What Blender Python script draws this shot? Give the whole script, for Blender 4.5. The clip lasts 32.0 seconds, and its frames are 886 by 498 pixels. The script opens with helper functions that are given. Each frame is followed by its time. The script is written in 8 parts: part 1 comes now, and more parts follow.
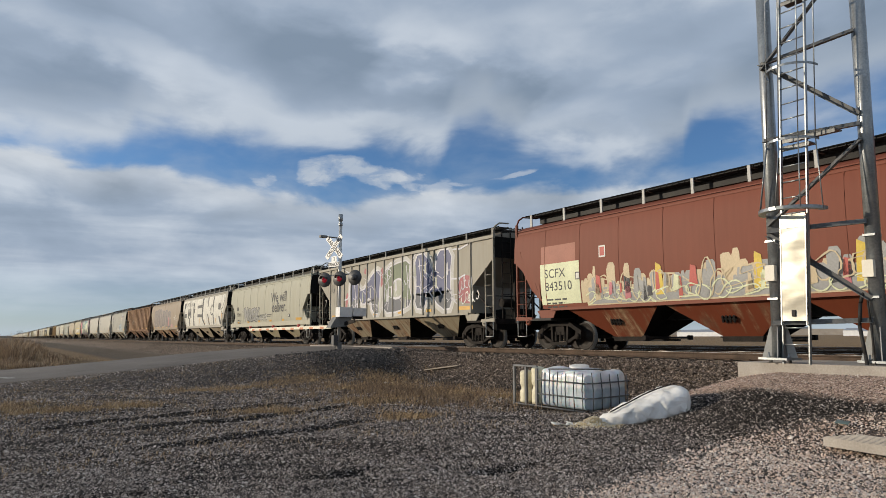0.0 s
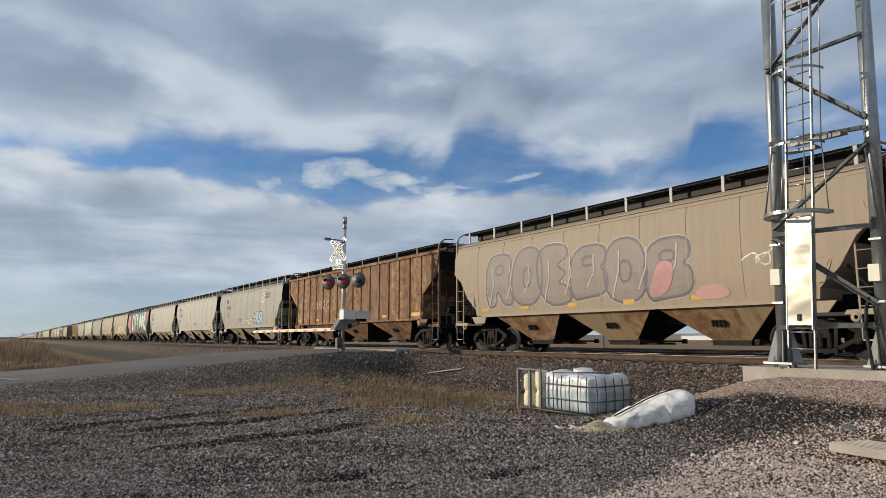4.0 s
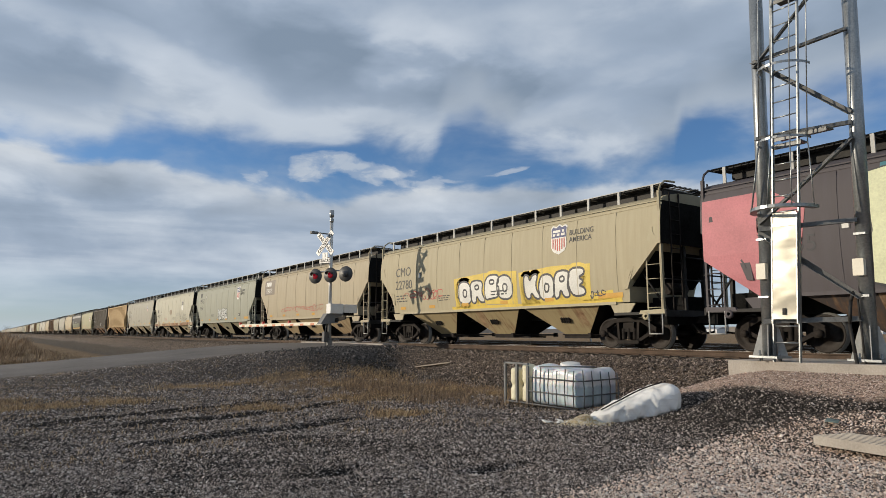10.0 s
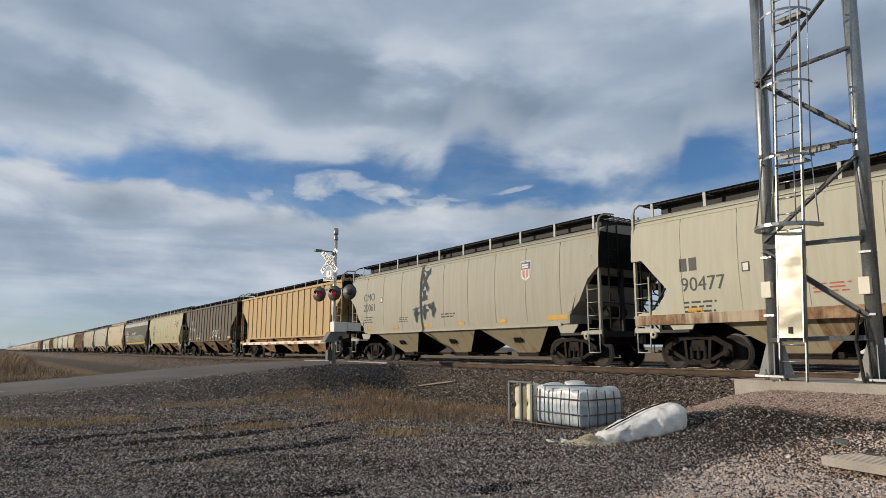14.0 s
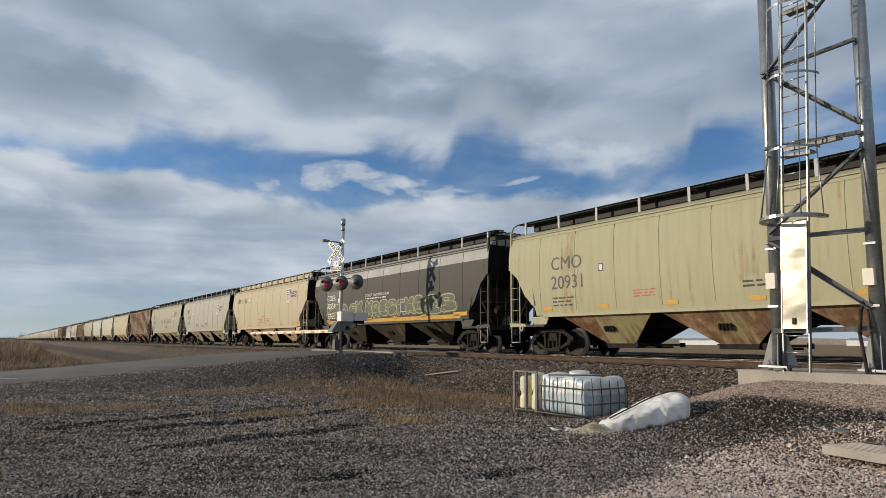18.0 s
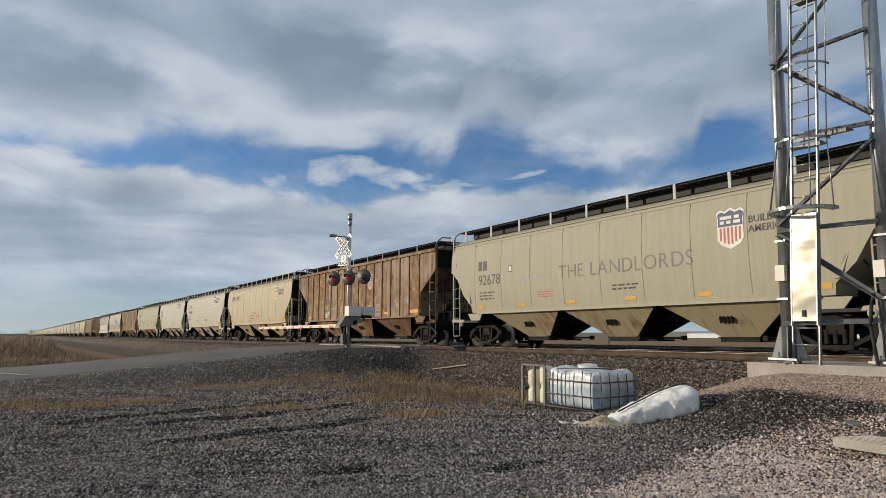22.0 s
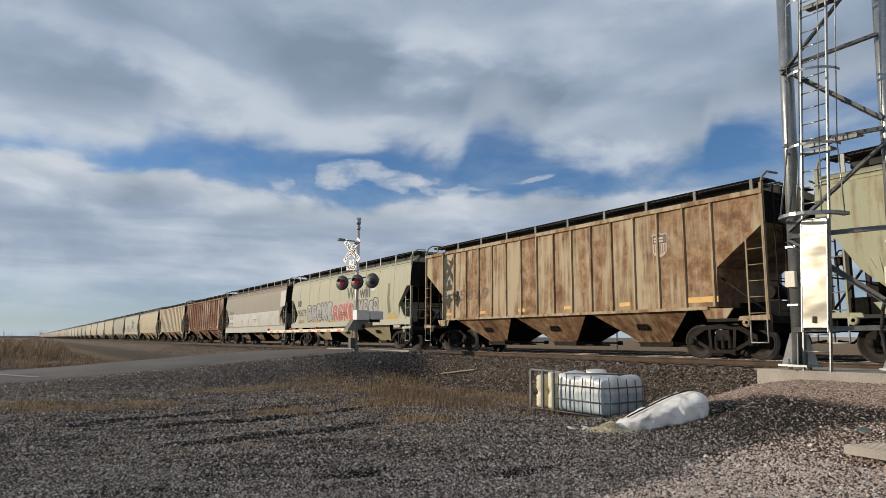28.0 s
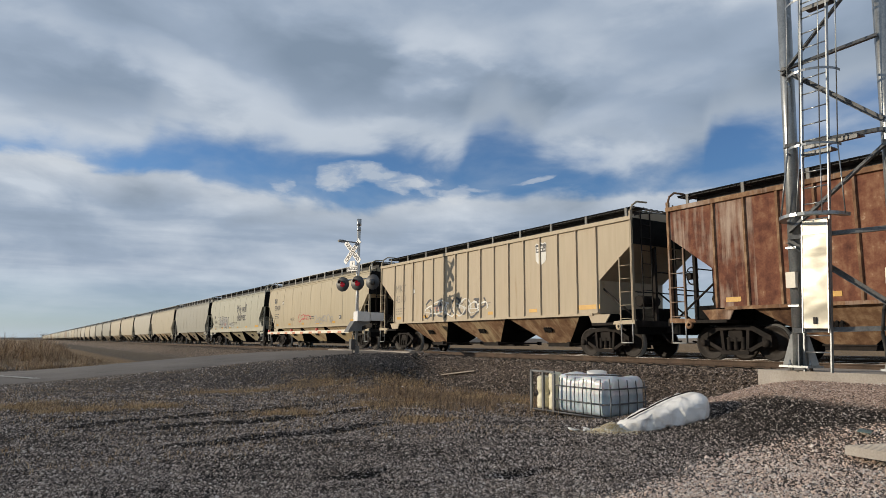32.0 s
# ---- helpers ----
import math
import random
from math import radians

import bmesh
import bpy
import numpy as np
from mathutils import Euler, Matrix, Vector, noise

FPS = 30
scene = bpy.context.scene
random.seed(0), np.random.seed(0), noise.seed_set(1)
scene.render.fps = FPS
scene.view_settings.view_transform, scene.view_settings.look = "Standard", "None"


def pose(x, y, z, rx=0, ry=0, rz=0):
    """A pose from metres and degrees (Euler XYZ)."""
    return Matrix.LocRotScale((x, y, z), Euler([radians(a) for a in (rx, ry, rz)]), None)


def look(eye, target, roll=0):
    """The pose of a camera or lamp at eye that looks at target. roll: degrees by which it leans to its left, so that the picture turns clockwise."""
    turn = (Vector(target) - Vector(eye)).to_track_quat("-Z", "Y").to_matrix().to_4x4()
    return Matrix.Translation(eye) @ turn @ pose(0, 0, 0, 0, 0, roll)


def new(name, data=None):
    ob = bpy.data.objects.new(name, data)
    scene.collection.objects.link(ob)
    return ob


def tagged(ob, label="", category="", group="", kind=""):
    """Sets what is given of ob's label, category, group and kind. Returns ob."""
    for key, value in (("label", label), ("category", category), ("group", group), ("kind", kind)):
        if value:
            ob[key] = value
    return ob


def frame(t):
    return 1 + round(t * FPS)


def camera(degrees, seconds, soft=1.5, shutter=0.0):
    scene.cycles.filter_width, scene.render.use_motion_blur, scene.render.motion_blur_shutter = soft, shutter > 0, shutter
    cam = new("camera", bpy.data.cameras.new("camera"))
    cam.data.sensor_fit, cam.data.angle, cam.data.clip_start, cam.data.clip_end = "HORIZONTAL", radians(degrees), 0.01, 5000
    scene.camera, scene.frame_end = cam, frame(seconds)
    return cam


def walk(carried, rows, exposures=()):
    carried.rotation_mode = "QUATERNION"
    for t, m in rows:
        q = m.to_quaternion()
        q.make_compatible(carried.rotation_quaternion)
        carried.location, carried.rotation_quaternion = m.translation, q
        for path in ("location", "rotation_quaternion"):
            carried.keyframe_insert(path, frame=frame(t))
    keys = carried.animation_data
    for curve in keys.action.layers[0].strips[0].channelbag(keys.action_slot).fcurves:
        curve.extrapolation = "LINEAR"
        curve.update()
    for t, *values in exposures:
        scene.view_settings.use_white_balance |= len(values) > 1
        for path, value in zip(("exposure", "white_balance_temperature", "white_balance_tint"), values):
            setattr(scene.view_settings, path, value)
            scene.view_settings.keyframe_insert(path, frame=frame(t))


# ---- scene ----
# The camera, held by hand beside the line; y runs along the track, away from the crossing's near side.
cam = camera(68.6, 32.0, soft=0.6)


def held(yaw, pitch, roll, dx, dy, dz):
    a, p = radians(yaw), radians(pitch)
    eye = Vector((dx, dy, 1.6 + dz))
    return look(eye, eye + Vector((math.sin(a) * math.cos(p), math.cos(a) * math.cos(p), math.sin(p))), roll)


walk(cam, [(t, held(*r)) for t, *r in (
    (0, 33.96, 7.63, -0.22, -0.022, -0.042, -0.003), (0.5, 33.94, 7.58, -0.17, -0.020, -0.047, 0.001), (1, 33.87, 7.63, -0.12, -0.014, -0.046, -0.003),
    (1.5, 33.76, 7.72, -0.09, -0.017, -0.043, -0.009), (2, 33.66, 7.80, -0.10, -0.023, -0.041, -0.005), (2.5, 33.54, 7.78, -0.12, -0.024, -0.043, 0.002),
    (3, 33.48, 7.86, -0.10, -0.022, -0.043, 0.003), (3.5, 33.51, 7.88, -0.05, -0.020, -0.039, 0.002), (5.5, 34.01, 7.67, -0.00, -0.001, -0.032, 0.001),
    (6, 34.12, 7.55, 0.03, 0.000, -0.029, 0.001), (6.5, 34.22, 7.42, 0.07, -0.003, -0.026, 0.001), (7, 34.20, 7.35, 0.09, -0.003, -0.025, 0.001),
    (7.5, 34.10, 7.27, 0.09, -0.002, -0.023, 0.000), (8, 34.08, 7.26, 0.06, -0.003, -0.017, 0.001), (8.5, 34.05, 7.25, 0.02, -0.002, -0.010, 0.002),
    (9, 34.20, 7.30, -0.01, 0.004, -0.004, 0.001), (9.5, 34.40, 7.36, -0.03, 0.013, 0.003, 0.003), (10, 34.70, 7.34, -0.05, 0.026, 0.015, 0.007),
    (10.5, 34.90, 7.31, -0.04, 0.037, 0.030, 0.008), (11, 34.94, 7.18, -0.02, 0.040, 0.039, 0.008), (11.5, 34.85, 7.12, -0.01, 0.041, 0.043, 0.009),
    (12, 34.70, 7.24, 0.00, 0.041, 0.047, 0.009), (12.5, 34.62, 7.66, 0.03, 0.042, 0.048, 0.006), (13, 34.52, 8.21, 0.04, 0.045, 0.041, 0.005),
    (13.5, 34.46, 8.66, 0.05, 0.044, 0.027, 0.004), (14, 34.31, 8.95, 0.06, 0.042, 0.012, 0.000), (14.5, 34.13, 8.98, 0.08, 0.035, -0.008, -0.005),
    (16.5, 34.05, 8.33, 0.18, -0.004, -0.098, -0.046), (17, 33.96, 8.22, 0.21, -0.007, -0.095, -0.037), (17.5, 33.85, 8.18, 0.28, -0.012, -0.092, -0.032),
    (18, 33.72, 8.15, 0.34, -0.016, -0.089, -0.031), (18.5, 33.68, 8.09, 0.33, -0.018, -0.085, -0.033), (19, 33.63, 7.98, 0.27, -0.022, -0.083, -0.034),
    (19.5, 33.57, 7.82, 0.20, -0.025, -0.083, -0.031), (20, 33.49, 7.67, 0.15, -0.025, -0.077, -0.028), (20.5, 33.44, 7.58, 0.13, -0.027, -0.074, -0.030),
    (21, 33.33, 7.58, 0.12, -0.031, -0.076, -0.033), (21.5, 33.26, 7.58, 0.11, -0.030, -0.076, -0.034), (22, 33.13, 7.64, 0.09, -0.026, -0.074, -0.034),
    (22.5, 33.02, 7.73, 0.04, -0.032, -0.076, -0.034), (23, 32.88, 7.85, 0.00, -0.042, -0.080, -0.032), (23.5, 32.70, 7.89, -0.02, -0.044, -0.084, -0.027),
    (24, 32.60, 7.95, -0.01, -0.047, -0.083, -0.025), (24.5, 32.55, 7.91, 0.05, -0.050, -0.081, -0.028), (25, 32.48, 7.86, 0.12, -0.053, -0.082, -0.030),
    (25.5, 32.44, 7.76, 0.18, -0.060, -0.081, -0.028), (27.5, 32.38, 7.96, 0.39, -0.056, -0.083, -0.033), (28, 32.45, 8.02, 0.38, -0.062, -0.086, -0.031),
    (28.5, 32.51, 8.04, 0.34, -0.062, -0.087, -0.030), (29, 32.50, 8.05, 0.33, -0.058, -0.086, -0.031), (29.5, 32.48, 8.01, 0.36, -0.055, -0.085, -0.030),
    (30, 32.41, 8.01, 0.38, -0.055, -0.086, -0.029), (30.5, 32.38, 8.03, 0.39, -0.057, -0.085, -0.028), (31, 32.36, 8.03, 0.39, -0.053, -0.085, -0.027),
    (31.5, 32.34, 8.10, 0.39, -0.051, -0.086, -0.031), (32, 32.39, 8.13, 0.34, -0.053, -0.084, -0.034),
)], exposures=((0, -0.08), (4, -0.02), (7, 0.0), (9, -0.08), (12, -0.02), (14, -0.12), (18, -0.10), (25, -0.10), (32, -0.10)))

# ---- light ----
SUN_AZ, SUN_EL = radians(-51), radians(12.0)      # clockwise from +y
sun_dir = Vector((math.sin(SUN_AZ) * math.cos(SUN_EL), math.cos(SUN_AZ) * math.cos(SUN_EL), math.sin(SUN_EL)))
sun = new("sun", bpy.data.lights.new("sun", "SUN"))
sun.data.energy, sun.data.angle, sun.data.color = 4.0, radians(0.6), (1.0, 0.87, 0.69)
sun.matrix_world = look(sun_dir * 300, (0, 0, 0))


def node(nt, kind, **sets):
    n = nt.nodes.new(kind)
    for k, v in sets.items():
        if k.startswith("i_"):
            n.inputs[int(k[2:])].default_value = v
        else:
            setattr(n, k, v)
    return n


def ramp(nt, stops, src=None, interp="LINEAR"):
    n = nt.nodes.new("ShaderNodeValToRGB")
    n.color_ramp.interpolation = interp
    el = n.color_ramp.elements
    while len(el) < len(stops):
        el.new(0.5)
    for e, (p, c) in zip(el, stops):
        e.position = p
        e.color = (*c, 1) if isinstance(c, tuple) else (c, c, c, 1)
    if src:
        nt.links.new(src, n.inputs[0])
    return n


def maths(nt, op, a, b=None, clamp=False):
    n = nt.nodes.new("ShaderNodeMath")
    n.operation, n.use_clamp = op, clamp
    for i, v in enumerate((a, b)):
        if v is None:
            continue
        if isinstance(v, (int, float)):
            n.inputs[i].default_value = v
        else:
            nt.links.new(v, n.inputs[i])
    return n.outputs[0]


def mixc(nt, fac, a, b, blend="MIX"):
    n = nt.nodes.new("ShaderNodeMix")
    n.data_type, n.blend_type = "RGBA", blend
    for sock, v in ((n.inputs[0], fac), (n.inputs[6], a), (n.inputs[7], b)):
        if isinstance(v, (int, float)):
            sock.default_value = v
        elif isinstance(v, tuple):
            sock.default_value = (*v, 1)
        else:
            nt.links.new(v, sock)
    return n.outputs[2]


def noise_of(nt, vec, scale, detail=4, rough=0.55, dist=0.0):
    n = nt.nodes.new("ShaderNodeTexNoise")
    n.inputs["Scale"].default_value, n.inputs["Detail"].default_value = scale, detail
    n.inputs["Roughness"].default_value, n.inputs["Distortion"].default_value = rough, dist
    if vec is not None:
        nt.links.new(vec, n.inputs["Vector"])
    return n.outputs[0]


def sky():
    """High grey cloud above, a blue break with puffs, layered cloud down to a pale horizon."""
    w = bpy.data.worlds.new("sky")
    scene.world = w
    w.use_nodes = True
    nt = w.node_tree
    bg = nt.nodes["Background"]
    tc = node(nt, "ShaderNodeTexCoord")
    sk = node(nt, "ShaderNodeTexSky", sky_type="NISHITA", sun_disc=False, sun_elevation=SUN_EL, sun_rotation=SUN_AZ)
    sk.air_density, sk.dust_density, sk.ozone_density = 1.0, 0.6, 2.5
    sep = node(nt, "ShaderNodeSeparateXYZ")
    nt.links.new(tc.outputs["Generated"], sep.inputs[0])
    x, y, z = sep.outputs
    el = maths(nt, "MULTIPLY", maths(nt, "ARCSINE", z), 2.0)            # 0 at the horizon, 1 near 29 degrees
    # clouds drawn on a level sheet far above, streaming away from the eye
    zz = maths(nt, "ADD", maths(nt, "MAXIMUM", z, 0.0), 0.09)
    flat = node(nt, "ShaderNodeCombineXYZ")
    nt.links.new(maths(nt, "DIVIDE", x, zz), flat.inputs[0])
    nt.links.new(maths(nt, "DIVIDE", y, zz), flat.inputs[1])
    turned = node(nt, "ShaderNodeMapping")
    turned.inputs["Rotation"].default_value = (0, 0, radians(28))
    turned.inputs["Scale"].default_value = (1.0, 0.34, 1.0)
    nt.links.new(flat.outputs[0], turned.inputs[0])
    big = noise_of(nt, turned.outputs[0], 0.9, 5, 0.44, 0.25)
    fine = noise_of(nt, flat.outputs[0], 1.7, 6, 0.48, 0.3)
    puff_v = node(nt, "ShaderNodeMapping")
    puff_v.inputs["Scale"].default_value = (1.0, 1.0, 2.3)
    nt.links.new(tc.outputs["Generated"], puff_v.inputs[0])
    puff = noise_of(nt, puff_v.outputs[0], 6.5, 7, 0.52, 0.2)
    layer_v = node(nt, "ShaderNodeMapping")
    layer_v.inputs["Scale"].default_value = (1.0, 1.0, 9.0)
    nt.links.new(tc.outputs["Generated"], layer_v.inputs[0])
    layers = noise_of(nt, layer_v.outputs[0], 2.2, 6, 0.55, 0.3)
    # how much of each height is covered
    cover = ramp(nt, [(0.0, 0.52), (0.05, 0.47), (0.10, 0.56), (0.20, 0.60), (0.36, 0.62), (0.44, 0.53), (0.50, 0.47), (0.56, 0.455),
                      (0.62, 0.53), (0.74, 0.66), (1.0, 0.72)], el).outputs[0]
    mid = maths(nt, "ADD", maths(nt, "MULTIPLY", big, 0.35), maths(nt, "MULTIPLY", puff, 0.65))
    low = maths(nt, "ADD", maths(nt, "MULTIPLY", layers, 0.75), maths(nt, "MULTIPLY", puff, 0.25))
    high = maths(nt, "ADD", maths(nt, "MULTIPLY", big, 0.7), maths(nt, "MULTIPLY", fine, 0.3))
    is_low = ramp(nt, [(0.30, 1.0), (0.46, 0.0)], el, "EASE").outputs[0]
    is_high = ramp(nt, [(0.54, 0.0), (0.72, 1.0)], el, "EASE").outputs[0]
    def blend(f, a, b):
        return maths(nt, "ADD", maths(nt, "MULTIPLY", maths(nt, "SUBTRACT", 1.0, f), a), maths(nt, "MULTIPLY", f, b))
    n = blend(is_high, blend(is_low, mid, low), high)
    dens = ramp(nt, [(0.40, 0.0), (0.62, 1.0)], maths(nt, "ADD", n, maths(nt, "SUBTRACT", cover, 0.5)), "EASE").outputs[0]
    # a low bank with bright tops, a blue break over it, and the grey deck above, each with its edge by the compass
    az = maths(nt, "DIVIDE", maths(nt, "ARCTAN2", x, y), math.pi / 2)
    bank = ramp(nt, [(0.0, 0.474), (0.02, 0.475), (0.041, 0.458), (0.07, 0.48), (0.102, 0.486), (0.136, 0.456), (0.176, 0.439), (0.218, 0.427), (0.283, 0.414), (0.338, 0.427),
                     (0.386, 0.437), (0.423, 0.445), (0.458, 0.463), (0.49, 0.468), (0.528, 0.443), (0.66, 0.434), (0.747, 0.421), (1.0, 0.45)], az, "EASE").outputs[0]
    deck = ramp(nt, [(0.0, 0.516), (0.07, 0.515), (0.091, 0.59), (0.123, 0.62), (0.149, 0.584), (0.174, 0.587), (0.20, 0.615), (0.227, 0.585), (0.293, 0.576), (0.338, 0.56), (0.372, 0.545),
                     (0.395, 0.641), (0.418, 0.657), (0.44, 0.622), (0.468, 0.569), (0.507, 0.539), (0.539, 0.508), (0.576, 0.489), (0.607, 0.501), (0.621, 0.592), (0.644, 0.631),
                     (0.676, 0.594), (0.752, 0.637), (1.0, 0.58)], az, "EASE").outputs[0]
    def step(v, a, b):
        n = node(nt, "ShaderNodeMapRange", interpolation_type="SMOOTHSTEP")
        n.inputs[1].default_value, n.inputs[2].default_value = a, b
        nt.links.new(v, n.inputs[0])
        return n.outputs[0]
    lump = maths(nt, "SUBTRACT", puff, 0.5)
    under = maths(nt, "ADD", maths(nt, "SUBTRACT", bank, el), maths(nt, "MULTIPLY", lump, 0.16))
    in_bank = maths(nt, "MULTIPLY", step(under, -0.012, 0.022), ramp(nt, [(0.0, 0.15), (0.07, 0.35), (0.20, 1.0)], el).outputs[0])
    over = maths(nt, "ADD", maths(nt, "SUBTRACT", el, deck), maths(nt, "ADD", maths(nt, "MULTIPLY", lump, 0.22), maths(nt, "MULTIPLY", maths(nt, "SUBTRACT", high, 0.5), 0.20)))
    in_deck = maths(nt, "MULTIPLY", step(over, -0.05, 0.06), 0.94)
    # single clouds and darker folds: compass, height, half width, half height, slant, weight
    wavy_az = maths(nt, "ADD", az, maths(nt, "MULTIPLY", maths(nt, "SUBTRACT", fine, 0.5), 0.20))
    wavy_el = maths(nt, "ADD", el, maths(nt, "MULTIPLY", lump, 0.22))
    def lobe(a, e, ra, re, slant, weight):
        de = maths(nt, "SUBTRACT", wavy_el, e)
        da = maths(nt, "SUBTRACT", wavy_az, a)
        de = maths(nt, "DIVIDE", maths(nt, "SUBTRACT", de, maths(nt, "MULTIPLY", da, slant)), re)
        da = maths(nt, "DIVIDE", da, ra)
        q = maths(nt, "ADD", maths(nt, "MULTIPLY", da, da), maths(nt, "MULTIPLY", de, de))
        return maths(nt, "MULTIPLY", step(q, 1.0, 0.0), weight)
    def lobes(rows):
        total = lobe(*rows[0])
        for row in rows[1:]:
            total = maths(nt, "ADD", total, lobe(*row))
        return total
    folds = lobes(((0.275, 0.81, 0.15, 0.16, -0.5, -0.17), (0.105, 0.75, 0.16, 0.075, -0.8, 0.10), (0.365, 0.85, 0.06, 0.14, 0.0, 0.09), (0.20, 0.63, 0.10, 0.06, -0.3, 0.08),
                   (0.30, 0.62, 0.06, 0.07, 0.0, 0.09), (0.365, 0.60, 0.05, 0.08, 0.0, 0.09), (0.0, 0.68, 0.10, 0.07, 0.0, -0.06), (0.03, 0.55, 0.08, 0.05, -0.4, 0.09),
                   (0.45, 0.88, 0.10, 0.12, 0.0, 0.07), (0.42, 0.72, 0.06, 0.09, 0.0, -0.09), (0.53, 0.61, 0.11, 0.13, -0.3, 0.11), (0.59, 0.76, 0.12, 0.07, 0.4, 0.04),
                   (0.665, 0.72, 0.07, 0.13, 0.0, -0.08), (0.62, 0.90, 0.10, 0.08, 0.0, -0.05), (0.77, 0.74, 0.06, 0.14, 0.0, -0.05)))
    puffs = lobes(((0.268, 0.485, 0.042, 0.050, 0.1, 1.0), (0.322, 0.482, 0.040, 0.042, 0.0, 0.95), (0.19, 0.465, 0.018, 0.020, 0.0, 0.55), (0.385, 0.472, 0.04, 0.022, 0.0, 0.6), (0.44, 0.505, 0.03, 0.018, 0.3, 0.5)))
    heaps = ramp(nt, [(0.06, 0.0), (0.5, 0.45), (1.0, 0.85)], maths(nt, "MULTIPLY", puffs, maths(nt, "SUBTRACT", maths(nt, "MULTIPLY", noise_of(nt, puff_v.outputs[0], 17.0, 8, 0.66, 0.4), 3.0), 0.72)), "EASE").outputs[0]
    shade_n = maths(nt, "ADD", maths(nt, "ADD", maths(nt, "MULTIPLY", lump, 0.22), blend(is_low, blend(is_high, mid, high), maths(nt, "ADD", 0.22, maths(nt, "MULTIPLY", low, 0.6)))), folds)
    shade = ramp(nt, [(0.36, (0.235, 0.305, 0.40)), (0.50, (0.36, 0.44, 0.555)), (0.62, (0.60, 0.665, 0.75))], shade_n).outputs[0]
    haze = ramp(nt, [(0.0, 0.85), (0.05, 0.5), (0.16, 0.0)], el, "EASE").outputs[0]
    blue = mixc(nt, 1.0, sk.outputs[0], (0.084, 0.108, 0.142), "MULTIPLY")
    blue = mixc(nt, haze, blue, (0.55, 0.645, 0.72))
    wisps = maths(nt, "MULTIPLY", dens, 0.45)
    col = mixc(nt, wisps, blue, (0.46, 0.53, 0.62))
    hem = maths(nt, "MULTIPLY", step(over, 0.16, 0.03), 0.45)
    col = mixc(nt, in_deck, col, mixc(nt, hem, shade, (0.55, 0.61, 0.68)))
    crest = maths(nt, "MULTIPLY", step(under, 0.11, 0.0), maths(nt, "ADD", 0.55, maths(nt, "MULTIPLY", lump, 1.6)), True)
    col = mixc(nt, in_bank, col, mixc(nt, crest, shade, (0.66, 0.70, 0.745)))
    billow = mixc(nt, step(puff, 0.42, 0.60), (0.50, 0.565, 0.65), (0.68, 0.715, 0.755))
    nt.links.new(mixc(nt, heaps, col, billow), bg.inputs[0])
    bg.inputs[1].default_value = 1.0


sky()

# ---- materials ----
def material(name):
    m = bpy.data.materials.new(name)
    m.use_nodes = True
    nt = m.node_tree
    return m, nt, nt.nodes["Principled BSDF"]


def bump(nt, bsdf, height, strength, distance):
    b = node(nt, "ShaderNodeBump")
    b.inputs["Strength"].default_value, b.inputs["Distance"].default_value = strength, distance
    nt.links.new(height, b.inputs["Height"])
    nt.links.new(b.outputs[0], bsdf.inputs["Normal"])


def surface(name, dark, light, rough=0.7, metal=0.0, scale=3.0, grain=40.0, relief=0.3, depth=0.01, gloss=0.5):
    """Two colours mixed by a broad and a fine noise, with fine relief."""
    m, nt, b = material(name)
    co = node(nt, "ShaderNodeTexCoord").outputs["Object"]
    n = maths(nt, "ADD", maths(nt, "MULTIPLY", noise_of(nt, co, scale, 5), 0.6), maths(nt, "MULTIPLY", noise_of(nt, co, grain, 3), 0.4))
    c = ramp(nt, [(0.34, dark), (0.66, light)], n)
    nt.links.new(c.outputs[0], b.inputs["Base Color"])
    b.inputs["Roughness"].default_value, b.inputs["Metallic"].default_value = rough, metal
    b.inputs["Specular IOR Level"].default_value = gloss
    bump(nt, b, noise_of(nt, co, grain, 4), relief, depth)
    return m


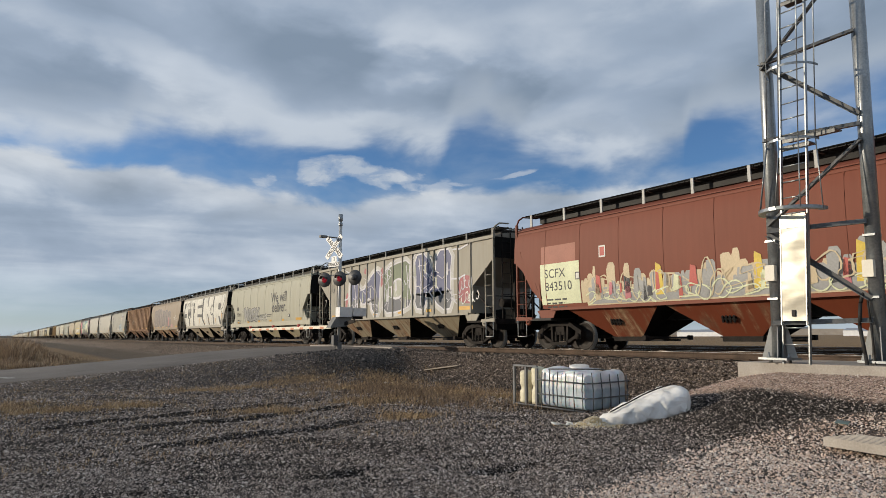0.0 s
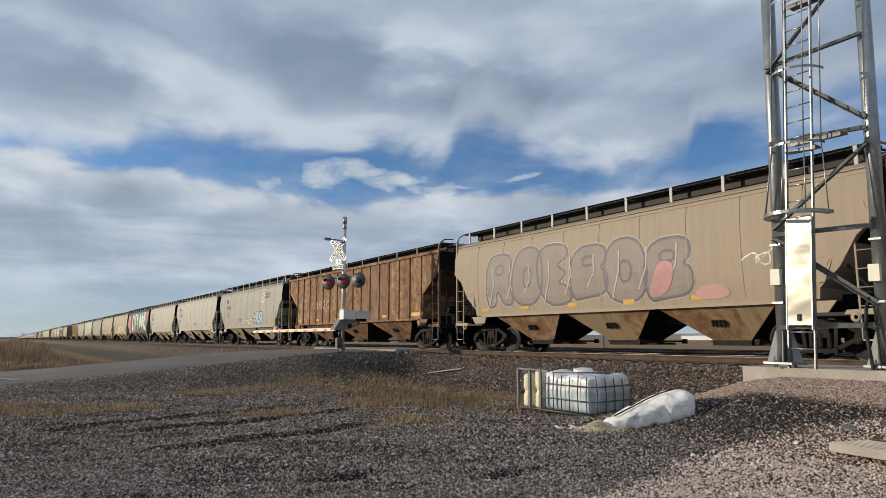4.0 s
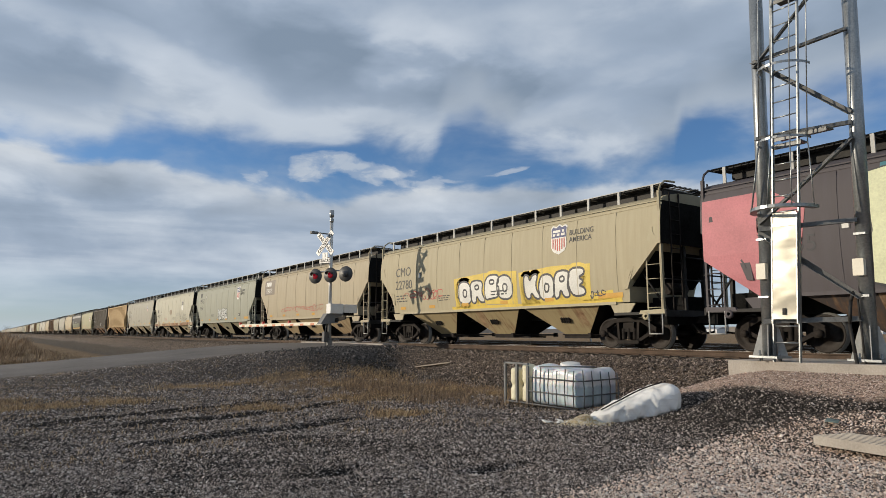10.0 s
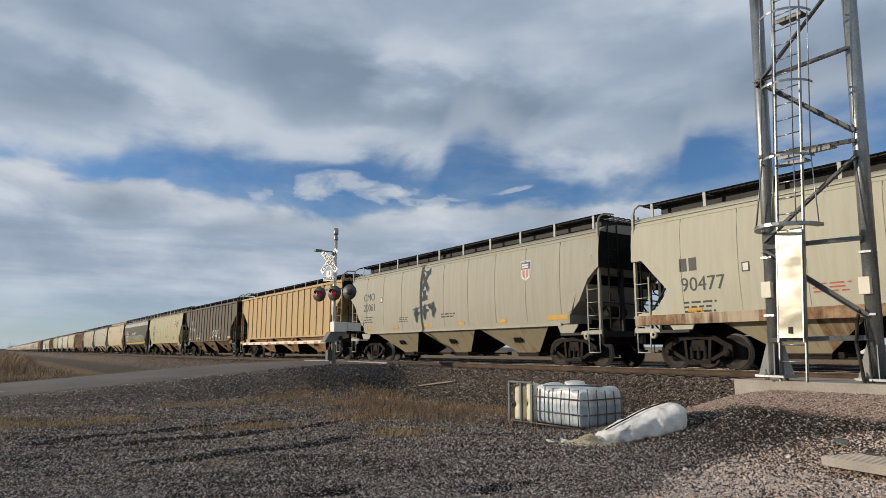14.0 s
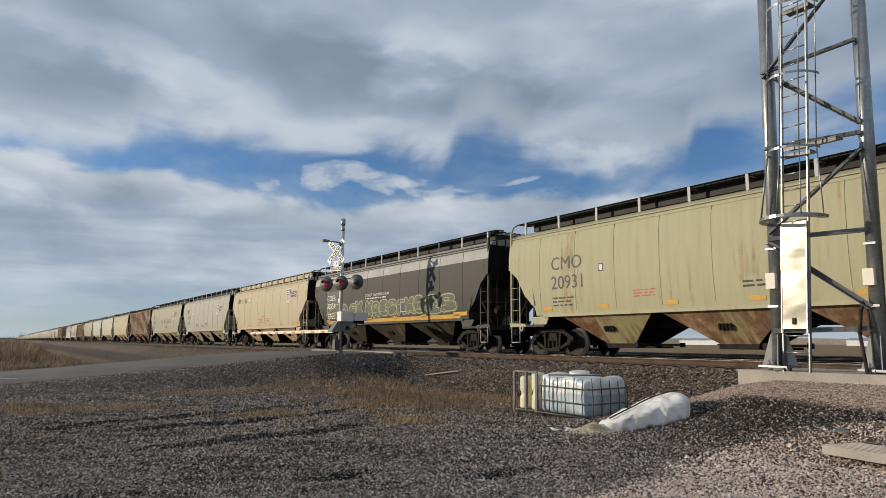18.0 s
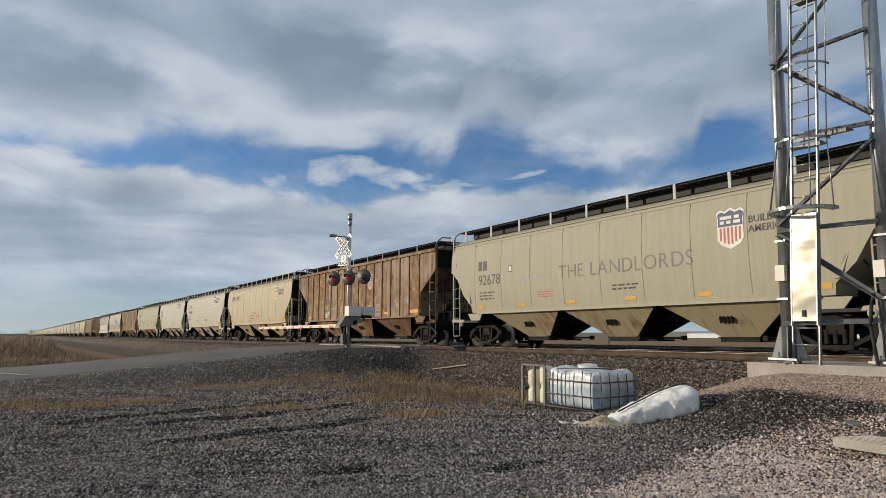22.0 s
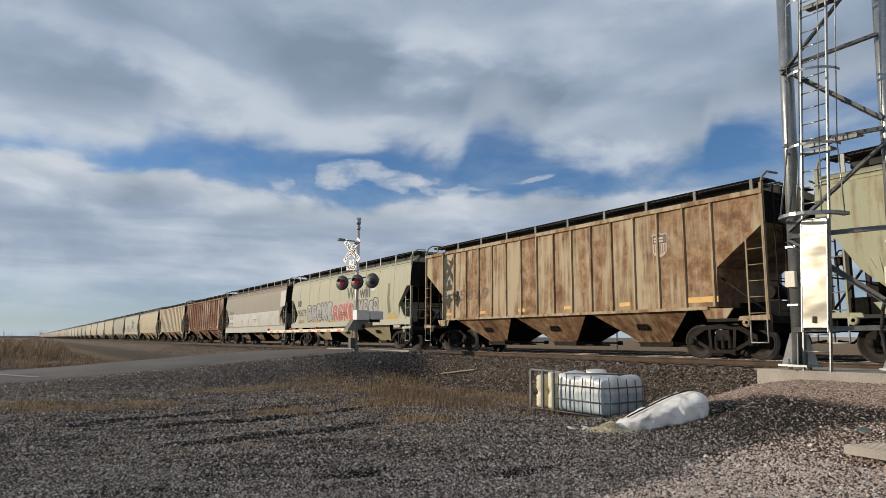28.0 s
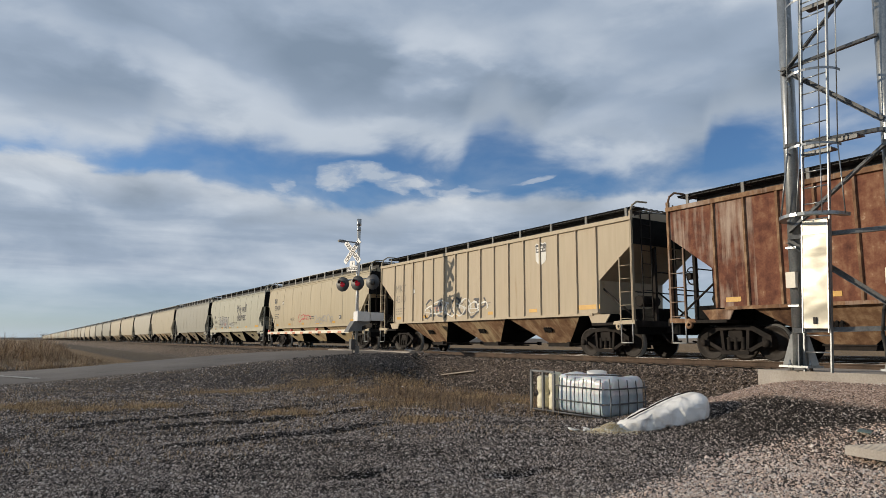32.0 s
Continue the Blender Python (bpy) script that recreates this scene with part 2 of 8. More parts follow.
def car_paint(name="car_paint", rusts=((0.34, (0.09, 0.047, 0.030)), (0.52, (0.22, 0.125, 0.070)), (0.68, (0.42, 0.29, 0.175)))):
    """Sun-faded paint in the object's own colour, with rain streaks; the alpha says how far rust has spread."""
    m, nt, b = material(name)
    info = node(nt, "ShaderNodeObjectInfo")
    co = node(nt, "ShaderNodeTexCoord").outputs["Object"]
    off = node(nt, "ShaderNodeVectorMath", operation="ADD")
    nt.links.new(co, off.inputs[0])
    cmb = node(nt, "ShaderNodeCombineXYZ")
    nt.links.new(maths(nt, "MULTIPLY", info.outputs["Random"], 40.0), cmb.inputs[1])
    nt.links.new(cmb.outputs[0], off.inputs[1])
    co = off.outputs[0]
    st = node(nt, "ShaderNodeMapping")
    st.inputs["Scale"].default_value = (1.0, 5.0, 0.45)
    nt.links.new(co, st.inputs[0])
    streak = noise_of(nt, st.outputs[0], 1.2, 6, 0.6)
    blotch = noise_of(nt, co, 0.7, 6, 0.6)
    grain = noise_of(nt, co, 30, 3)
    col = info.outputs["Color"]
    col = mixc(nt, maths(nt, "MULTIPLY", ramp(nt, [(0.40, 0.0), (0.75, 1.0)], streak).outputs[0], 0.30), col,
               mixc(nt, 1.0, col, (0.62, 0.56, 0.48), "MULTIPLY"))
    col = mixc(nt, maths(nt, "MULTIPLY", ramp(nt, [(0.5, 0.0), (0.8, 1.0)], blotch).outputs[0], 0.35), col,
               mixc(nt, 1.0, col, (1.2, 1.16, 1.1), "MULTIPLY"))
    col = mixc(nt, maths(nt, "MULTIPLY", grain, 0.12), col, (0.09, 0.07, 0.05))
    sepc = node(nt, "ShaderNodeSeparateXYZ")
    nt.links.new(node(nt, "ShaderNodeTexCoord").outputs["Object"], sepc.inputs[0])
    wn = node(nt, "ShaderNodeTexWhiteNoise", noise_dimensions="2D")
    cell = node(nt, "ShaderNodeCombineXYZ")
    nt.links.new(maths(nt, "FLOOR", maths(nt, "MULTIPLY", maths(nt, "ADD", sepc.outputs[1], 20.0), 0.98)), cell.inputs[0])
    nt.links.new(info.outputs["Random"], cell.inputs[1])
    nt.links.new(cell.outputs[0], wn.inputs["Vector"])
    panel = maths(nt, "SUBTRACT", wn.outputs["Value"], 0.5)
    rust_n = maths(nt, "ADD", maths(nt, "MULTIPLY", noise_of(nt, co, 2.6, 6, 0.7), 0.75), maths(nt, "MULTIPLY", streak, 0.25))
    rust_n = maths(nt, "ADD", rust_n, maths(nt, "MULTIPLY", panel, 0.12))
    rust_col = ramp(nt, list(rusts), rust_n).outputs[0]
    r = maths(nt, "ADD", maths(nt, "MULTIPLY", streak, 0.55), maths(nt, "MULTIPLY", blotch, 0.45))
    amount = info.outputs["Alpha"]
    r = maths(nt, "ADD", r, maths(nt, "SUBTRACT", amount, 0.78))
    r = maths(nt, "ADD", r, maths(nt, "MULTIPLY", panel, maths(nt, "MULTIPLY", amount, 0.5)))
    mask = ramp(nt, [(0.03, 0.0), (0.17, 1.0)], r).outputs[0]
    nt.links.new(mixc(nt, mask, col, rust_col), b.inputs["Base Color"])
    nt.links.new(ramp(nt, [(0.0, 0.62), (1.0, 0.92)], mask).outputs[0], b.inputs["Roughness"])
    b.inputs["Specular IOR Level"].default_value = 0.28
    bump(nt, b, blotch, 0.25, 0.04)
    return m


PAINT = car_paint()
PEELING = car_paint("peeling_paint", ((0.36, (0.075, 0.030, 0.022)), (0.52, (0.17, 0.068, 0.042)), (0.64, (0.26, 0.135, 0.08)), (0.72, (0.52, 0.40, 0.29))))
DULL = surface("dull_grey_steel", (0.15, 0.148, 0.14), (0.24, 0.235, 0.22), 0.65, 0.0, 2, 25, 0.1, gloss=0.3)
POST = surface("dull_pale_steel", (0.34, 0.335, 0.315), (0.48, 0.475, 0.445), 0.6, 0.0, 2, 25, 0.1)
BLACK = surface("black_steel", (0.012, 0.012, 0.012), (0.04, 0.037, 0.034), 0.6, 0.0, 2, 30, gloss=0.2)
GRIME = surface("grimy_steel", (0.008, 0.007, 0.006), (0.034, 0.027, 0.023), 0.75, 0.0, 3, 40, gloss=0.15)
WHEEL = surface("wheel_steel", (0.012, 0.010, 0.008), (0.036, 0.028, 0.023), 0.6, 0.1, 4, 30, gloss=0.2)
SHINY = surface("polished_steel", (0.42, 0.41, 0.40), (0.6, 0.58, 0.56), 0.28, 1.0, 6, 60, 0.1)
GALV = surface("galvanised_steel", (0.20, 0.213, 0.215), (0.38, 0.393, 0.395), 0.36, 0.7, 2.5, 28, 0.12)
# darker copy of the galvanised steel, with the braces' shade in its colour
SHADED_GALV = surface("shaded_galvanised_steel", (0.085, 0.088, 0.088), (0.20, 0.20, 0.195), 0.5, 0.5, 2.5, 28, 0.12)
ALU = surface("bare_aluminium", (0.62, 0.61, 0.58), (0.74, 0.73, 0.70), 0.24, 0.95, 1.5, 20, 0.06)
WHITE = surface("white_enamel", (0.66, 0.65, 0.62), (0.80, 0.79, 0.76), 0.45, 0, 2, 30, 0.1)
CREAM = surface("cream_box_paint", (0.62, 0.57, 0.46), (0.72, 0.68, 0.57), 0.5, 0, 2, 30, 0.1)
CONCRETE = surface("concrete", (0.27, 0.24, 0.205), (0.43, 0.39, 0.34), 0.9, 0, 1.6, 35, 0.5, 0.01)
RAIL_SIDE = surface("rusty_rail", (0.055, 0.040, 0.030), (0.13, 0.09, 0.065), 0.85, 0, 2, 25, gloss=0.2)
TIE = surface("weathered_tie", (0.07, 0.055, 0.045), (0.18, 0.15, 0.12), 0.9, 0, 3, 30, 0.6, 0.01)
REDPAINT = surface("red_band", (0.45, 0.04, 0.03), (0.6, 0.07, 0.05), 0.5, 0, 3, 30, 0.1)
YELLOW = surface("yellow_reflector", (0.48, 0.24, 0.02), (0.64, 0.36, 0.04), 0.5, 0, 3, 30, 0.1)
INK = surface("black_lettering", (0.02, 0.02, 0.02), (0.05, 0.05, 0.05), 0.6, 0, 3, 30, 0.05)


def plain(name, c, rough=0.6, vary=0.18):
    return surface(name, tuple(v * (1 - vary) for v in c), tuple(min(1, v * (1 + vary)) for v in c), rough, 0, 1.2, 22, 0.06)


def lamp_red():
    m, nt, b = material("red_lens")
    b.inputs["Base Color"].default_value = (0.16, 0.008, 0.014, 1)
    b.inputs["Roughness"].default_value = 0.2
    b.inputs["Emission Color"].default_value = (0.9, 0.02, 0.05, 1)
    b.inputs["Emission Strength"].default_value = 0.16
    return m


LENS = lamp_red()


# ---- mesh tools ----
class Shape:
    """Collects faces for one mesh."""

    def __init__(self):
        self.v, self.f, self.smooth = [], [], []

    def add(self, verts, faces, smooth=False):
        k = len(self.v)
        self.v += [tuple(p) for p in verts]
        self.f += [tuple(i + k for i in f) for f in faces]
        self.smooth += [smooth] * len(faces)
        return self

    def box(self, x0, x1, y0, y1, z0, z1, bevel=0.0, m=None):
        if bevel:
            b = bevel
            pts = []
            for x, sx in ((x0, 1), (x1, -1)):
                for y, sy in ((y0, 1), (y1, -1)):
                    for z, sz in ((z0, 1), (z1, -1)):
                        pts += [(x + sx * b, y, z), (x, y + sy * b, z), (x, y, z + sz * b)]
            bm = bmesh.new()
            for p in pts:
                bm.verts.new(p if m is None else m @ Vector(p))
            bmesh.ops.convex_hull(bm, input=bm.verts)
            bm.verts.index_update()
            self.add([v.co for v in bm.verts], [[v.index for v in f.verts] for f in bm.faces])
            bm.free()
            return self
        p = [(x, y, z) for x in (x0, x1) for y in (y0, y1) for z in (z0, z1)]
        if m is not None:
            p = [m @ Vector(q) for q in p]
        return self.add(p, [(0, 1, 3, 2), (4, 6, 7, 5), (0, 4, 5, 1), (2, 3, 7, 6), (0, 2, 6, 4), (1, 5, 7, 3)])

    def tube(self, a, b, r, n=8, r2=None, caps=True):
        a, b = Vector(a), Vector(b)
        q = (b - a).to_track_quat("Z", "Y").to_matrix()
        r2 = r if r2 is None else r2
        ring = [(math.cos(2 * math.pi * i / n), math.sin(2 * math.pi * i / n)) for i in range(n)]
        vs = [a + q @ Vector((c * r, s * r, 0)) for c, s in ring] + [b + q @ Vector((c * r2, s * r2, 0)) for c, s in ring]
        self.add(vs, [(i, (i + 1) % n, n + (i + 1) % n, n + i) for i in range(n)], True)
        if caps:
            k = len(self.v) - 2 * n
            self.f += [tuple(k + i for i in reversed(range(n))), tuple(k + n + i for i in range(n))]
            self.smooth += [False, False]
        return self

    def pipe(self, pts, r, n=6):
        for a, b in zip(pts, pts[1:]):
            self.tube(a, b, r, n)
        return self

    def lathe(self, prof, m, n=20, smooth=True):
        """prof: (radius, height) from bottom to top, turned about the local z."""
        vs = [m @ Vector((r * math.cos(2 * math.pi * i / n), r * math.sin(2 * math.pi * i / n), h)) for r, h in prof for i in range(n)]
        fs = [(j * n + i, j * n + (i + 1) % n, (j + 1) * n + (i + 1) % n, (j + 1) * n + i) for j in range(len(prof) - 1) for i in range(n)]
        return self.add(vs, fs, smooth)

    def prism(self, poly, axis, a, b):
        """A polygon of two coordinates drawn out along the axis from a to b."""
        def put(u, v, w):
            return {"x": (w, u, v), "y": (u, w, v), "z": (u, v, w)}[axis]
        n = len(poly)
        self.add([put(u, v, a) for u, v in poly] + [put(u, v, b) for u, v in poly],
                 [tuple(range(n)), tuple(reversed(range(n, 2 * n)))] + [(i, n + i, n + (i + 1) % n, (i + 1) % n) for i in range(n)])
        return self

    def bar(self, p, q, w, x0, x1):
        """A flat bar in the y-z plane from p to q, w wide, between x0 and x1."""
        p, q = Vector(p), Vector(q)
        d = (q - p).normalized()
        s = Vector((-d.y, d.x)) * w / 2
        return self.prism([tuple(p + s), tuple(q + s), tuple(q - s), tuple(p - s)], "x", x0, x1)

    def mesh(self, name, mat):
        me = bpy.data.meshes.new(name)
        me.from_pydata(self.v, [], self.f)
        me.polygons.foreach_set("use_smooth", self.smooth)
        for x in (mat if isinstance(mat, (list, tuple)) else [mat]):
            me.materials.append(x)
        if not any(self.smooth) and len(self.f) < 400:
            bm = bmesh.new()
            bm.from_mesh(me)
            bmesh.ops.recalc_face_normals(bm, faces=bm.faces)
            bm.to_mesh(me)
            bm.free()
        return me


def part(name, shape, mat, parent, label="", loc=None, color=None):
    me = shape if isinstance(shape, bpy.types.Mesh) else shape.mesh(name, mat)
    ob = new(name, me)
    ob.parent = parent
    if loc is not None:
        ob.matrix_basis = loc if isinstance(loc, Matrix) else Matrix.Translation(loc)
    if color:
        ob.color = color
    return tagged(ob, label=label)


def thing(name, label, category, group="", kind="", m=None):
    ob = new(name)
    if m is not None:
        ob.matrix_basis = m
    return tagged(ob, label, category, group, kind)


def solid(name, shape, mat, label, category, group="", kind="", m=None):
    ob = new(name, shape.mesh(name, mat))
    if m is not None:
        ob.matrix_basis = m
    return tagged(ob, label, category, group, kind)


def smooth01(a, b, v):
    t = np.clip((v - a) / (b - a), 0, 1)
    return t * t * (3 - 2 * t)


# ---- ground ----
RAIL_Z, TRACK_X = 1.12, 16.6
ROAD = (25.8, 35.3)


def hump(x, y, cx, cy, rx, ry, h):
    return h * np.exp(-(((x - cx) / rx) ** 2 + ((y - cy) / ry) ** 2))


def height(x, y):
    """The ground's height: a level yard, the ballast bank, the road's ramp, the gravel mounds."""
    x, y = np.asarray(x, float), np.asarray(y, float)
    bank = 0.90 * smooth01(12.0, 14.5, x) - 0.75 * smooth01(28.0, 31.5, x)
    yard = 0.93 * smooth01(8.9, 12.3, x) * (1 - smooth01(6.4, 10.6, y)) * smooth01(-14, -4, y)
    pile = hump(x, y, 12.0, 23.2, 2.5, 2.6, 0.72)
    road = 1.02 * smooth01(-4.0, 14.0, x) - 0.8 * smooth01(29, 60, x)
    on = smooth01(ROAD[0] - 4.5, ROAD[0] - 0.3, y) * (1 - smooth01(ROAD[1] + 0.3, ROAD[1] + 5.0, y))
    field = 0.35 * smooth01(37, 46, y) * (1 - smooth01(3.0, 9.0, x)) * smooth01(-60, -5, x)
    z = np.maximum(bank, yard * (1 - smooth01(14.0, 15.2, x)) + 0.0) + pile * (1 - smooth01(13.5, 14.6, x)) + field
    # old wheel ruts and two scraped hollows in the yard
    for (ax, ay), (bx, by) in (((2.2, 12.5), (7.4, 13.9)), ((1.8, 10.2), (5.8, 11.2)), ((0.8, 13.6), (6.2, 15.3))):
        line = ay + (by - ay) * (x - ax) / (bx - ax) + 0.12 * np.sin(x * 1.1)
        z = z - 0.055 * np.exp(-((y - line) / 0.13) ** 2) * smooth01(ax - 0.8, ax + 0.5, x) * (1 - smooth01(bx - 0.5, bx + 0.8, x))
        z = z + 0.030 * np.exp(-((y - line - 0.28) / 0.16) ** 2) * smooth01(ax - 0.8, ax + 0.5, x) * (1 - smooth01(bx - 0.5, bx + 0.8, x))
    z = z - hump(x, y, 3.45, 7.1, 0.38, 0.16, 0.09) - hump(x, y, 5.1, 6.3, 0.45, 0.15, 0.09)
    z = z * (1 - on) + np.maximum(road, 0) * on
    return z


def rough_ground(x, y):
    a = 0.022 * np.sin(x * 2.1 + 0.7 * np.sin(y * 1.3)) * np.sin(y * 1.7 + x * 0.6)
    b = 0.010 * np.sin(x * 7.3 + y * 2.9) * np.sin(y * 6.1 - x * 3.7)
    on = smooth01(ROAD[0] - 0.5, ROAD[0] + 0.3, y) * (1 - smooth01(ROAD[1] - 0.3, ROAD[1] + 0.5, y))
    top = smooth01(14.3, 14.8, x) * (1 - smooth01(27, 29, x))
    return (a + b) * (1 - on) * (1 - top)


STRAW = ((-0.4, 18.2, 1.6, 1.1), (1.6, 16.9, 2.0, 0.8), (5.6, 20.6, 1.6, 0.8), (8.6, 21.6, 1.4, 0.8), (4.8, 13.8, 0.9, 0.6), (7.9, 14.6, 1.0, 1.1), (10.4, 15.6, 1.5, 1.6), (9.6, 18.4, 1.7, 1.3), (11.2, 20.2, 1.2, 1.2), (6.9, 11.4, 0.7, 0.6), (11.4, 13.2, 0.8, 1.3))


# how far the pink gravel reaches from the camera's side: x, then y
PINK_EDGE = ((0.0, 4.2), (5.0, 4.7), (7.3, 5.4), (9.3, 5.75), (10.2, 5.2), (10.6, 4.6), (10.8, 0.0))


def ground_material():
    """Dark crushed stone, pink gravel on the mounds, dry earth with dead grass, brown ballast, field beyond."""
    m, nt, b = material("ground")
    geo = node(nt, "ShaderNodeNewGeometry")
    pos = geo.outputs["Position"]
    sep = node(nt, "ShaderNodeSeparateXYZ")
    nt.links.new(pos, sep.inputs[0])
    x, y, z = sep.outputs
    vor = node(nt, "ShaderNodeTexVoronoi")
    vor.inputs["Scale"].default_value = 38
    nt.links.new(pos, vor.inputs["Vector"])
    vor2 = node(nt, "ShaderNodeTexVoronoi")
    vor2.inputs["Scale"].default_value = 11
    nt.links.new(pos, vor2.inputs["Vector"])
    hue = node(nt, "ShaderNodeSeparateColor")
    nt.links.new(vor.outputs["Color"], hue.inputs[0])
    broad = noise_of(nt, pos, 0.35, 5, 0.6)
    mid = noise_of(nt, pos, 1.6, 5, 0.6)
    fine = noise_of(nt, pos, 14, 4, 0.6)
    dark = ramp(nt, [(0.0, (0.018, 0.015, 0.013)), (0.5, (0.090, 0.073, 0.061)), (0.85, (0.25, 0.205, 0.17)), (1.0, (0.52, 0.44, 0.37))], hue.outputs[0]).outputs[0]
    # pink base kept dark, so the shade of its gaps is in the colour
    pink = ramp(nt, [(0.0, (0.035, 0.028, 0.024)), (0.5, (0.12, 0.088, 0.07)), (0.85, (0.24, 0.18, 0.145)), (1.0, (0.42, 0.34, 0.28))], hue.outputs[0]).outputs[0]
    earth = ramp(nt, [(0.3, (0.065, 0.050, 0.038)), (0.7, (0.17, 0.13, 0.09))], fine).outputs[0]
    straw = ramp(nt, [(0.3, (0.15, 0.092, 0.05)), (0.7, (0.36, 0.245, 0.13))], fine).outputs[0]
    ballast = ramp(nt, [(0.0, (0.028, 0.021, 0.016)), (0.6, (0.14, 0.105, 0.08)), (1.0, (0.34, 0.265, 0.205))], hue.outputs[1]).outputs[0]
    col = mixc(nt, ramp(nt, [(0.42, 0.0), (0.60, 1.0)], broad).outputs[0], dark, mixc(nt, 0.45, dark, earth))
    # the shade between loose stones close by, put into a darker ground colour
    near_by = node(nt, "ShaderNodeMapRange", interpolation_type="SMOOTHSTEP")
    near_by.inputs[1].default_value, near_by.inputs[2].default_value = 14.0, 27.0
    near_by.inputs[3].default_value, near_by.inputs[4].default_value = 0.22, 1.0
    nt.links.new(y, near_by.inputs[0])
    gap_shade = node(nt, "ShaderNodeVectorMath", operation="SCALE")
    nt.links.new(col, gap_shade.inputs[0])
    nt.links.new(near_by.outputs[0], gap_shade.inputs[3])
    col = gap_shade.outputs[0]
    # pink gravel lies on the tower's mound and round the walkway slab
    jit = maths(nt, "MULTIPLY", maths(nt, "SUBTRACT", mid, 0.5), 1.4)
    lo = node(nt, "ShaderNodeMapRange", interpolation_type="SMOOTHSTEP")
    lo.inputs[1].default_value, lo.inputs[2].default_value = 0.3, -0.3
    edge = ramp(nt, [(x_ / 12, y_ / 10) for x_, y_ in PINK_EDGE], maths(nt, "DIVIDE", x, 12.0)).outputs[0]
    nt.links.new(maths(nt, "ADD", maths(nt, "SUBTRACT", y, maths(nt, "MULTIPLY", edge, 10.0)), maths(nt, "MULTIPLY", jit, 0.5)), lo.inputs[0])
    hi = node(nt, "ShaderNodeMapRange", interpolation_type="SMOOTHSTEP")
    hi.inputs[1].default_value, hi.inputs[2].default_value = 10.85, 11.15
    nt.links.new(maths(nt, "ADD", x, maths(nt, "MULTIPLY", jit, 0.4)), hi.inputs[0])
    back = node(nt, "ShaderNodeMapRange", interpolation_type="SMOOTHSTEP")
    back.inputs[1].default_value, back.inputs[2].default_value = 9.0, 8.3
    nt.links.new(maths(nt, "ADD", y, jit), back.inputs[0])
    rosy = ramp(nt, [(0.0, (0.11, 0.075, 0.058)), (0.5, (0.40, 0.28, 0.22)), (0.9, (0.60, 0.46, 0.37)), (1.0, (0.66, 0.54, 0.45))], hue.outputs[2]).outputs[0]
    col = mixc(nt, maths(nt, "MULTIPLY", hi.outputs[0], back.outputs[0]), col, rosy)
    col = mixc(nt, lo.outputs[0], col, pink)
    # straw in the yard's middle ground
    g = maths(nt, "ADD", maths(nt, "MULTIPLY", mid, 0.6), maths(nt, "MULTIPLY", broad, 0.4))
    def window(v, a, b_, c, d):
        up = node(nt, "ShaderNodeMapRange", interpolation_type="SMOOTHSTEP")
        up.inputs[1].default_value, up.inputs[2].default_value = a, b_
        nt.links.new(v, up.inputs[0])
        dn = node(nt, "ShaderNodeMapRange", interpolation_type="SMOOTHSTEP")
        dn.inputs[1].default_value, dn.inputs[2].default_value = c, d
        dn.inputs[3].default_value, dn.inputs[4].default_value = 1, 0
        nt.links.new(v, dn.inputs[0])
        return maths(nt, "MULTIPLY", up.outputs[0], dn.outputs[0])
    tuft = None
    for cx, cy, rx, ry in STRAW:
        dx = maths(nt, "DIVIDE", maths(nt, "SUBTRACT", x, cx), rx)
        dy = maths(nt, "DIVIDE", maths(nt, "SUBTRACT", y, cy), ry)
        q = maths(nt, "ADD", maths(nt, "MULTIPLY", dx, dx), maths(nt, "MULTIPLY", dy, dy))
        q = maths(nt, "SUBTRACT", 1.25, q, True)
        tuft = q if tuft is None else maths(nt, "MAXIMUM", tuft, q)
    tuft = ramp(nt, [(0.30, 0.0), (0.72, 0.6)], maths(nt, "MULTIPLY", tuft, maths(nt, "ADD", maths(nt, "MULTIPLY", noise_of(nt, pos, 4.5, 5, 0.7), 0.9), maths(nt, "MULTIPLY", g, 0.3)))).outputs[0]
    col = mixc(nt, tuft, col, straw)
    bank = window(x, 12.2, 13.6, 34, 40)
    col = mixc(nt, bank, col, ballast)
    beyond = maths(nt, "MULTIPLY", window(y, 36.5, 38, 5000, 6000), window(x, -6000, -5000, 11, 13))
    col = mixc(nt, beyond, col, mixc(nt, ramp(nt, [(0.4, 0.0), (0.6, 1.0)], broad).outputs[0], earth, (0.12, 0.095, 0.07)))
    fields = maths(nt, "MAXIMUM", window(x, 34, 42, 9000, 9900), maths(nt, "MULTIPLY", window(y, 40, 44, 9000, 9900), window(x, -9900, -9000, 5, 7)))
    col = mixc(nt, fields, col, straw)
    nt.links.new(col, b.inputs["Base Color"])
    b.inputs["Roughness"].default_value = 0.95
    b.inputs["Specular IOR Level"].default_value = 0.2
    hgt = maths(nt, "ADD", maths(nt, "MULTIPLY", vor.outputs["Distance"], -0.6), maths(nt, "MULTIPLY", vor2.outputs["Distance"], -0.5))
    bump(nt, b, hgt, 1.0, 0.05)
    return m


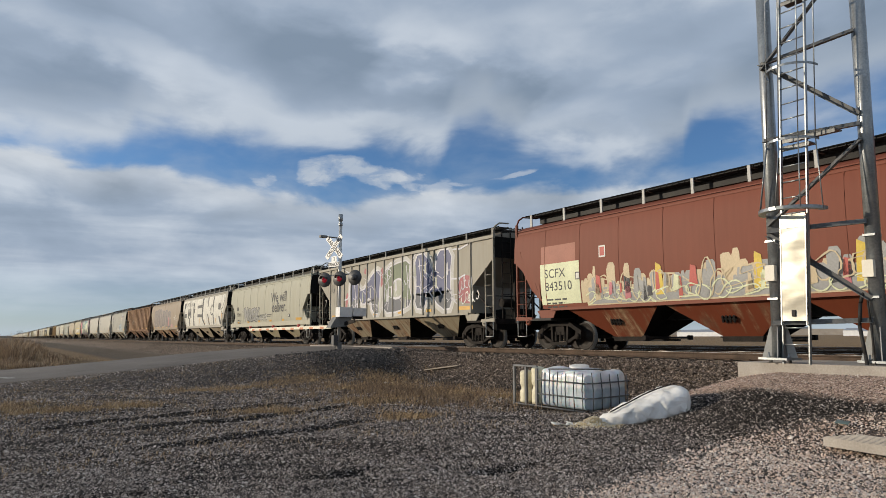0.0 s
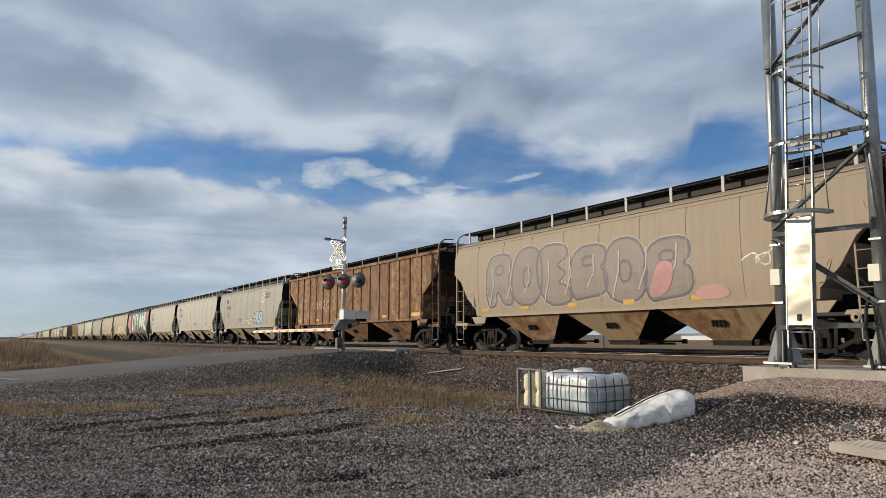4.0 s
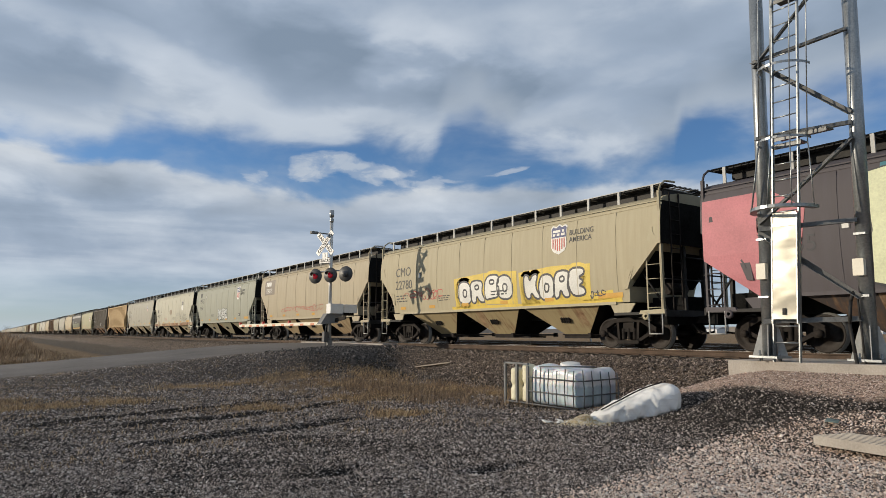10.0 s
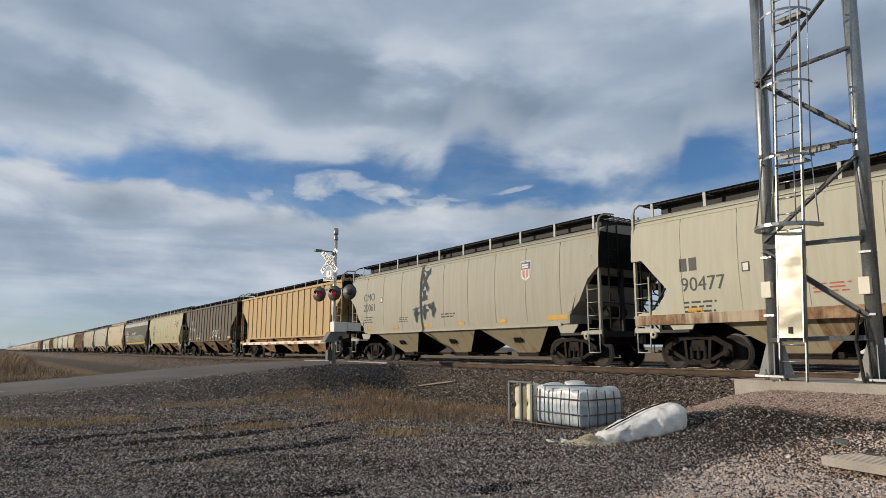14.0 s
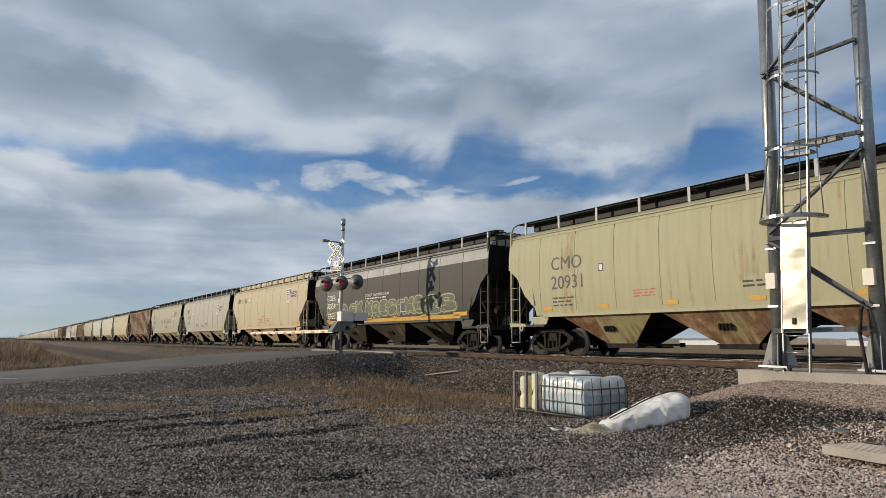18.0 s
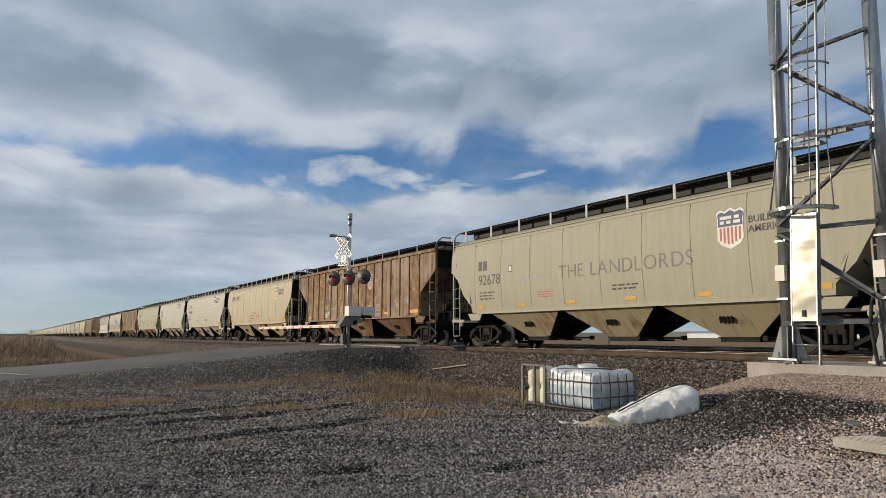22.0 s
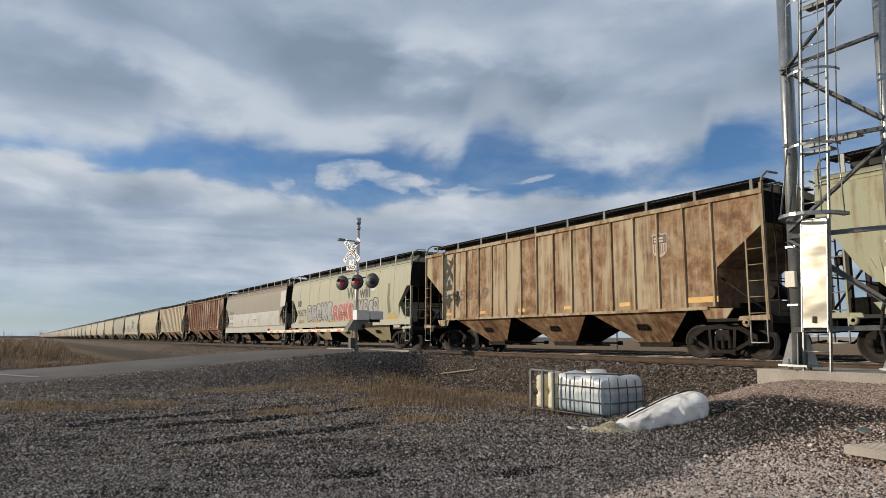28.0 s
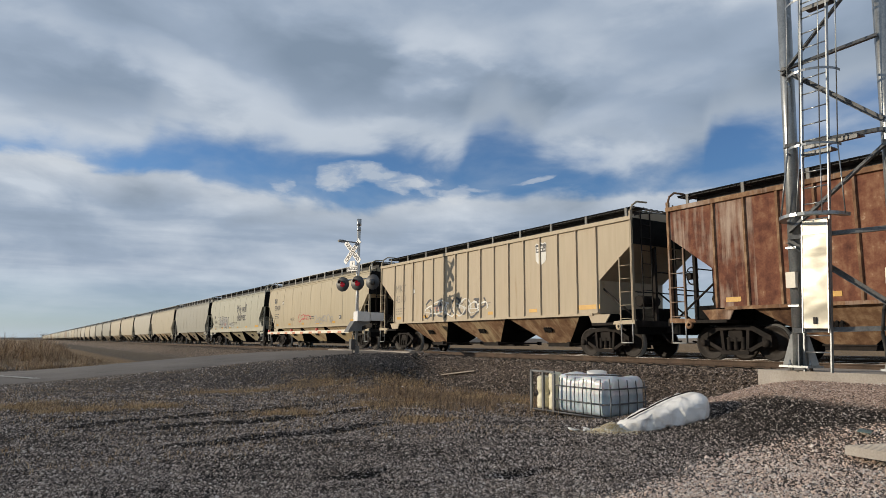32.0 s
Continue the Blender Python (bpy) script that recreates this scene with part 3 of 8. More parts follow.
def build_ground():
    def steps(knots):
        out = []
        for (a, s), (b_, _) in zip(knots, knots[1:]):
            n = max(1, round((b_ - a) / s))
            out += [a + (b_ - a) * i / n for i in range(n)]
        return np.array(out + [knots[-1][0]])
    xs = steps([(-4000, 1000), (-1000, 200), (-200, 20), (-30, 2), (-4, 0.16), (14.6, 0.4), (31.5, 4), (80, 40), (400, 400), (4000, 1)])
    ys = steps([(-2000, 500), (-400, 60), (-40, 4), (0, 0.5), (2.5, 0.16), (20, 0.3), (44, 2), (90, 20), (400, 200), (1200, 700), (4500, 1)])
    X, Y = np.meshgrid(xs, ys, indexing="ij")
    Z = height(X, Y) + rough_ground(X, Y)
    far = (np.abs(X) > 100) | (Y > 120) | (Y < -100)
    Z = np.where(far & (X < 10), 0.0, Z)
    nx, ny = X.shape
    vs = np.stack([X, Y, Z], -1).reshape(-1, 3)
    idx = np.arange(nx * ny).reshape(nx, ny)
    f = np.stack([idx[:-1, :-1], idx[1:, :-1], idx[1:, 1:], idx[:-1, 1:]], -1).reshape(-1, 4)
    me = bpy.data.meshes.new("ground")
    me.from_pydata(vs.tolist(), [], f.tolist())
    me.polygons.foreach_set("use_smooth", [True] * len(f))
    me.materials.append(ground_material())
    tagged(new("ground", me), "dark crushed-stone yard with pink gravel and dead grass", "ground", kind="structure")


build_ground()


def asphalt():
    m, nt, b = material("worn_asphalt")
    pos = node(nt, "ShaderNodeNewGeometry").outputs["Position"]
    n = noise_of(nt, pos, 0.5, 6, 0.6)
    g = noise_of(nt, pos, 45, 3)
    v = maths(nt, "ADD", maths(nt, "MULTIPLY", n, 0.6), maths(nt, "MULTIPLY", g, 0.4))
    nt.links.new(ramp(nt, [(0.3, (0.065, 0.054, 0.045)), (0.7, (0.175, 0.148, 0.124))], v).outputs[0], b.inputs["Base Color"])
    b.inputs["Roughness"].default_value = 0.85
    bump(nt, b, g, 0.4, 0.01)
    return m


ASPHALT = asphalt()


def build_road():
    s = Shape()
    xs = [-160, -80, -40, -20, -10, -6, -4, -2, 0, 2, 4, 6, 8, 10, 12, 13, 14, 15.2]
    rows = []
    for x in xs:
        z = float(height(x, 30.5)) + 0.03
        rows.append([(x, ROAD[0] + 0.25 * math.sin(x * 0.9), z - 0.05), (x, ROAD[0] + 0.35 + 0.25 * math.sin(x * 0.9), z), (x, 30.5, z + 0.05), (x, ROAD[1] - 0.3, z), (x, ROAD[1], z - 0.05)])
    n = 5
    s.add([p for r in rows for p in r], [(i * n + j, (i + 1) * n + j, (i + 1) * n + j + 1, i * n + j + 1) for i in range(len(rows) - 1) for j in range(n - 1)], True)
    solid("road", s, ASPHALT, "worn grey asphalt road ramping up to the crossing", "road", kind="structure")


build_road()
STOP_LINE = Shape()
for k in range(6):
    y0, y1 = 27.2 + k * 0.6, 27.8 + k * 0.6
    x0, x1 = (0.38 - (y - 27.2) * 0.36 for y in (y0, y1))
    z0 = float(height(x0, 30.5)) + 0.03 + 0.05 * min(1, (y0 - 26) / 4.5) + 0.008
    STOP_LINE.add([(x0 - 0.20, y0, z0), (x0 + 0.20, y0, z0), (x1 + 0.20, y1, z0 + 0.004), (x1 - 0.20, y1, z0 + 0.004)], [(0, 1, 2, 3)])
solid("road_marking", STOP_LINE, plain("worn_road_paint", (0.30, 0.28, 0.25), 0.8), "worn pale painted line across the asphalt", "road marking", kind="structure")

# ---- tracks ----
GAUGE = 0.7525


def build_tracks():
    prof = [(-0.07, 0.0), (0.07, 0.0), (0.07, 0.012), (0.012, 0.035), (0.012, 0.125), (0.036, 0.135), (0.036, 0.172), (-0.036, 0.172), (-0.036, 0.135), (-0.012, 0.125), (-0.012, 0.035), (-0.07, 0.012)]
    y0, y1 = -120.0, 1600.0
    rail = Shape().prism(prof, "y", y0, y1).mesh("rail", RAIL_SIDE)
    head = Shape().box(-0.031, 0.031, y0, y1, 0.172, 0.1745).mesh("rail_head", SHINY)
    r = random.Random(4)
    tie = Shape().box(-1.3, 1.3, -0.115, 0.115, -0.16, 0.0, 0.012).mesh("tie", TIE)
    spike = Shape()
    for sx in (-1, 1):
        for d in (-0.10, 0.10):
            spike.box(sx * GAUGE + d - 0.014, sx * GAUGE + d + 0.014, -0.05, -0.02, 0, 0.035)
        spike.box(sx * GAUGE - 0.15, sx * GAUGE + 0.15, -0.09, 0.09, 0, 0.012)
    spike = spike.mesh("tie_plate", RAIL_SIDE)
    for k in range(3):
        x = TRACK_X + 4.4 * k
        t = thing("track", "rusty steel rails on weathered ties in brown ballast", "railway track", "railway tracks", "structure", pose(x, 0, RAIL_Z - 0.1745))
        for sx in (-1, 1):
            part("rail", rail, None, t, loc=(sx * GAUGE, 0, 0.012))
            part("rail_head", head, None, t, "polished running surface", (sx * GAUGE, 0, 0.012))
        far = Shape()
        y = -30.0
        n = 0
        while y < 230:
            if k == 0 and 2 < y < 60 and not ROAD[0] - 0.5 < y < ROAD[1] + 0.5:
                j = pose(r.uniform(-0.03, 0.03), y, 0, 0, 0, r.uniform(-0.6, 0.6))
                part("tie", tie, None, t, loc=j)
                part("tie_plate", spike, None, t, loc=j)
            else:
                far.box(-1.3, 1.3, y - 0.11, y + 0.11, -0.16, 0.0)
            y += 0.52
        tagged(part("tie_row", far, TIE, t), kind="stuff")
        if k == 0:
            for i in range(4):          # concrete panels of the crossing
                for sx, w in ((-1.62, 0.75), (0, 1.25), (1.62, 0.75)):
                    s = Shape().box(sx - w / 2, sx + w / 2, ROAD[0] + i * 2.38, ROAD[0] + i * 2.38 + 2.35, -0.1, 0.172, 0.015)
                    part("crossing_panel", s, CONCRETE, t)


build_tracks()

# ---- the train ----
ROUND = [(1.50, 1.36), (1.53, 1.55), (1.57, 1.9), (1.60, 2.4), (1.60, 3.0), (1.58, 3.55), (1.53, 3.95), (1.46, 4.15)]
FLAT = [(1.50, 1.36), (1.50, 1.6), (1.50, 2.4), (1.50, 3.2), (1.50, 4.0), (1.49, 4.20)]
ROUND_TOP = [(1.46, 4.15), (1.36, 4.26), (1.17, 4.335), (0.7, 4.42), (0.0, 4.46)]
FLAT_TOP = [(1.49, 4.20), (1.42, 4.26), (1.0, 4.36), (0.5, 4.42), (0.0, 4.44)]


def side_x(kind, z):
    p = ROUND if kind == "round" else FLAT
    return float(np.interp(z, [q[1] for q in p], [q[0] for q in p]))


# the lower edge of the side sheet towards a car's end, for each make of car: distance from the end, height
CUTS = {"flat": ((0.0, 3.40), (0.05, 3.40), (1.40, 2.40), (1.44, 1.36)),
        "sloped": ((0.0, 3.02), (0.06, 3.02), (0.45, 2.70), (0.85, 2.05), (1.32, 1.62), (1.36, 1.36)),
        "stepped": ((0.0, 2.93), (0.10, 2.93), (1.08, 1.97), (1.15, 1.72), (1.18, 1.36)),
        "pocket": ((0.0, 3.02), (0.36, 3.02), (1.16, 2.15), (1.20, 1.36))}
STYLES = {0: "sloped", 2: "pocket", 3: "sloped", 4: "sloped", 6: "sloped", 9: "sloped", 13: "pocket", 14: "sloped", 17: "sloped", 18: "sloped", 20: "sloped", 21: "sloped",
          26: "sloped", 28: "pocket", 29: "pocket", 33: "pocket"}


def cut(style, e):
    """The lower edge of the side sheet at e metres from the car's end."""
    return float(np.interp(e, [p[0] for p in CUTS[style]], [p[1] for p in CUTS[style]]))


def body_shape(kind, style, L):
    s = Shape()
    prof = ROUND if kind == "round" else FLAT
    top = prof[-1][1]
    half = L / 2
    es = [p[0] for p in CUTS[style]] + [2.2]
    ys = [-half + e for e in es] + [0.0] + [half - e for e in reversed(es)]
    n = 12
    rings = []
    for y in ys:
        z0 = cut(style, half - abs(y))
        zs = [z0 + (top - z0) * i / (n - 1) for i in range(n)]
        rings.append([(-side_x(kind, z), y, z) for z in zs] + [(side_x(kind, z), y, z) for z in reversed(zs)])
    m = 2 * n
    s.add([p for r in rings for p in r],
          [(i * m + j, (i + 1) * m + j, (i + 1) * m + j + 1, i * m + j + 1) for i in range(len(ys) - 1) for j in range(m - 1) if j != n - 1], kind == "round")
    s.add([p for r in rings for p in (r[0], r[-1])], [(2 * i, 2 * i + 1, 2 * i + 3, 2 * i + 2) for i in range(len(ys) - 1)])
    return s


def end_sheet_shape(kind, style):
    """The closed end above the slope sheet and the slope sheet itself, at the end that points to -y."""
    s = Shape()
    prof = ROUND if kind == "round" else FLAT
    top = prof[-1][1]
    z0 = cut(style, 0.0)
    zs = [z0 + (top - z0) * i / 4 for i in range(5)]
    ring = [(-side_x(kind, z) + 0.01, z) for z in zs] + [(side_x(kind, z) - 0.01, z) for z in reversed(zs)]
    s.prism(ring, "y", -0.012, 0.006)
    return s


def end_slope_shape(style):
    """The slope sheet under the end, running on down to the first bay."""
    z0, (e, z1) = cut(style, 0.0) - 0.03, CUTS[style][-2]
    low = e + (z1 - 1.2) / 0.85
    return Shape().add([(-1.45, 0.15, z0), (1.45, 0.15, z0), (-1.45, e + 0.05, z1), (1.45, e + 0.05, z1), (-1.2, low, 1.2), (1.2, low, 1.2)], [(0, 1, 3, 2), (2, 3, 5, 4)])


def end_beam_shape():
    """The deep sill that runs on to the car's end under the pocket."""
    return Shape().prism([(0.0, 1.26), (0.0, 1.50), (0.72, 1.62), (1.12, 2.12), (1.26, 2.12), (1.26, 1.26)], "x", -0.02, 0.02)


def roof_shape(kind, L):
    s = Shape()
    tp = ROUND_TOP if kind == "round" else FLAT_TOP
    ring = [(-x, z) for x, z in tp] + [(x, z) for x, z in reversed(tp[:-1])]
    s.prism(ring, "y", -L / 2, L / 2)
    return s


# shade of ends, slopes and undersides put into near-black; grating edges use it too
SHADE_BLACK = surface("shade_black", (0.007, 0.007, 0.007), (0.024, 0.024, 0.023), 0.95, 0, 1.2, 25, gloss=0.0)
MESH = {}


def shared(key, make, mat):
    if key not in MESH:
        shape = make()
        MESH[key] = shape.mesh(key[0], mat) if isinstance(shape, Shape) else shape
    return MESH[key]


def hopper_shape():
    """One bay: a funnel of sloping sheets, open above."""
    s = Shape()
    a, b = 2.25, 0.52
    top = [(-1.48, -a), (1.48, -a), (1.48, a), (-1.48, a)]
    bot = [(-0.58, -b), (0.58, -b), (0.58, b), (-0.58, b)]
    s.add([(x, y, 1.40) for x, y in top] + [(x, y, 0.42) for x, y in bot], [(i, (i + 1) % 4, 4 + (i + 1) % 4, 4 + i) for i in (1, 3)] + [(4, 5, 6, 7)])
    return s


def slope_shape():
    """The two sloping end sheets of a bay, their shade put into a near-black colour, and the rim where they meet the
    sides.
    """
    s = Shape()
    for k in (-1, 1):
        s.add([(-1.47, k * 2.25, 1.40), (1.47, k * 2.25, 1.40), (0.575, k * 0.525, 0.42), (-0.575, k * 0.525, 0.42)], [(0, 1, 2, 3)])
    return s


def gate_shape():
    s = Shape().box(-0.62, 0.62, -0.56, 0.56, 0.30, 0.42, 0.015).box(-0.66, 0.66, -0.60, 0.60, 0.40, 0.44, 0.01)
    s.tube((-1.05, -1.0, 0.40), (1.05, -1.0, 0.40), 0.03).box(-1.12, -0.98, -1.06, -0.94, 0.33, 0.47, 0.02).box(0.98, 1.12, -1.06, -0.94, 0.33, 0.47, 0.02)
    s.box(-0.40, -0.30, -1.15, -0.5, 0.30, 0.36).box(0.30, 0.40, -1.15, -0.5, 0.30, 0.36)
    return s


def frame_shape():
    """The cast side frame of a truck, with its two windows."""
    s = Shape()
    for k in (-1, 1):
        s.bar((k * 0.0, 0.87), (k * 0.55, 0.83), 0.12, -0.09, 0.09)
        s.bar((k * 0.50, 0.84), (k * 0.98, 0.58), 0.13, -0.09, 0.09)
        s.bar((k * 0.38, 0.84), (k * 0.34, 0.28), 0.085, -0.08, 0.08)
        s.bar((k * 0.30, 0.22), (k * 0.84, 0.50), 0.095, -0.08, 0.08)
        s.box(-0.11, 0.11, k * 0.89 - 0.13, k * 0.89 + 0.13, 0.36, 0.60, 0.03)
        s.lathe([(0.0, -0.16), (0.09, -0.16), (0.10, -0.10), (0.10, 0.0)], pose(0, k * 0.89, 0.457, 0, 90, 0), 10)
    s.box(-0.12, 0.12, -0.40, 0.40, 0.16, 0.26, 0.03)
    return s


def spring_shape():
    s = Shape()
    for y in (0.0,):
        prof = []
        for i in range(11):
            prof.append((0.085 if i % 2 else 0.062, 0.28 + i * 0.033))
        s.lathe(prof, pose(0, y, 0), 9, True)
    return s


def wheel_shape():
    """Two wheels on their axle, centred on it."""
    s = Shape()
    prof = [(0.09, 0.07), (0.13, 0.07), (0.15, 0.02), (0.34, -0.01), (0.40, 0.045), (0.445, 0.045), (0.457, -0.055), (0.488, -0.068), (0.488, -0.095), (0.40, -0.095), (0.34, -0.05), (0.14, -0.05), (0.09, -0.09)]
    for sx in (-1, 1):
        s.lathe([(r, -h) for r, h in prof] if sx < 0 else prof, pose(sx * 0.78, 0, 0, 0, 90, 0), 28)
    s.tube((-1.02, 0, 0), (1.02, 0, 0), 0.085, 12)
    return s


def wheel_mesh():
    """The wheelset, its treads and rims worn bright."""
    me = wheel_shape().mesh("wheelset", [WHEEL, DULL])
    for p in me.polygons:
        c = p.center
        if 0.447 < math.hypot(c.y, c.z) < 0.475:
            p.material_index = 1
    return me


def ladder_shape(z0, z1, w, step=0.40):
    s = Shape()
    for y in (-w / 2, w / 2):
        s.box(-0.012, 0.012, y - 0.02, y + 0.02, z0, z1)
    z = z0 + 0.12
    while z < z1 - 0.05:
        s.tube((0, -w / 2, z), (0, w / 2, z), 0.012, 6)
        z += step
    return s


def walkway_shape(L):
    """Open grating planks along the roof, seen edge on."""
    s = Shape()
    for x in (-0.62, 0.62):
        s.box(x - 0.018, x + 0.018, -L / 2, L / 2, 4.63, 4.69)
    for i in range(5):
        x = -0.5 + i * 0.25
        s.box(x - 0.045, x + 0.045, -L / 2, L / 2, 4.645, 4.675)
    n = int(L / 0.6)
    for i in range(n + 1):
        y = -L / 2 + L * i / n
        s.box(-1.04, 1.04, y - 0.02, y + 0.02, 4.63, 4.645)
    return s


def bracket_shape(kind):
    s = Shape()
    z = 4.38 if kind == "round" else 4.32
    for sx in (-1, 1):
        s.box(min(sx * 1.17, sx * 1.21), max(sx * 1.17, sx * 1.21), -0.042, 0.042, z - 0.24, 4.65, 0.006)
    s.box(-1.18, 1.18, -0.03, 0.03, 4.60, 4.63)
    return s


def edge_board_shape(L):
    """The grating's outer edge boards, standing proud over the eaves."""
    s = Shape()
    for sx in (-1, 1):
        s.box(min(sx * 1.17, sx * 1.20), max(sx * 1.17, sx * 1.20), -L / 2, L / 2, 4.636, 4.660)
    return s


def grating_shape(L):
    """Bearing bars and cross bars of the open side grating, seen from below."""
    s = Shape()
    for sx in (-1, 1):
        for i in range(9):
            x = sx * (0.72 + i * 0.052)
            s.box(x - 0.012, x + 0.012, -L / 2, L / 2, 4.60, 4.645)
        n = int(L / 0.2)
        for i in range(n + 1):
            y = -L / 2 + L * i / n
            s.box(min(sx * 0.7, sx * 1.17), max(sx * 0.7, sx * 1.17), y - 0.012, y + 0.012, 4.605, 4.64)
    return s


def corner_post_shape():
    """A pale angle post at the car's corner, bent in over the roof."""
    return Shape().box(-0.045, 0.045, -0.035, 0.035, 1.0, 4.42, 0.006).pipe([(0, 0, 4.40), (0.09, 0, 4.60), (0.30, 0, 4.74), (0.75, 0, 4.76)], 0.03, 6)


def lug_shape():
    """The stub of the end sill with its towing ring; towards +y lies the car's middle."""
    s = Shape().prism([(0.0, 1.0), (0.85, 1.0), (0.80, 1.10), (0.0, 1.13)], "x", -0.05, 0.05)
    s.lathe([(0.045, -0.04), (0.11, -0.04), (0.11, 0.04), (0.045, 0.04), (0.045, -0.04)], pose(-0.02, 0.62, 0.94, 0, 90, 0), 14)
    return s


def skirt_shape():
    """The tapering plate between the sill's end and the truck."""
    return Shape().prism([(1.02, 1.32), (1.95, 1.34), (1.80, 1.06), (1.25, 1.02)], "x", -0.02, 0.02)


def slot_plate_shape():
    """A long pad plate with a slot, welded along the slope of the end."""
    return Shape().prism([(0.0, 0.0), (0.16, 0.02), (0.42, 0.70), (0.34, 0.80), (0.10, 0.74)], "x", -0.016, 0.0).prism([(0.15, 0.30), (0.19, 0.30), (0.30, 0.52), (0.26, 0.54)], "x", -0.024, -0.016)


def bell_plate_shape():
    return Shape().prism([(-0.17, 0.0), (0.15, 0.02), (0.12, 0.14), (0.06, 0.24), (0.04, 0.40), (-0.04, 0.40), (-0.06, 0.24), (-0.14, 0.12)], "x", -0.016, 0.0)


def vibrator_shape():
    """The cast bracket in the middle of a bay, with its dark sockets."""
    s = Shape().box(-0.04, 0.02, -0.20, 0.20, -0.02, 0.04, 0.008)
    for y in (-0.16, -0.05, 0.06, 0.16):
        s.bar((y, 0.10), (y + 0.06, -0.10), 0.05, -0.05, 0.02)
    return s


def end_frame_shape(kind, front=True):
    """Corner posts, platform and handrails at one end; y = 0 at the end, pointing outwards with -y."""
    s = Shape()
    for sx in (-1, 1):
        s.tube((sx * 1.3, 0.05, 1.1), (sx * 1.3, 1.5, 3.0 if kind == "round" else 2.2), 0.03)
        s.box(sx * 0.45 - 0.05, sx * 0.45 + 0.05, 0.05, 0.15, 1.1, 3.4)
    s.box(-1.54, 1.54, -0.02, 1.75, 0.98, 1.06)
    s.box(-1.54, 1.54, -0.05, 0.0, 0.92, 1.10)
    s.pipe([(-1.5, -0.03, 1.95), (1.5, -0.03, 1.95)], 0.02)
    s.pipe([(-0.45, 0.02, 2.6), (0.45, 0.02, 2.6)], 0.02)
    return s


def coupler_shape():
    s = Shape().box(-0.11, 0.11, -0.62, 0.5, 0.75, 0.95, 0.02)
    s.box(-0.20, 0.20, -0.74, -0.52, 0.70, 1.02, 0.04)
    s.pipe([(-0.35, 0.0, 0.72), (-0.33, -0.3, 0.45), (-0.25, -0.62, 0.5)], 0.03)
    return s


def sill_step_shape():
    s = Shape()
    s.pipe([(0, -0.22, 1.02), (0, -0.22, 0.45), (0, 0.22, 0.45), (0, 0.22, 1.02)], 0.018)
    return s


def brake_wheel_shape():
    s = Shape()
    m = pose(0, 0, 0, 90, 0, 0)
    pts = [(0.26 * math.cos(a), 0, 0.26 * math.sin(a)) for a in np.linspace(0, 2 * math.pi, 17)]
    s.pipe(pts, 0.018, 5)
    for a in np.linspace(0, 2 * math.pi, 6)[:-1]:
        s.tube((0, 0, 0), (0.26 * math.cos(a), 0, 0.26 * math.sin(a)), 0.013, 5)
    s.box(-0.07, 0.07, 0, 0.14, -0.1, 0.1, 0.01)
    return s


def letter_mesh(text, size, fat=0.0, shear=0.0):
    key = ("text", text, size, fat, shear)
    if key not in MESH:
        cu = bpy.data.curves.new("lettering", "FONT")
        cu.body, cu.size, cu.offset, cu.shear, cu.resolution_u = text, size, fat, shear, 3
        ob = bpy.data.objects.new("lettering", cu)
        me = bpy.data.meshes.new_from_object(ob)
        MESH[key] = ([tuple(v.co) for v in me.vertices], [tuple(p.vertices) for p in me.polygons])
        bpy.data.objects.remove(ob)
        bpy.data.curves.remove(cu)
        bpy.data.meshes.remove(me)
    return MESH[key]


def decal(car, kind, name, flat, y, z, mat, layer=1, stretch=(1, 1), label="", slope=0.0):
    """Paint on the side that faces the yard: flat (points, faces) starts at y along the car and z up, and reads towards -y."""
    pts, faces = flat
    bm = bmesh.new()
    vs = [bm.verts.new((-p[2] if len(p) > 2 else 0, y - p[0] * stretch[0], z + p[1] * stretch[1] + slope * p[0])) for p in pts]
    for f in faces:
        try:
            bm.faces.new([vs[i] for i in f])
        except ValueError:
            pass
    for lv in (1.55, 1.9, 2.4, 2.7, 3.0, 3.3, 3.55, 3.75, 3.95, 4.05):
        zs = [v.co.z for v in bm.verts]
        if zs and min(zs) < lv < max(zs):
            bmesh.ops.bisect_plane(bm, geom=bm.verts[:] + bm.edges[:] + bm.faces[:], plane_co=(0, 0, lv), plane_no=(0, 0, 1))
    for v in bm.verts:
        v.co.x += -side_x(kind, v.co.z) - 0.004 * layer
    me = bpy.data.meshes.new(name)
    bm.normal_update()
    flip = [f for f in bm.faces if f.normal.x > 0]
    bmesh.ops.reverse_faces(bm, faces=flip)
    bm.to_mesh(me)
    bm.free()
    me.materials.append(mat)
    return part(name, me, None, car, label)


def rect(w, h):
    return [(0, 0), (w, 0), (w, h), (0, h)], [(0, 1, 2, 3)]


def bars(rows, h=0.07, gap=0.06, r=None):
    """Lines of writing too small to read."""
    r = r or random.Random(3)
    pts, fs = [], []
    for i, w in enumerate(rows):
        x = 0.0
        while x < w:
            d = min(r.uniform(0.10, 0.34), w - x)
            k = len(pts)
            z = -i * (h + gap)
            pts += [(x, z), (x + d, z), (x + d, z + h), (x, z + h)]
            fs.append((k, k + 1, k + 2, k + 3))
            x += d + 0.07
    return pts, fs


def shield():
    """The outline of a shield."""
    p = [(0.0, 0.62), (0.12, 0.72), (0.30, 0.66), (0.48, 0.76), (0.66, 0.66), (0.84, 0.72), (0.96, 0.62), (0.92, 0.40), (0.92, -0.25), (0.80, -0.42), (0.48, -0.56), (0.16, -0.42), (0.04, -0.25), (0.04, 0.40)]
    return p, [tuple(range(len(p)))]


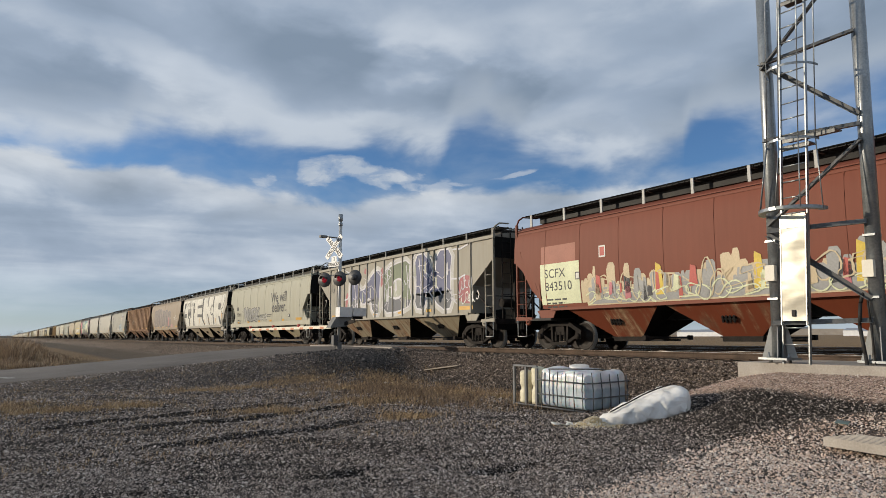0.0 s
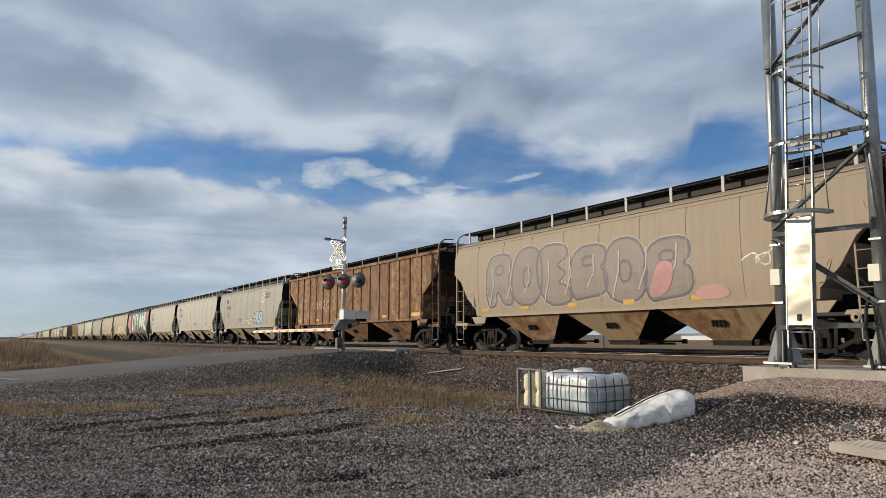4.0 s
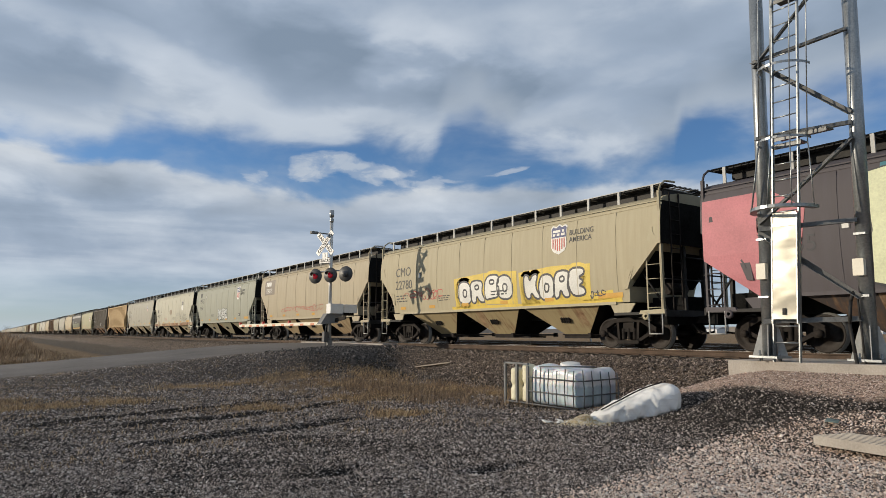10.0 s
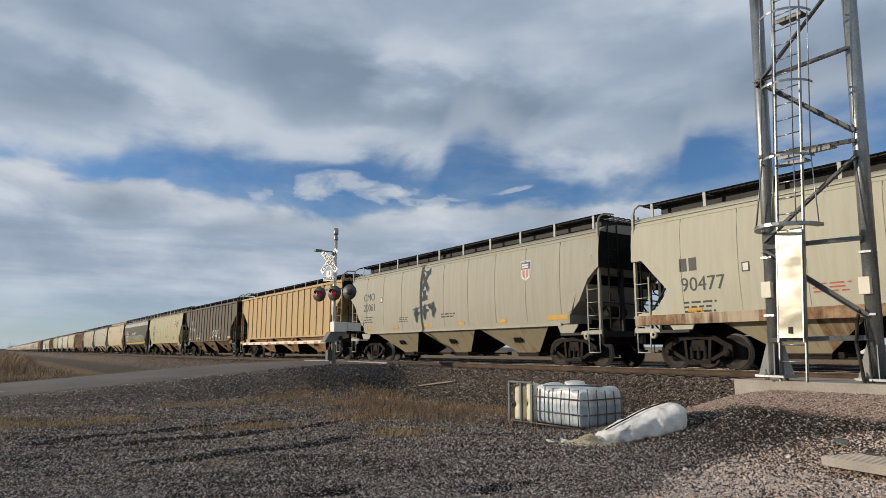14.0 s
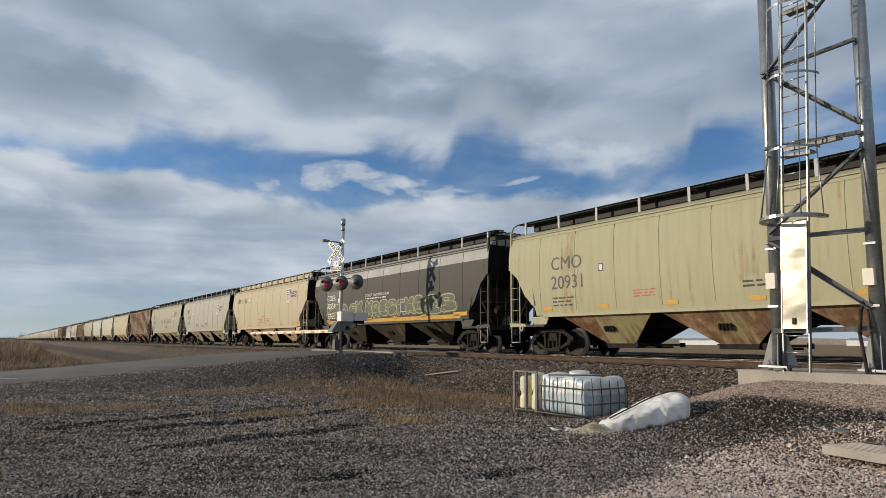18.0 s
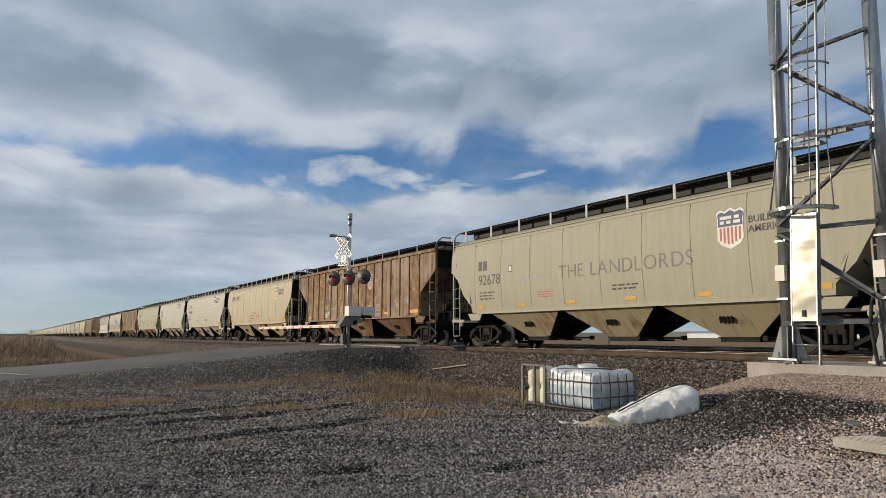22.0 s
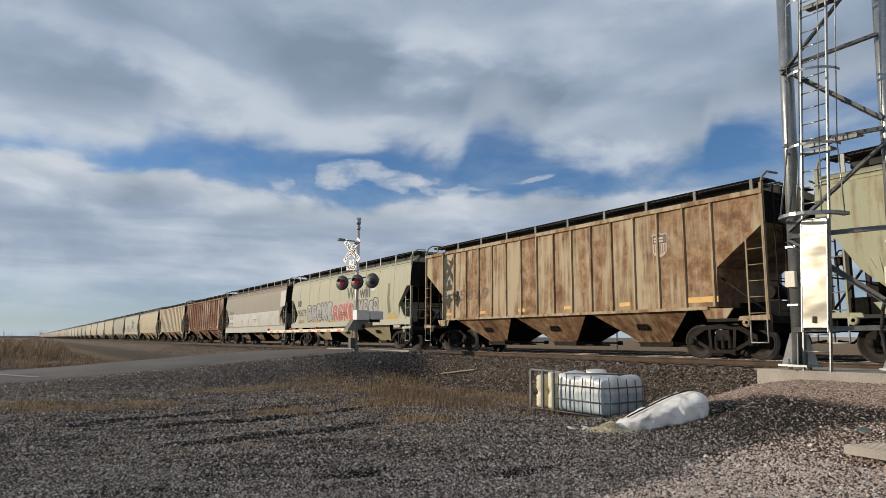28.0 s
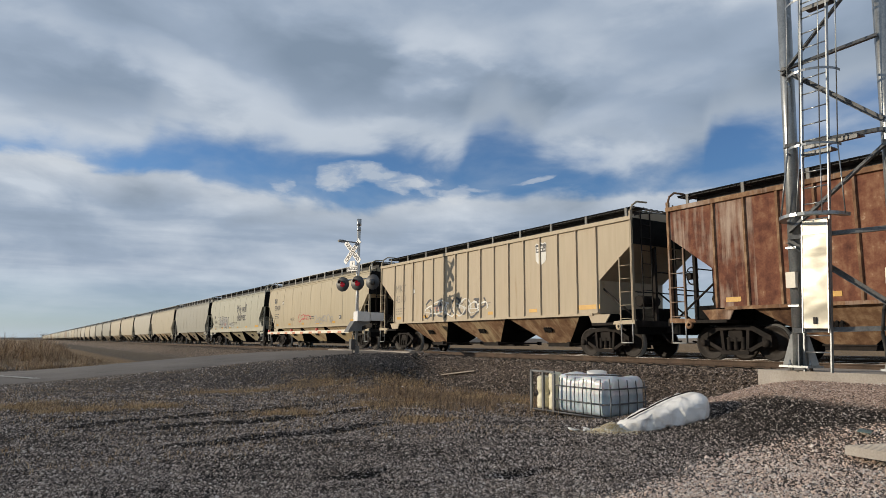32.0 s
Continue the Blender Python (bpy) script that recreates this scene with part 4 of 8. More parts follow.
def scribble(r, w, h, n, thick=0.05):
    """Loose sprayed loops, n strokes in a w by h patch; each stroke one ribbon, a hair over the last."""
    pts, fs = [], []
    for i in range(n):
        cx, cy = w * (i + 0.5) / n + r.uniform(-0.1, 0.1), h * r.uniform(0.35, 0.65)
        a, rx, ry = r.uniform(0, 6), w / n * r.uniform(0.5, 0.8), h * r.uniform(0.25, 0.5)
        turn = r.choice((-1, 1)) * r.uniform(3.2, 5.8)
        line = []
        for k in range(15):
            t = a + turn * k / 14
            line.append(Vector((cx + rx * math.cos(t), cy + ry * math.sin(t) * (1 + 0.3 * math.sin(2 * t + i)))))
        k0 = len(pts)
        for k, p in enumerate(line):
            d = (line[min(k + 1, 14)] - line[max(k - 1, 0)])
            d = d.normalized() if d.length > 1e-5 else Vector((1, 0))
            q = Vector((-d.y, d.x)) * thick / 2 * (0.75 + 0.25 * math.sin(k * 1.7 + i))
            pts += [(*(p + q), 0.0006 * i), (*(p - q), 0.0006 * i)]
        fs += [(k0 + 2 * k, k0 + 2 * k + 1, k0 + 2 * k + 3, k0 + 2 * k + 2) for k in range(-1 if i else 0, 14)]
    return pts, fs


def skyline(r, w):
    """A ragged row of towers and drips."""
    pts, fs = [(0, 0), (0, 0.4)], []
    x = 0.0
    while x < w:
        d = r.uniform(0.10, 0.34)
        h = r.uniform(0.35, 0.85) + (r.uniform(0.25, 0.7) if r.random() < 0.25 else 0)
        k = len(pts)
        pts += [(x, 0), (x, h * r.uniform(0.8, 1)), (x + d * 0.25, h), (x + d * 0.8, h), (x + d, h * 0.9), (x + d, 0)]
        fs.append(tuple(range(k, k + 6)))
        if k > 2:
            fs.append((k - 1, k - 2, k + 1, k))
        x += d
    return pts[2:], [tuple(i - 2 for i in f) for f in fs if min(f) > 1]


G_WHITE = plain("sprayed_white", (0.66, 0.65, 0.60))
G_BLACK = plain("sprayed_black", (0.035, 0.035, 0.04))
G_TEAL = plain("sprayed_teal", (0.05, 0.17, 0.21))
G_PINK = plain("sprayed_pink", (0.46, 0.15, 0.17))
G_CREAM = plain("sprayed_cream", (0.62, 0.64, 0.42))
G_GREY = plain("sprayed_grey", (0.30, 0.30, 0.29))
G_GREEN = plain("sprayed_green", (0.13, 0.16, 0.095))
G_RED = plain("sprayed_red", (0.45, 0.09, 0.07))
G_TAN = plain("sprayed_tan", (0.52, 0.42, 0.27))
G_YELLOW = plain("sprayed_yellow", (0.62, 0.45, 0.06))
G_DARK = plain("dark_panel", (0.06, 0.055, 0.05))
SH_BLUE = plain("shield_blue", (0.06, 0.07, 0.16))

NEAR_CARS = 36
cars = []


def build_car(i, kind, front, rear, color, rust, label, roof=None, group="hopper cars of the train", PAINT=PAINT):
    L = rear - front
    style = "flat" if kind == "flat" else STYLES.get(i, "stepped")
    color = tuple(c * 0.82 for c in color)
    rgba = (*color, rust)
    trim = (*(c * (0.75 if kind == "flat" else 0.9) for c in color), rust * 0.8)
    near = i < NEAR_CARS
    car = thing("hopper_car", label, "hopper car", group)
    part("body", body_shape(kind, style, L), PAINT, car, color=rgba)
    rgb = roof or tuple(c * 0.78 for c in color)
    part("roof", roof_shape(kind, L), PAINT, car, "dusty roof sheet", color=(*rgb, rust * 0.8))
    key = round(L, 1)
    drop = {"flat": -0.03, "sloped": 0.10}.get(style, 0.06)
    part("walkway", shared(("walkway", key), lambda: walkway_shape(key - 0.5), BLACK), None, car, "black roof grating", (0, 0, drop))
    part("edge_board", shared(("edge_board", key, style == "stepped"), lambda: edge_board_shape(key - 0.3), POST if style == "stepped" else SHADE_BLACK), None, car, "pale steel grating edge" if style == "stepped" else "", (0, 0, drop))
    part("side_grating", shared(("side_grating", key), lambda: grating_shape(key - 0.3), BLACK), None, car, loc=(0, 0, drop)) if near else None
    part("hatch_coaming", shared(("hatch_coaming", key, kind), lambda: Shape().box(-0.80, 0.80, -key / 2 + 0.5, key / 2 - 0.5, 4.36 if kind == "round" else 4.3, 4.59, 0.03), BLACK), None, car, "black loading hatch trough", (0, 0, drop))
    part("center_sill", shared(("center_sill", key), lambda: Shape().box(-0.34, 0.34, -key / 2 + 1.6, key / 2 - 1.6, 0.92, 1.34), BLACK), None, car)
    nb = (13 if style == "stepped" else 10) if near else 5
    for k in range(nb):
        part("bracket", shared(("bracket", kind), lambda: bracket_shape(kind), POST if kind == "round" else DULL), None, car, loc=(0, -L / 2 + 0.5 + (L - 1.0) * k / (nb - 1), drop))
    span = (L - 4.6) / 3
    for k in (-1, 0, 1):
        h = part("hopper", shared(("hopper", round(span, 1)), hopper_scaled(span), PAINT), None, car, loc=(0, k * span, 0), color=(color[0], color[1] * 0.92, color[2] * 0.78, min(1, rust + 0.22)))
        part("outlet_gate", shared(("outlet_gate",), gate_shape, GRIME), None, h)
        part("slope_sheet", shared(("slope_sheet", round(span, 1)), hopper_scaled(span, slope_shape), SHADE_BLACK), None, h, "sloping sheet of a bay, near-black for its shade")
        if near:
            part("vibrator_bracket", shared(("vibrator_bracket",), vibrator_shape, BLACK), None, h, loc=pose(-1.03, 0.05, 0.90, 0, -42.5, 0))
    for sx in (-1, 1):
        part("side_sill", shared(("side_sill", key), lambda: Shape().box(-0.03, 0.03, -(key / 2 - 1.7), key / 2 - 1.7, 1.30, 1.385, 0.008), PAINT), None, car, loc=(sx * 1.50, 0, 0), color=rgba)
        if kind == "round":
            part("roof_seam", shared(("roof_seam", key), lambda: Shape().box(-0.012, 0.012, -key / 2, key / 2, 4.03, 4.085, 0.008).box(-0.012, 0.012, -key / 2, key / 2, 4.14, 4.17), PAINT), None, car, loc=(sx * 1.50, 0, 0), color=rgba)
    for sy in (-1, 1):
        turn = pose(0, sy * L / 2, 0, 0, 0, 0 if sy < 0 else 180)
        part("end_frame", shared(("end_frame", kind), lambda: end_frame_shape(kind), BLACK if kind == "round" else GRIME), None, car, loc=turn)
        part("end_sheet", shared(("end_sheet", style), lambda: end_sheet_shape(kind, style), SHADE_BLACK), None, car, "end sheet with its shade in the colour", turn)
        for sx in (-1, 1):
            side = turn @ pose(sx * 1.50, 0.06, 0)
            part("corner_post", shared(("corner_post", sx), lambda: corner_post_shape() if sx < 0 else mirrored(corner_post_shape()), PAINT), None, car, "painted steel corner post", side, trim)
            if near:
                part("end_sill", shared(("end_sill", sx), lugs(sx), POST if kind == "flat" else PAINT), None, car, "end sill with a towing ring", turn @ pose(sx * 1.50, 0.0, 0), rgba)
                part("skirt", shared(("skirt",), skirt_shape, PAINT), None, car, loc=turn @ pose(sx * 1.46, 0, 0), color=rgba)
            if style == "pocket":
                part("end_beam", shared(("end_beam",), end_beam_shape, PAINT), None, car, "end of the deep sill", turn @ pose(sx * 1.50, 0, 0), rgba)
        if near and style != "flat" and style != "pocket":
            part("pad_plate", shared(("pad_plate", sy), plates(slot_plate_shape, -sy), PAINT), None, car, loc=(-side_x("round", 2.0) - 0.002, sy * (L / 2 - 1.34), 1.72), color=rgba)
            part("bell_plate", shared(("bell_plate",), bell_plate_shape, PAINT), None, car, loc=(-side_x("round", 3.6) - 0.008, sy * (L / 2 - 0.30), 3.02), color=rgba)
        part("end_slope", shared(("end_slope", style), lambda: end_slope_shape(style), SHADE_BLACK), None, car, "slope sheet with its shade in the colour", turn)
        # beam and plate added to fill the shade under the ends with near-black
        part("buffer_beam", shared(("buffer_beam",), lambda: Shape().box(-1.42, 1.42, 0.02, 0.24, 0.70, 0.97, 0.02), SHADE_BLACK), None, car, "added near-black beam filling the shade under the end platform", turn)
        part("bulkhead", shared(("bulkhead", style), lambda: Shape().box(-1.38, 1.38, 1.44, 1.47, 1.02, float(np.interp(1.44, [0.15, CUTS[style][-2][0] + 0.05], [CUTS[style][0][1], CUTS[style][-2][1]])) - 0.06), SHADE_BLACK), None, car, "added near-black plate filling the shade under the slope", turn)
        part("draft_sill", shared(("draft_sill",), lambda: Shape().box(-0.5, 0.5, 0.10, 1.8, 1.06, 1.5, 0.02), SHADE_BLACK), None, car, loc=turn)
        if near:
            part("air_reservoir", shared(("air_reservoir",), lambda: Shape().tube((-0.9, 0.38, 1.72), (-0.1, 0.38, 1.72), 0.17, 12), GRIME), None, car, loc=turn)
        part("coupler", shared(("coupler",), coupler_shape, GRIME), None, car, loc=turn)
        for sx in (-1, 1):
            part("ladder", shared(("ladder", kind), lambda: ladder_shape(1.05, 2.55 if kind == "round" else 3.05, 0.46), PAINT), None, car, loc=(sx * 1.54, sy * (L / 2 - 0.30), 0), color=trim)
            if near:
                part("step", shared(("step",), sill_step_shape, POST), None, car, loc=(sx * 1.54, sy * (L / 2 - 0.30), 0))
        if near:
            part("end_ladder", shared(("end_ladder",), lambda: ladder_shape(1.1, 4.4, 0.42), GRIME), None, car, loc=pose(-0.95, sy * (L / 2 + 0.03), 0, 0, 0, 90))
    if near:
        part("brake_wheel", shared(("brake_wheel",), brake_wheel_shape, GRIME), None, car, loc=(-0.3, L / 2 + 0.12, 2.4))
        n = 10
        for k in range(1, n):
            y = -L / 2 + L * k / n
            if kind == "round":
                if i not in (8, 24, 25, 29):
                    part("weld_seam", shared(("weld_seam",), seam_shape, PAINT), None, car, loc=(0, y, 0), color=rgba)
        if kind == "flat":
            for sx in (-1, 1):
                for k in range(16):
                    y = -L / 2 + 1.5 + (L - 3.0) * k / 15
                    z0 = 1.38
                    part("rib", shared(("rib", round(z0, 1)), lambda: Shape().prism([(0, -0.042), (-0.05, -0.028), (-0.05, 0.028), (0, 0.042)], "z", z0, 4.18), PAINT), None, car, loc=pose(sx * 1.50, y, 0, 0, 0, 0 if sx < 0 else 180), color=rgba)
            for sx in (-1, 1):
                part("top_chord", shared(("top_chord", key), lambda: Shape().box(-0.05, 0.05, -key / 2, key / 2, 4.14, 4.26, 0.015), PAINT), None, car, loc=(sx * 1.52, 0, 0), color=rgba)
    for sy in (-1, 1):
        truck = part("truck", shared(("bolster",), lambda: Shape().box(-1.05, 1.05, -0.20, 0.20, 0.50, 0.78, 0.03).box(-0.3, 0.3, -0.3, 0.3, 0.78, 1.0), GRIME), None, car, loc=(0, sy * (L / 2 - 1.65), 0))
        for sx in (-1, 1):
            part("side_frame", shared(("side_frame",), frame_shape, GRIME), None, truck, loc=pose(sx * 1.0, 0, 0, 0, 0, 0 if sx < 0 else 180))
            if near:
                for sp in (-0.2, 0.0, 0.2):
                    if sx < 0 or sp == 0:
                        part("spring", shared(("spring",), spring_shape, GRIME), None, truck, loc=(sx * 1.0, sp, 0))
        for k in (-1, 1):
            w = part("wheelset", shared(("wheelset",), wheel_mesh, None), None, truck, loc=(0, k * 0.89, 0.457))
            wheels[k].append(w)
    cars.append((car, (front + rear) / 2))
    return car, kind, L


def mirrored(s, axis=0):
    s.v = [tuple(-c if k == axis else c for k, c in enumerate(p)) for p in s.v]
    s.f = [tuple(reversed(f)) for f in s.f]
    return s


def lugs(sx):
    return lambda: lug_shape() if sx < 0 else mirrored(lug_shape())


def plates(make, sy):
    return lambda: make() if sy < 0 else mirrored(make(), 1)


def hopper_scaled(span, shape=hopper_shape):
    def make():
        s = shape()
        k = span / 4.5
        s.v = [(x, y * k if z > 1 else y, z) for x, y, z in s.v]
        return s
    return make


def seam_shape():
    s = Shape()
    zs = [1.5, 1.9, 2.4, 3.0, 3.55, 3.95, 4.02]
    for sx in (-1,):
        vs = []
        for z in zs:
            x = side_x("round", z)
            vs += [(sx * (x - 0.01), -0.018, z), (sx * (x + 0.008), -0.012, z), (sx * (x + 0.008), 0.012, z), (sx * (x - 0.01), 0.018, z)]
        s.add(vs, [(i * 4 + j, (i + 1) * 4 + j, (i + 1) * 4 + j + 1, i * 4 + j + 1) for i in range(len(zs) - 1) for j in range(3)])
    return s


wheels = {-1: [], 1: []}

PALE, GREY, BEIGE = (0.50, 0.49, 0.39), (0.44, 0.43, 0.37), (0.55, 0.49, 0.37)
RIB_GREY, ORANGE = (0.42, 0.39, 0.32), (0.62, 0.43, 0.21)
REARS = [17.7, 35.2, 52.62, 69.42, 86.3, 105.35, 121.8, 139.05, 155.0, 172.9, 189.8, 206.4, 223.3, 240.9, 258.9, 277.2, 294.65, 312.3, 330.2,
         346.9, 364.4, 382.1, 399.8, 416.4, 432.5, 447.9, 465.9, 483.4, 500.9, 518.2, 535.7, 553.5, 571.6, 589.8]
# kind, colour, rust, label
CARS = [
    ("round", (0.235, 0.062, 0.032), 0.08, "brick-red covered hopper car with a sprayed skyline along its side"),
    ("flat", RIB_GREY, 0.16, "grey ribbed hopper car covered in blue and green spray paint"),
    ("round", PALE, 0.06, "pale grey hopper car with a slogan on its side"),
    ("round", (0.50, 0.47, 0.40), 0.06, "pale hopper car with giant white and black sprayed letters"),
    ("round", (0.42, 0.34, 0.25), 0.18, "tan hopper car with brown and violet sprayed outlines"),
    ("flat", (0.28, 0.15, 0.08), 0.50, "rusty brown ribbed hopper car"),
    ("round", GREY, 0.05, "grey-green hopper car with a shield and cyan spray paint"),
    ("round", (0.56, 0.54, 0.47), 0.03, "clean pale grey hopper car with long number"),
    ("round", (0.55, 0.53, 0.46), 0.03, "clean pale hopper car with fine level seams"),
    ("round", (0.10, 0.09, 0.10), 0.08, "hopper car painted black, teal and pink with pale letters"),
    ("round", (0.52, 0.46, 0.31), 0.08, "tan hopper car with yellow and white sprayed letters"),
    ("round", (0.51, 0.44, 0.31), 0.08, "dusty tan hopper car with a dark square emblem"),
    ("round", (0.41, 0.42, 0.34), 0.06, "grey-green hopper car with white sprayed letters"),
    ("round", (0.60, 0.58, 0.46), 0.12, "pale hopper car with black scribbles and rust along its sill"),
    ("round", (0.47, 0.45, 0.37), 0.07, "grey hopper car with small shield emblem"),
    ("flat", ORANGE, 0.15, "faded orange ribbed hopper car"),
    ("flat", (0.115, 0.094, 0.070), 0.22, "dark brown ribbed hopper car with white tags"),
    ("round", (0.50, 0.47, 0.30), 0.22, "greenish hopper car stained with rust below the roof"),
    ("round", (0.055, 0.052, 0.045), 0.06, "charcoal hopper car with an orange stripe and green spray paint"),
    ("round", (0.62, 0.53, 0.36), 0.05, "clean beige hopper car"),
    ("round", (0.50, 0.48, 0.40), 0.06, "pale grey hopper car with shield emblem"),
    ("round", (0.46, 0.43, 0.32), 0.10, "olive-grey hopper car with scrawled chalk lines"),
    ("flat", (0.37, 0.275, 0.185), 0.42, "brown ribbed hopper car with white scrawls"),
    ("round", (0.60, 0.515, 0.355), 0.05, "clean beige hopper car with shield emblem"),
    ("round", (0.59, 0.56, 0.46), 0.04, "pale hopper car with shield emblem and level seams"),
    ("round", (0.58, 0.56, 0.47), 0.05, "pale short hopper car with shield emblem"),
    ("round", (0.47, 0.47, 0.32), 0.25, "pale green hopper car with rust stains"),
    ("flat", (0.52, 0.41, 0.26), 0.37, "tan ribbed hopper car streaked with rust"),
    ("round", (0.54, 0.53, 0.40), 0.06, "pale hopper car with grey and red sprayed letters"),
    ("round", (0.37, 0.335, 0.285), 0.16, "grey hopper car, rusty brown along the top"),
    ("flat", (0.46, 0.34, 0.26), 0.50, "dark red rusted ribbed hopper car with peeling paint"),
    ("flat", (0.60, 0.50, 0.355), 0.20, "pale ribbed hopper car with a black and white tag"),
    ("round", (0.56, 0.48, 0.33), 0.08, "yellowish hopper car with red spray paint along the sill"),
    ("round", PALE, 0.06, "pale grey hopper car with a slogan on its side"),
]
r = random.Random(11)
made = []
a = 0.6
for i in range(78):
    if i < len(CARS):
        rear = REARS[i]
        kind, color, rust, label = CARS[i]
    else:
        rear = a + 18.1
        kind, color, rust, label = r.choice([("round", (0.50, 0.47, 0.38), 0.08, "pale hopper car far down the train"), ("round", (0.44, 0.41, 0.33), 0.12, "grey hopper car far down the train"),
                                             ("round", (0.54, 0.51, 0.43), 0.06, "pale hopper car far down the train"), ("round", (0.40, 0.39, 0.33), 0.08, "grey hopper car far down the train"), ("round", (0.52, 0.49, 0.41), 0.07, "pale hopper car far down the train"), ("flat", (0.40, 0.33, 0.25), 0.30, "brown ribbed hopper car far down the train"),
                                             ("round", (0.53, 0.47, 0.35), 0.10, "beige hopper car far down the train")])
    made.append(build_car(i, kind, a + 1.25, rear, color, rust, label, (0.30, 0.29, 0.27) if i == 18 else (0.21, 0.135, 0.09) if i == 29 else None, PAINT=PEELING if i == 30 else PAINT))
    a = rear

# ---- lettering and spray paint on the cars ----
def blobs(r, w, h, n, grow=0.0, seed=0):
    """A row of swollen sprayed letter shapes."""
    q = random.Random(seed)
    pts, fs = [], []
    for i in range(n):
        cx, cy = w * (i + 0.5) / n, h * 0.5 + q.uniform(-0.06, 0.06) * h
        k = len(pts)
        m = 12
        ph = q.uniform(0, 6)
        for j in range(m):
            a = 2 * math.pi * j / m
            rx = (w / n * 0.47) * (1 + 0.22 * math.sin(3 * a + ph)) + grow
            ry = (h * 0.5) * (1 + 0.16 * math.sin(2 * a + 2 * ph)) + grow
            pts.append((cx + rx * math.copysign(abs(math.cos(a)) ** 0.6, math.cos(a)), cy + ry * math.copysign(abs(math.sin(a)) ** 0.7, math.sin(a)), 0.0006 * i))
        fs.append(tuple(range(k, k + m)))
    return pts, fs


def writing(n, text, u, z, size, mat=None, fat=0.0, layer=2, sx=1.0, sy=1.0, name="lettering", label="", shear=0.0):
    car, kind, L = made[n]
    if name in ("spray_paint", "chalk_line") and len(text) > 1:
        for ch in text:
            if ch == " ":
                u += 0.35 * size
                continue
            writing(n, ch, u, z, size, mat, fat, layer, sx, sy, name, label, shear)
            u += (max(p[0] for p in letter_mesh(ch, size, 0.0, 0.0)[0]) + 0.07 * size) * sx
        return
    decal(car, kind, name, letter_mesh(text, size, fat, shear), L / 2 - u, z, mat or INK, layer, (sx, sy), label)


def patch(n, flat, u, z, mat, layer=1, name="spray_paint", label="", slope=0.0):
    car, kind, L = made[n]
    decal(car, kind, name, flat, L / 2 - u, z, mat, layer, label=label, slope=slope)


def patch_each(n, flat, *rest, **named):
    """One piece of paint for each face of flat."""
    pts, fs = flat
    for f in fs:
        patch(n, ([pts[i] for i in f], [tuple(range(len(f)))]), *rest, **named)


OLD_WHITE = plain("worn_emblem_white", (0.44, 0.37, 0.29))
OLD_RED = plain("worn_emblem_red", (0.24, 0.10, 0.07))
OLD_FIELD = plain("worn_emblem_field", (0.10, 0.065, 0.06))


def emblem(n, u, z, size=1.0, words=True, dark=False, faded=False):
    """A striped shield, with the two words beside it."""
    pts, fs = shield()
    sc = size * 0.95
    pale, red, field = (OLD_WHITE, OLD_RED, OLD_FIELD) if faded else (G_WHITE, G_RED, G_BLACK if dark else SH_BLUE)
    patch(n, ([(a * sc * 1.08 - 0.04 * sc, b * sc * 1.06) for a, b in pts], fs), u, z, pale, 2, "emblem", "striped shield emblem")
    if not dark:
        for k in range(6):
            x0 = (0.09 + k * 0.14) * sc
            low = -0.30 - 0.16 * (1 - abs(k - 2.5) / 2.5)
            patch(n, ([(x0, low * sc), (x0 + 0.07 * sc, low * sc), (x0 + 0.07 * sc, 0.14 * sc), (x0, 0.14 * sc)], [(0, 1, 2, 3)]), u, z, red, 3, "emblem_stripe")
    top = [(0.03, 0.18), (0.93, 0.18), (0.92, 0.42), (0.96, 0.60), (0.84, 0.69), (0.66, 0.63), (0.48, 0.73), (0.30, 0.63), (0.12, 0.69), (0.0, 0.60), (0.04, 0.42)]
    patch(n, ([(a * sc, b * sc) for a, b in top], [tuple(range(len(top)))]), u, z, field, 3, "emblem_field")
    bp, bf = bars([0.7 * sc, 0.74 * sc], 0.11 * sc, 0.05 * sc, random.Random(2))
    patch(n, ([(a + 0.11 * sc, b + 0.42 * sc) for a, b in bp], bf), u, z, pale, 4, "emblem_bars")
    if words:
        writing(n, "BUILDING", u + 1.12 * sc, z + 0.20 * sc, 0.315 * size, fat=0.002, sx=0.95)
        writing(n, "AMERICA", u + 1.12 * sc, z - 0.12 * sc, 0.315 * size, fat=0.002, sx=0.95)


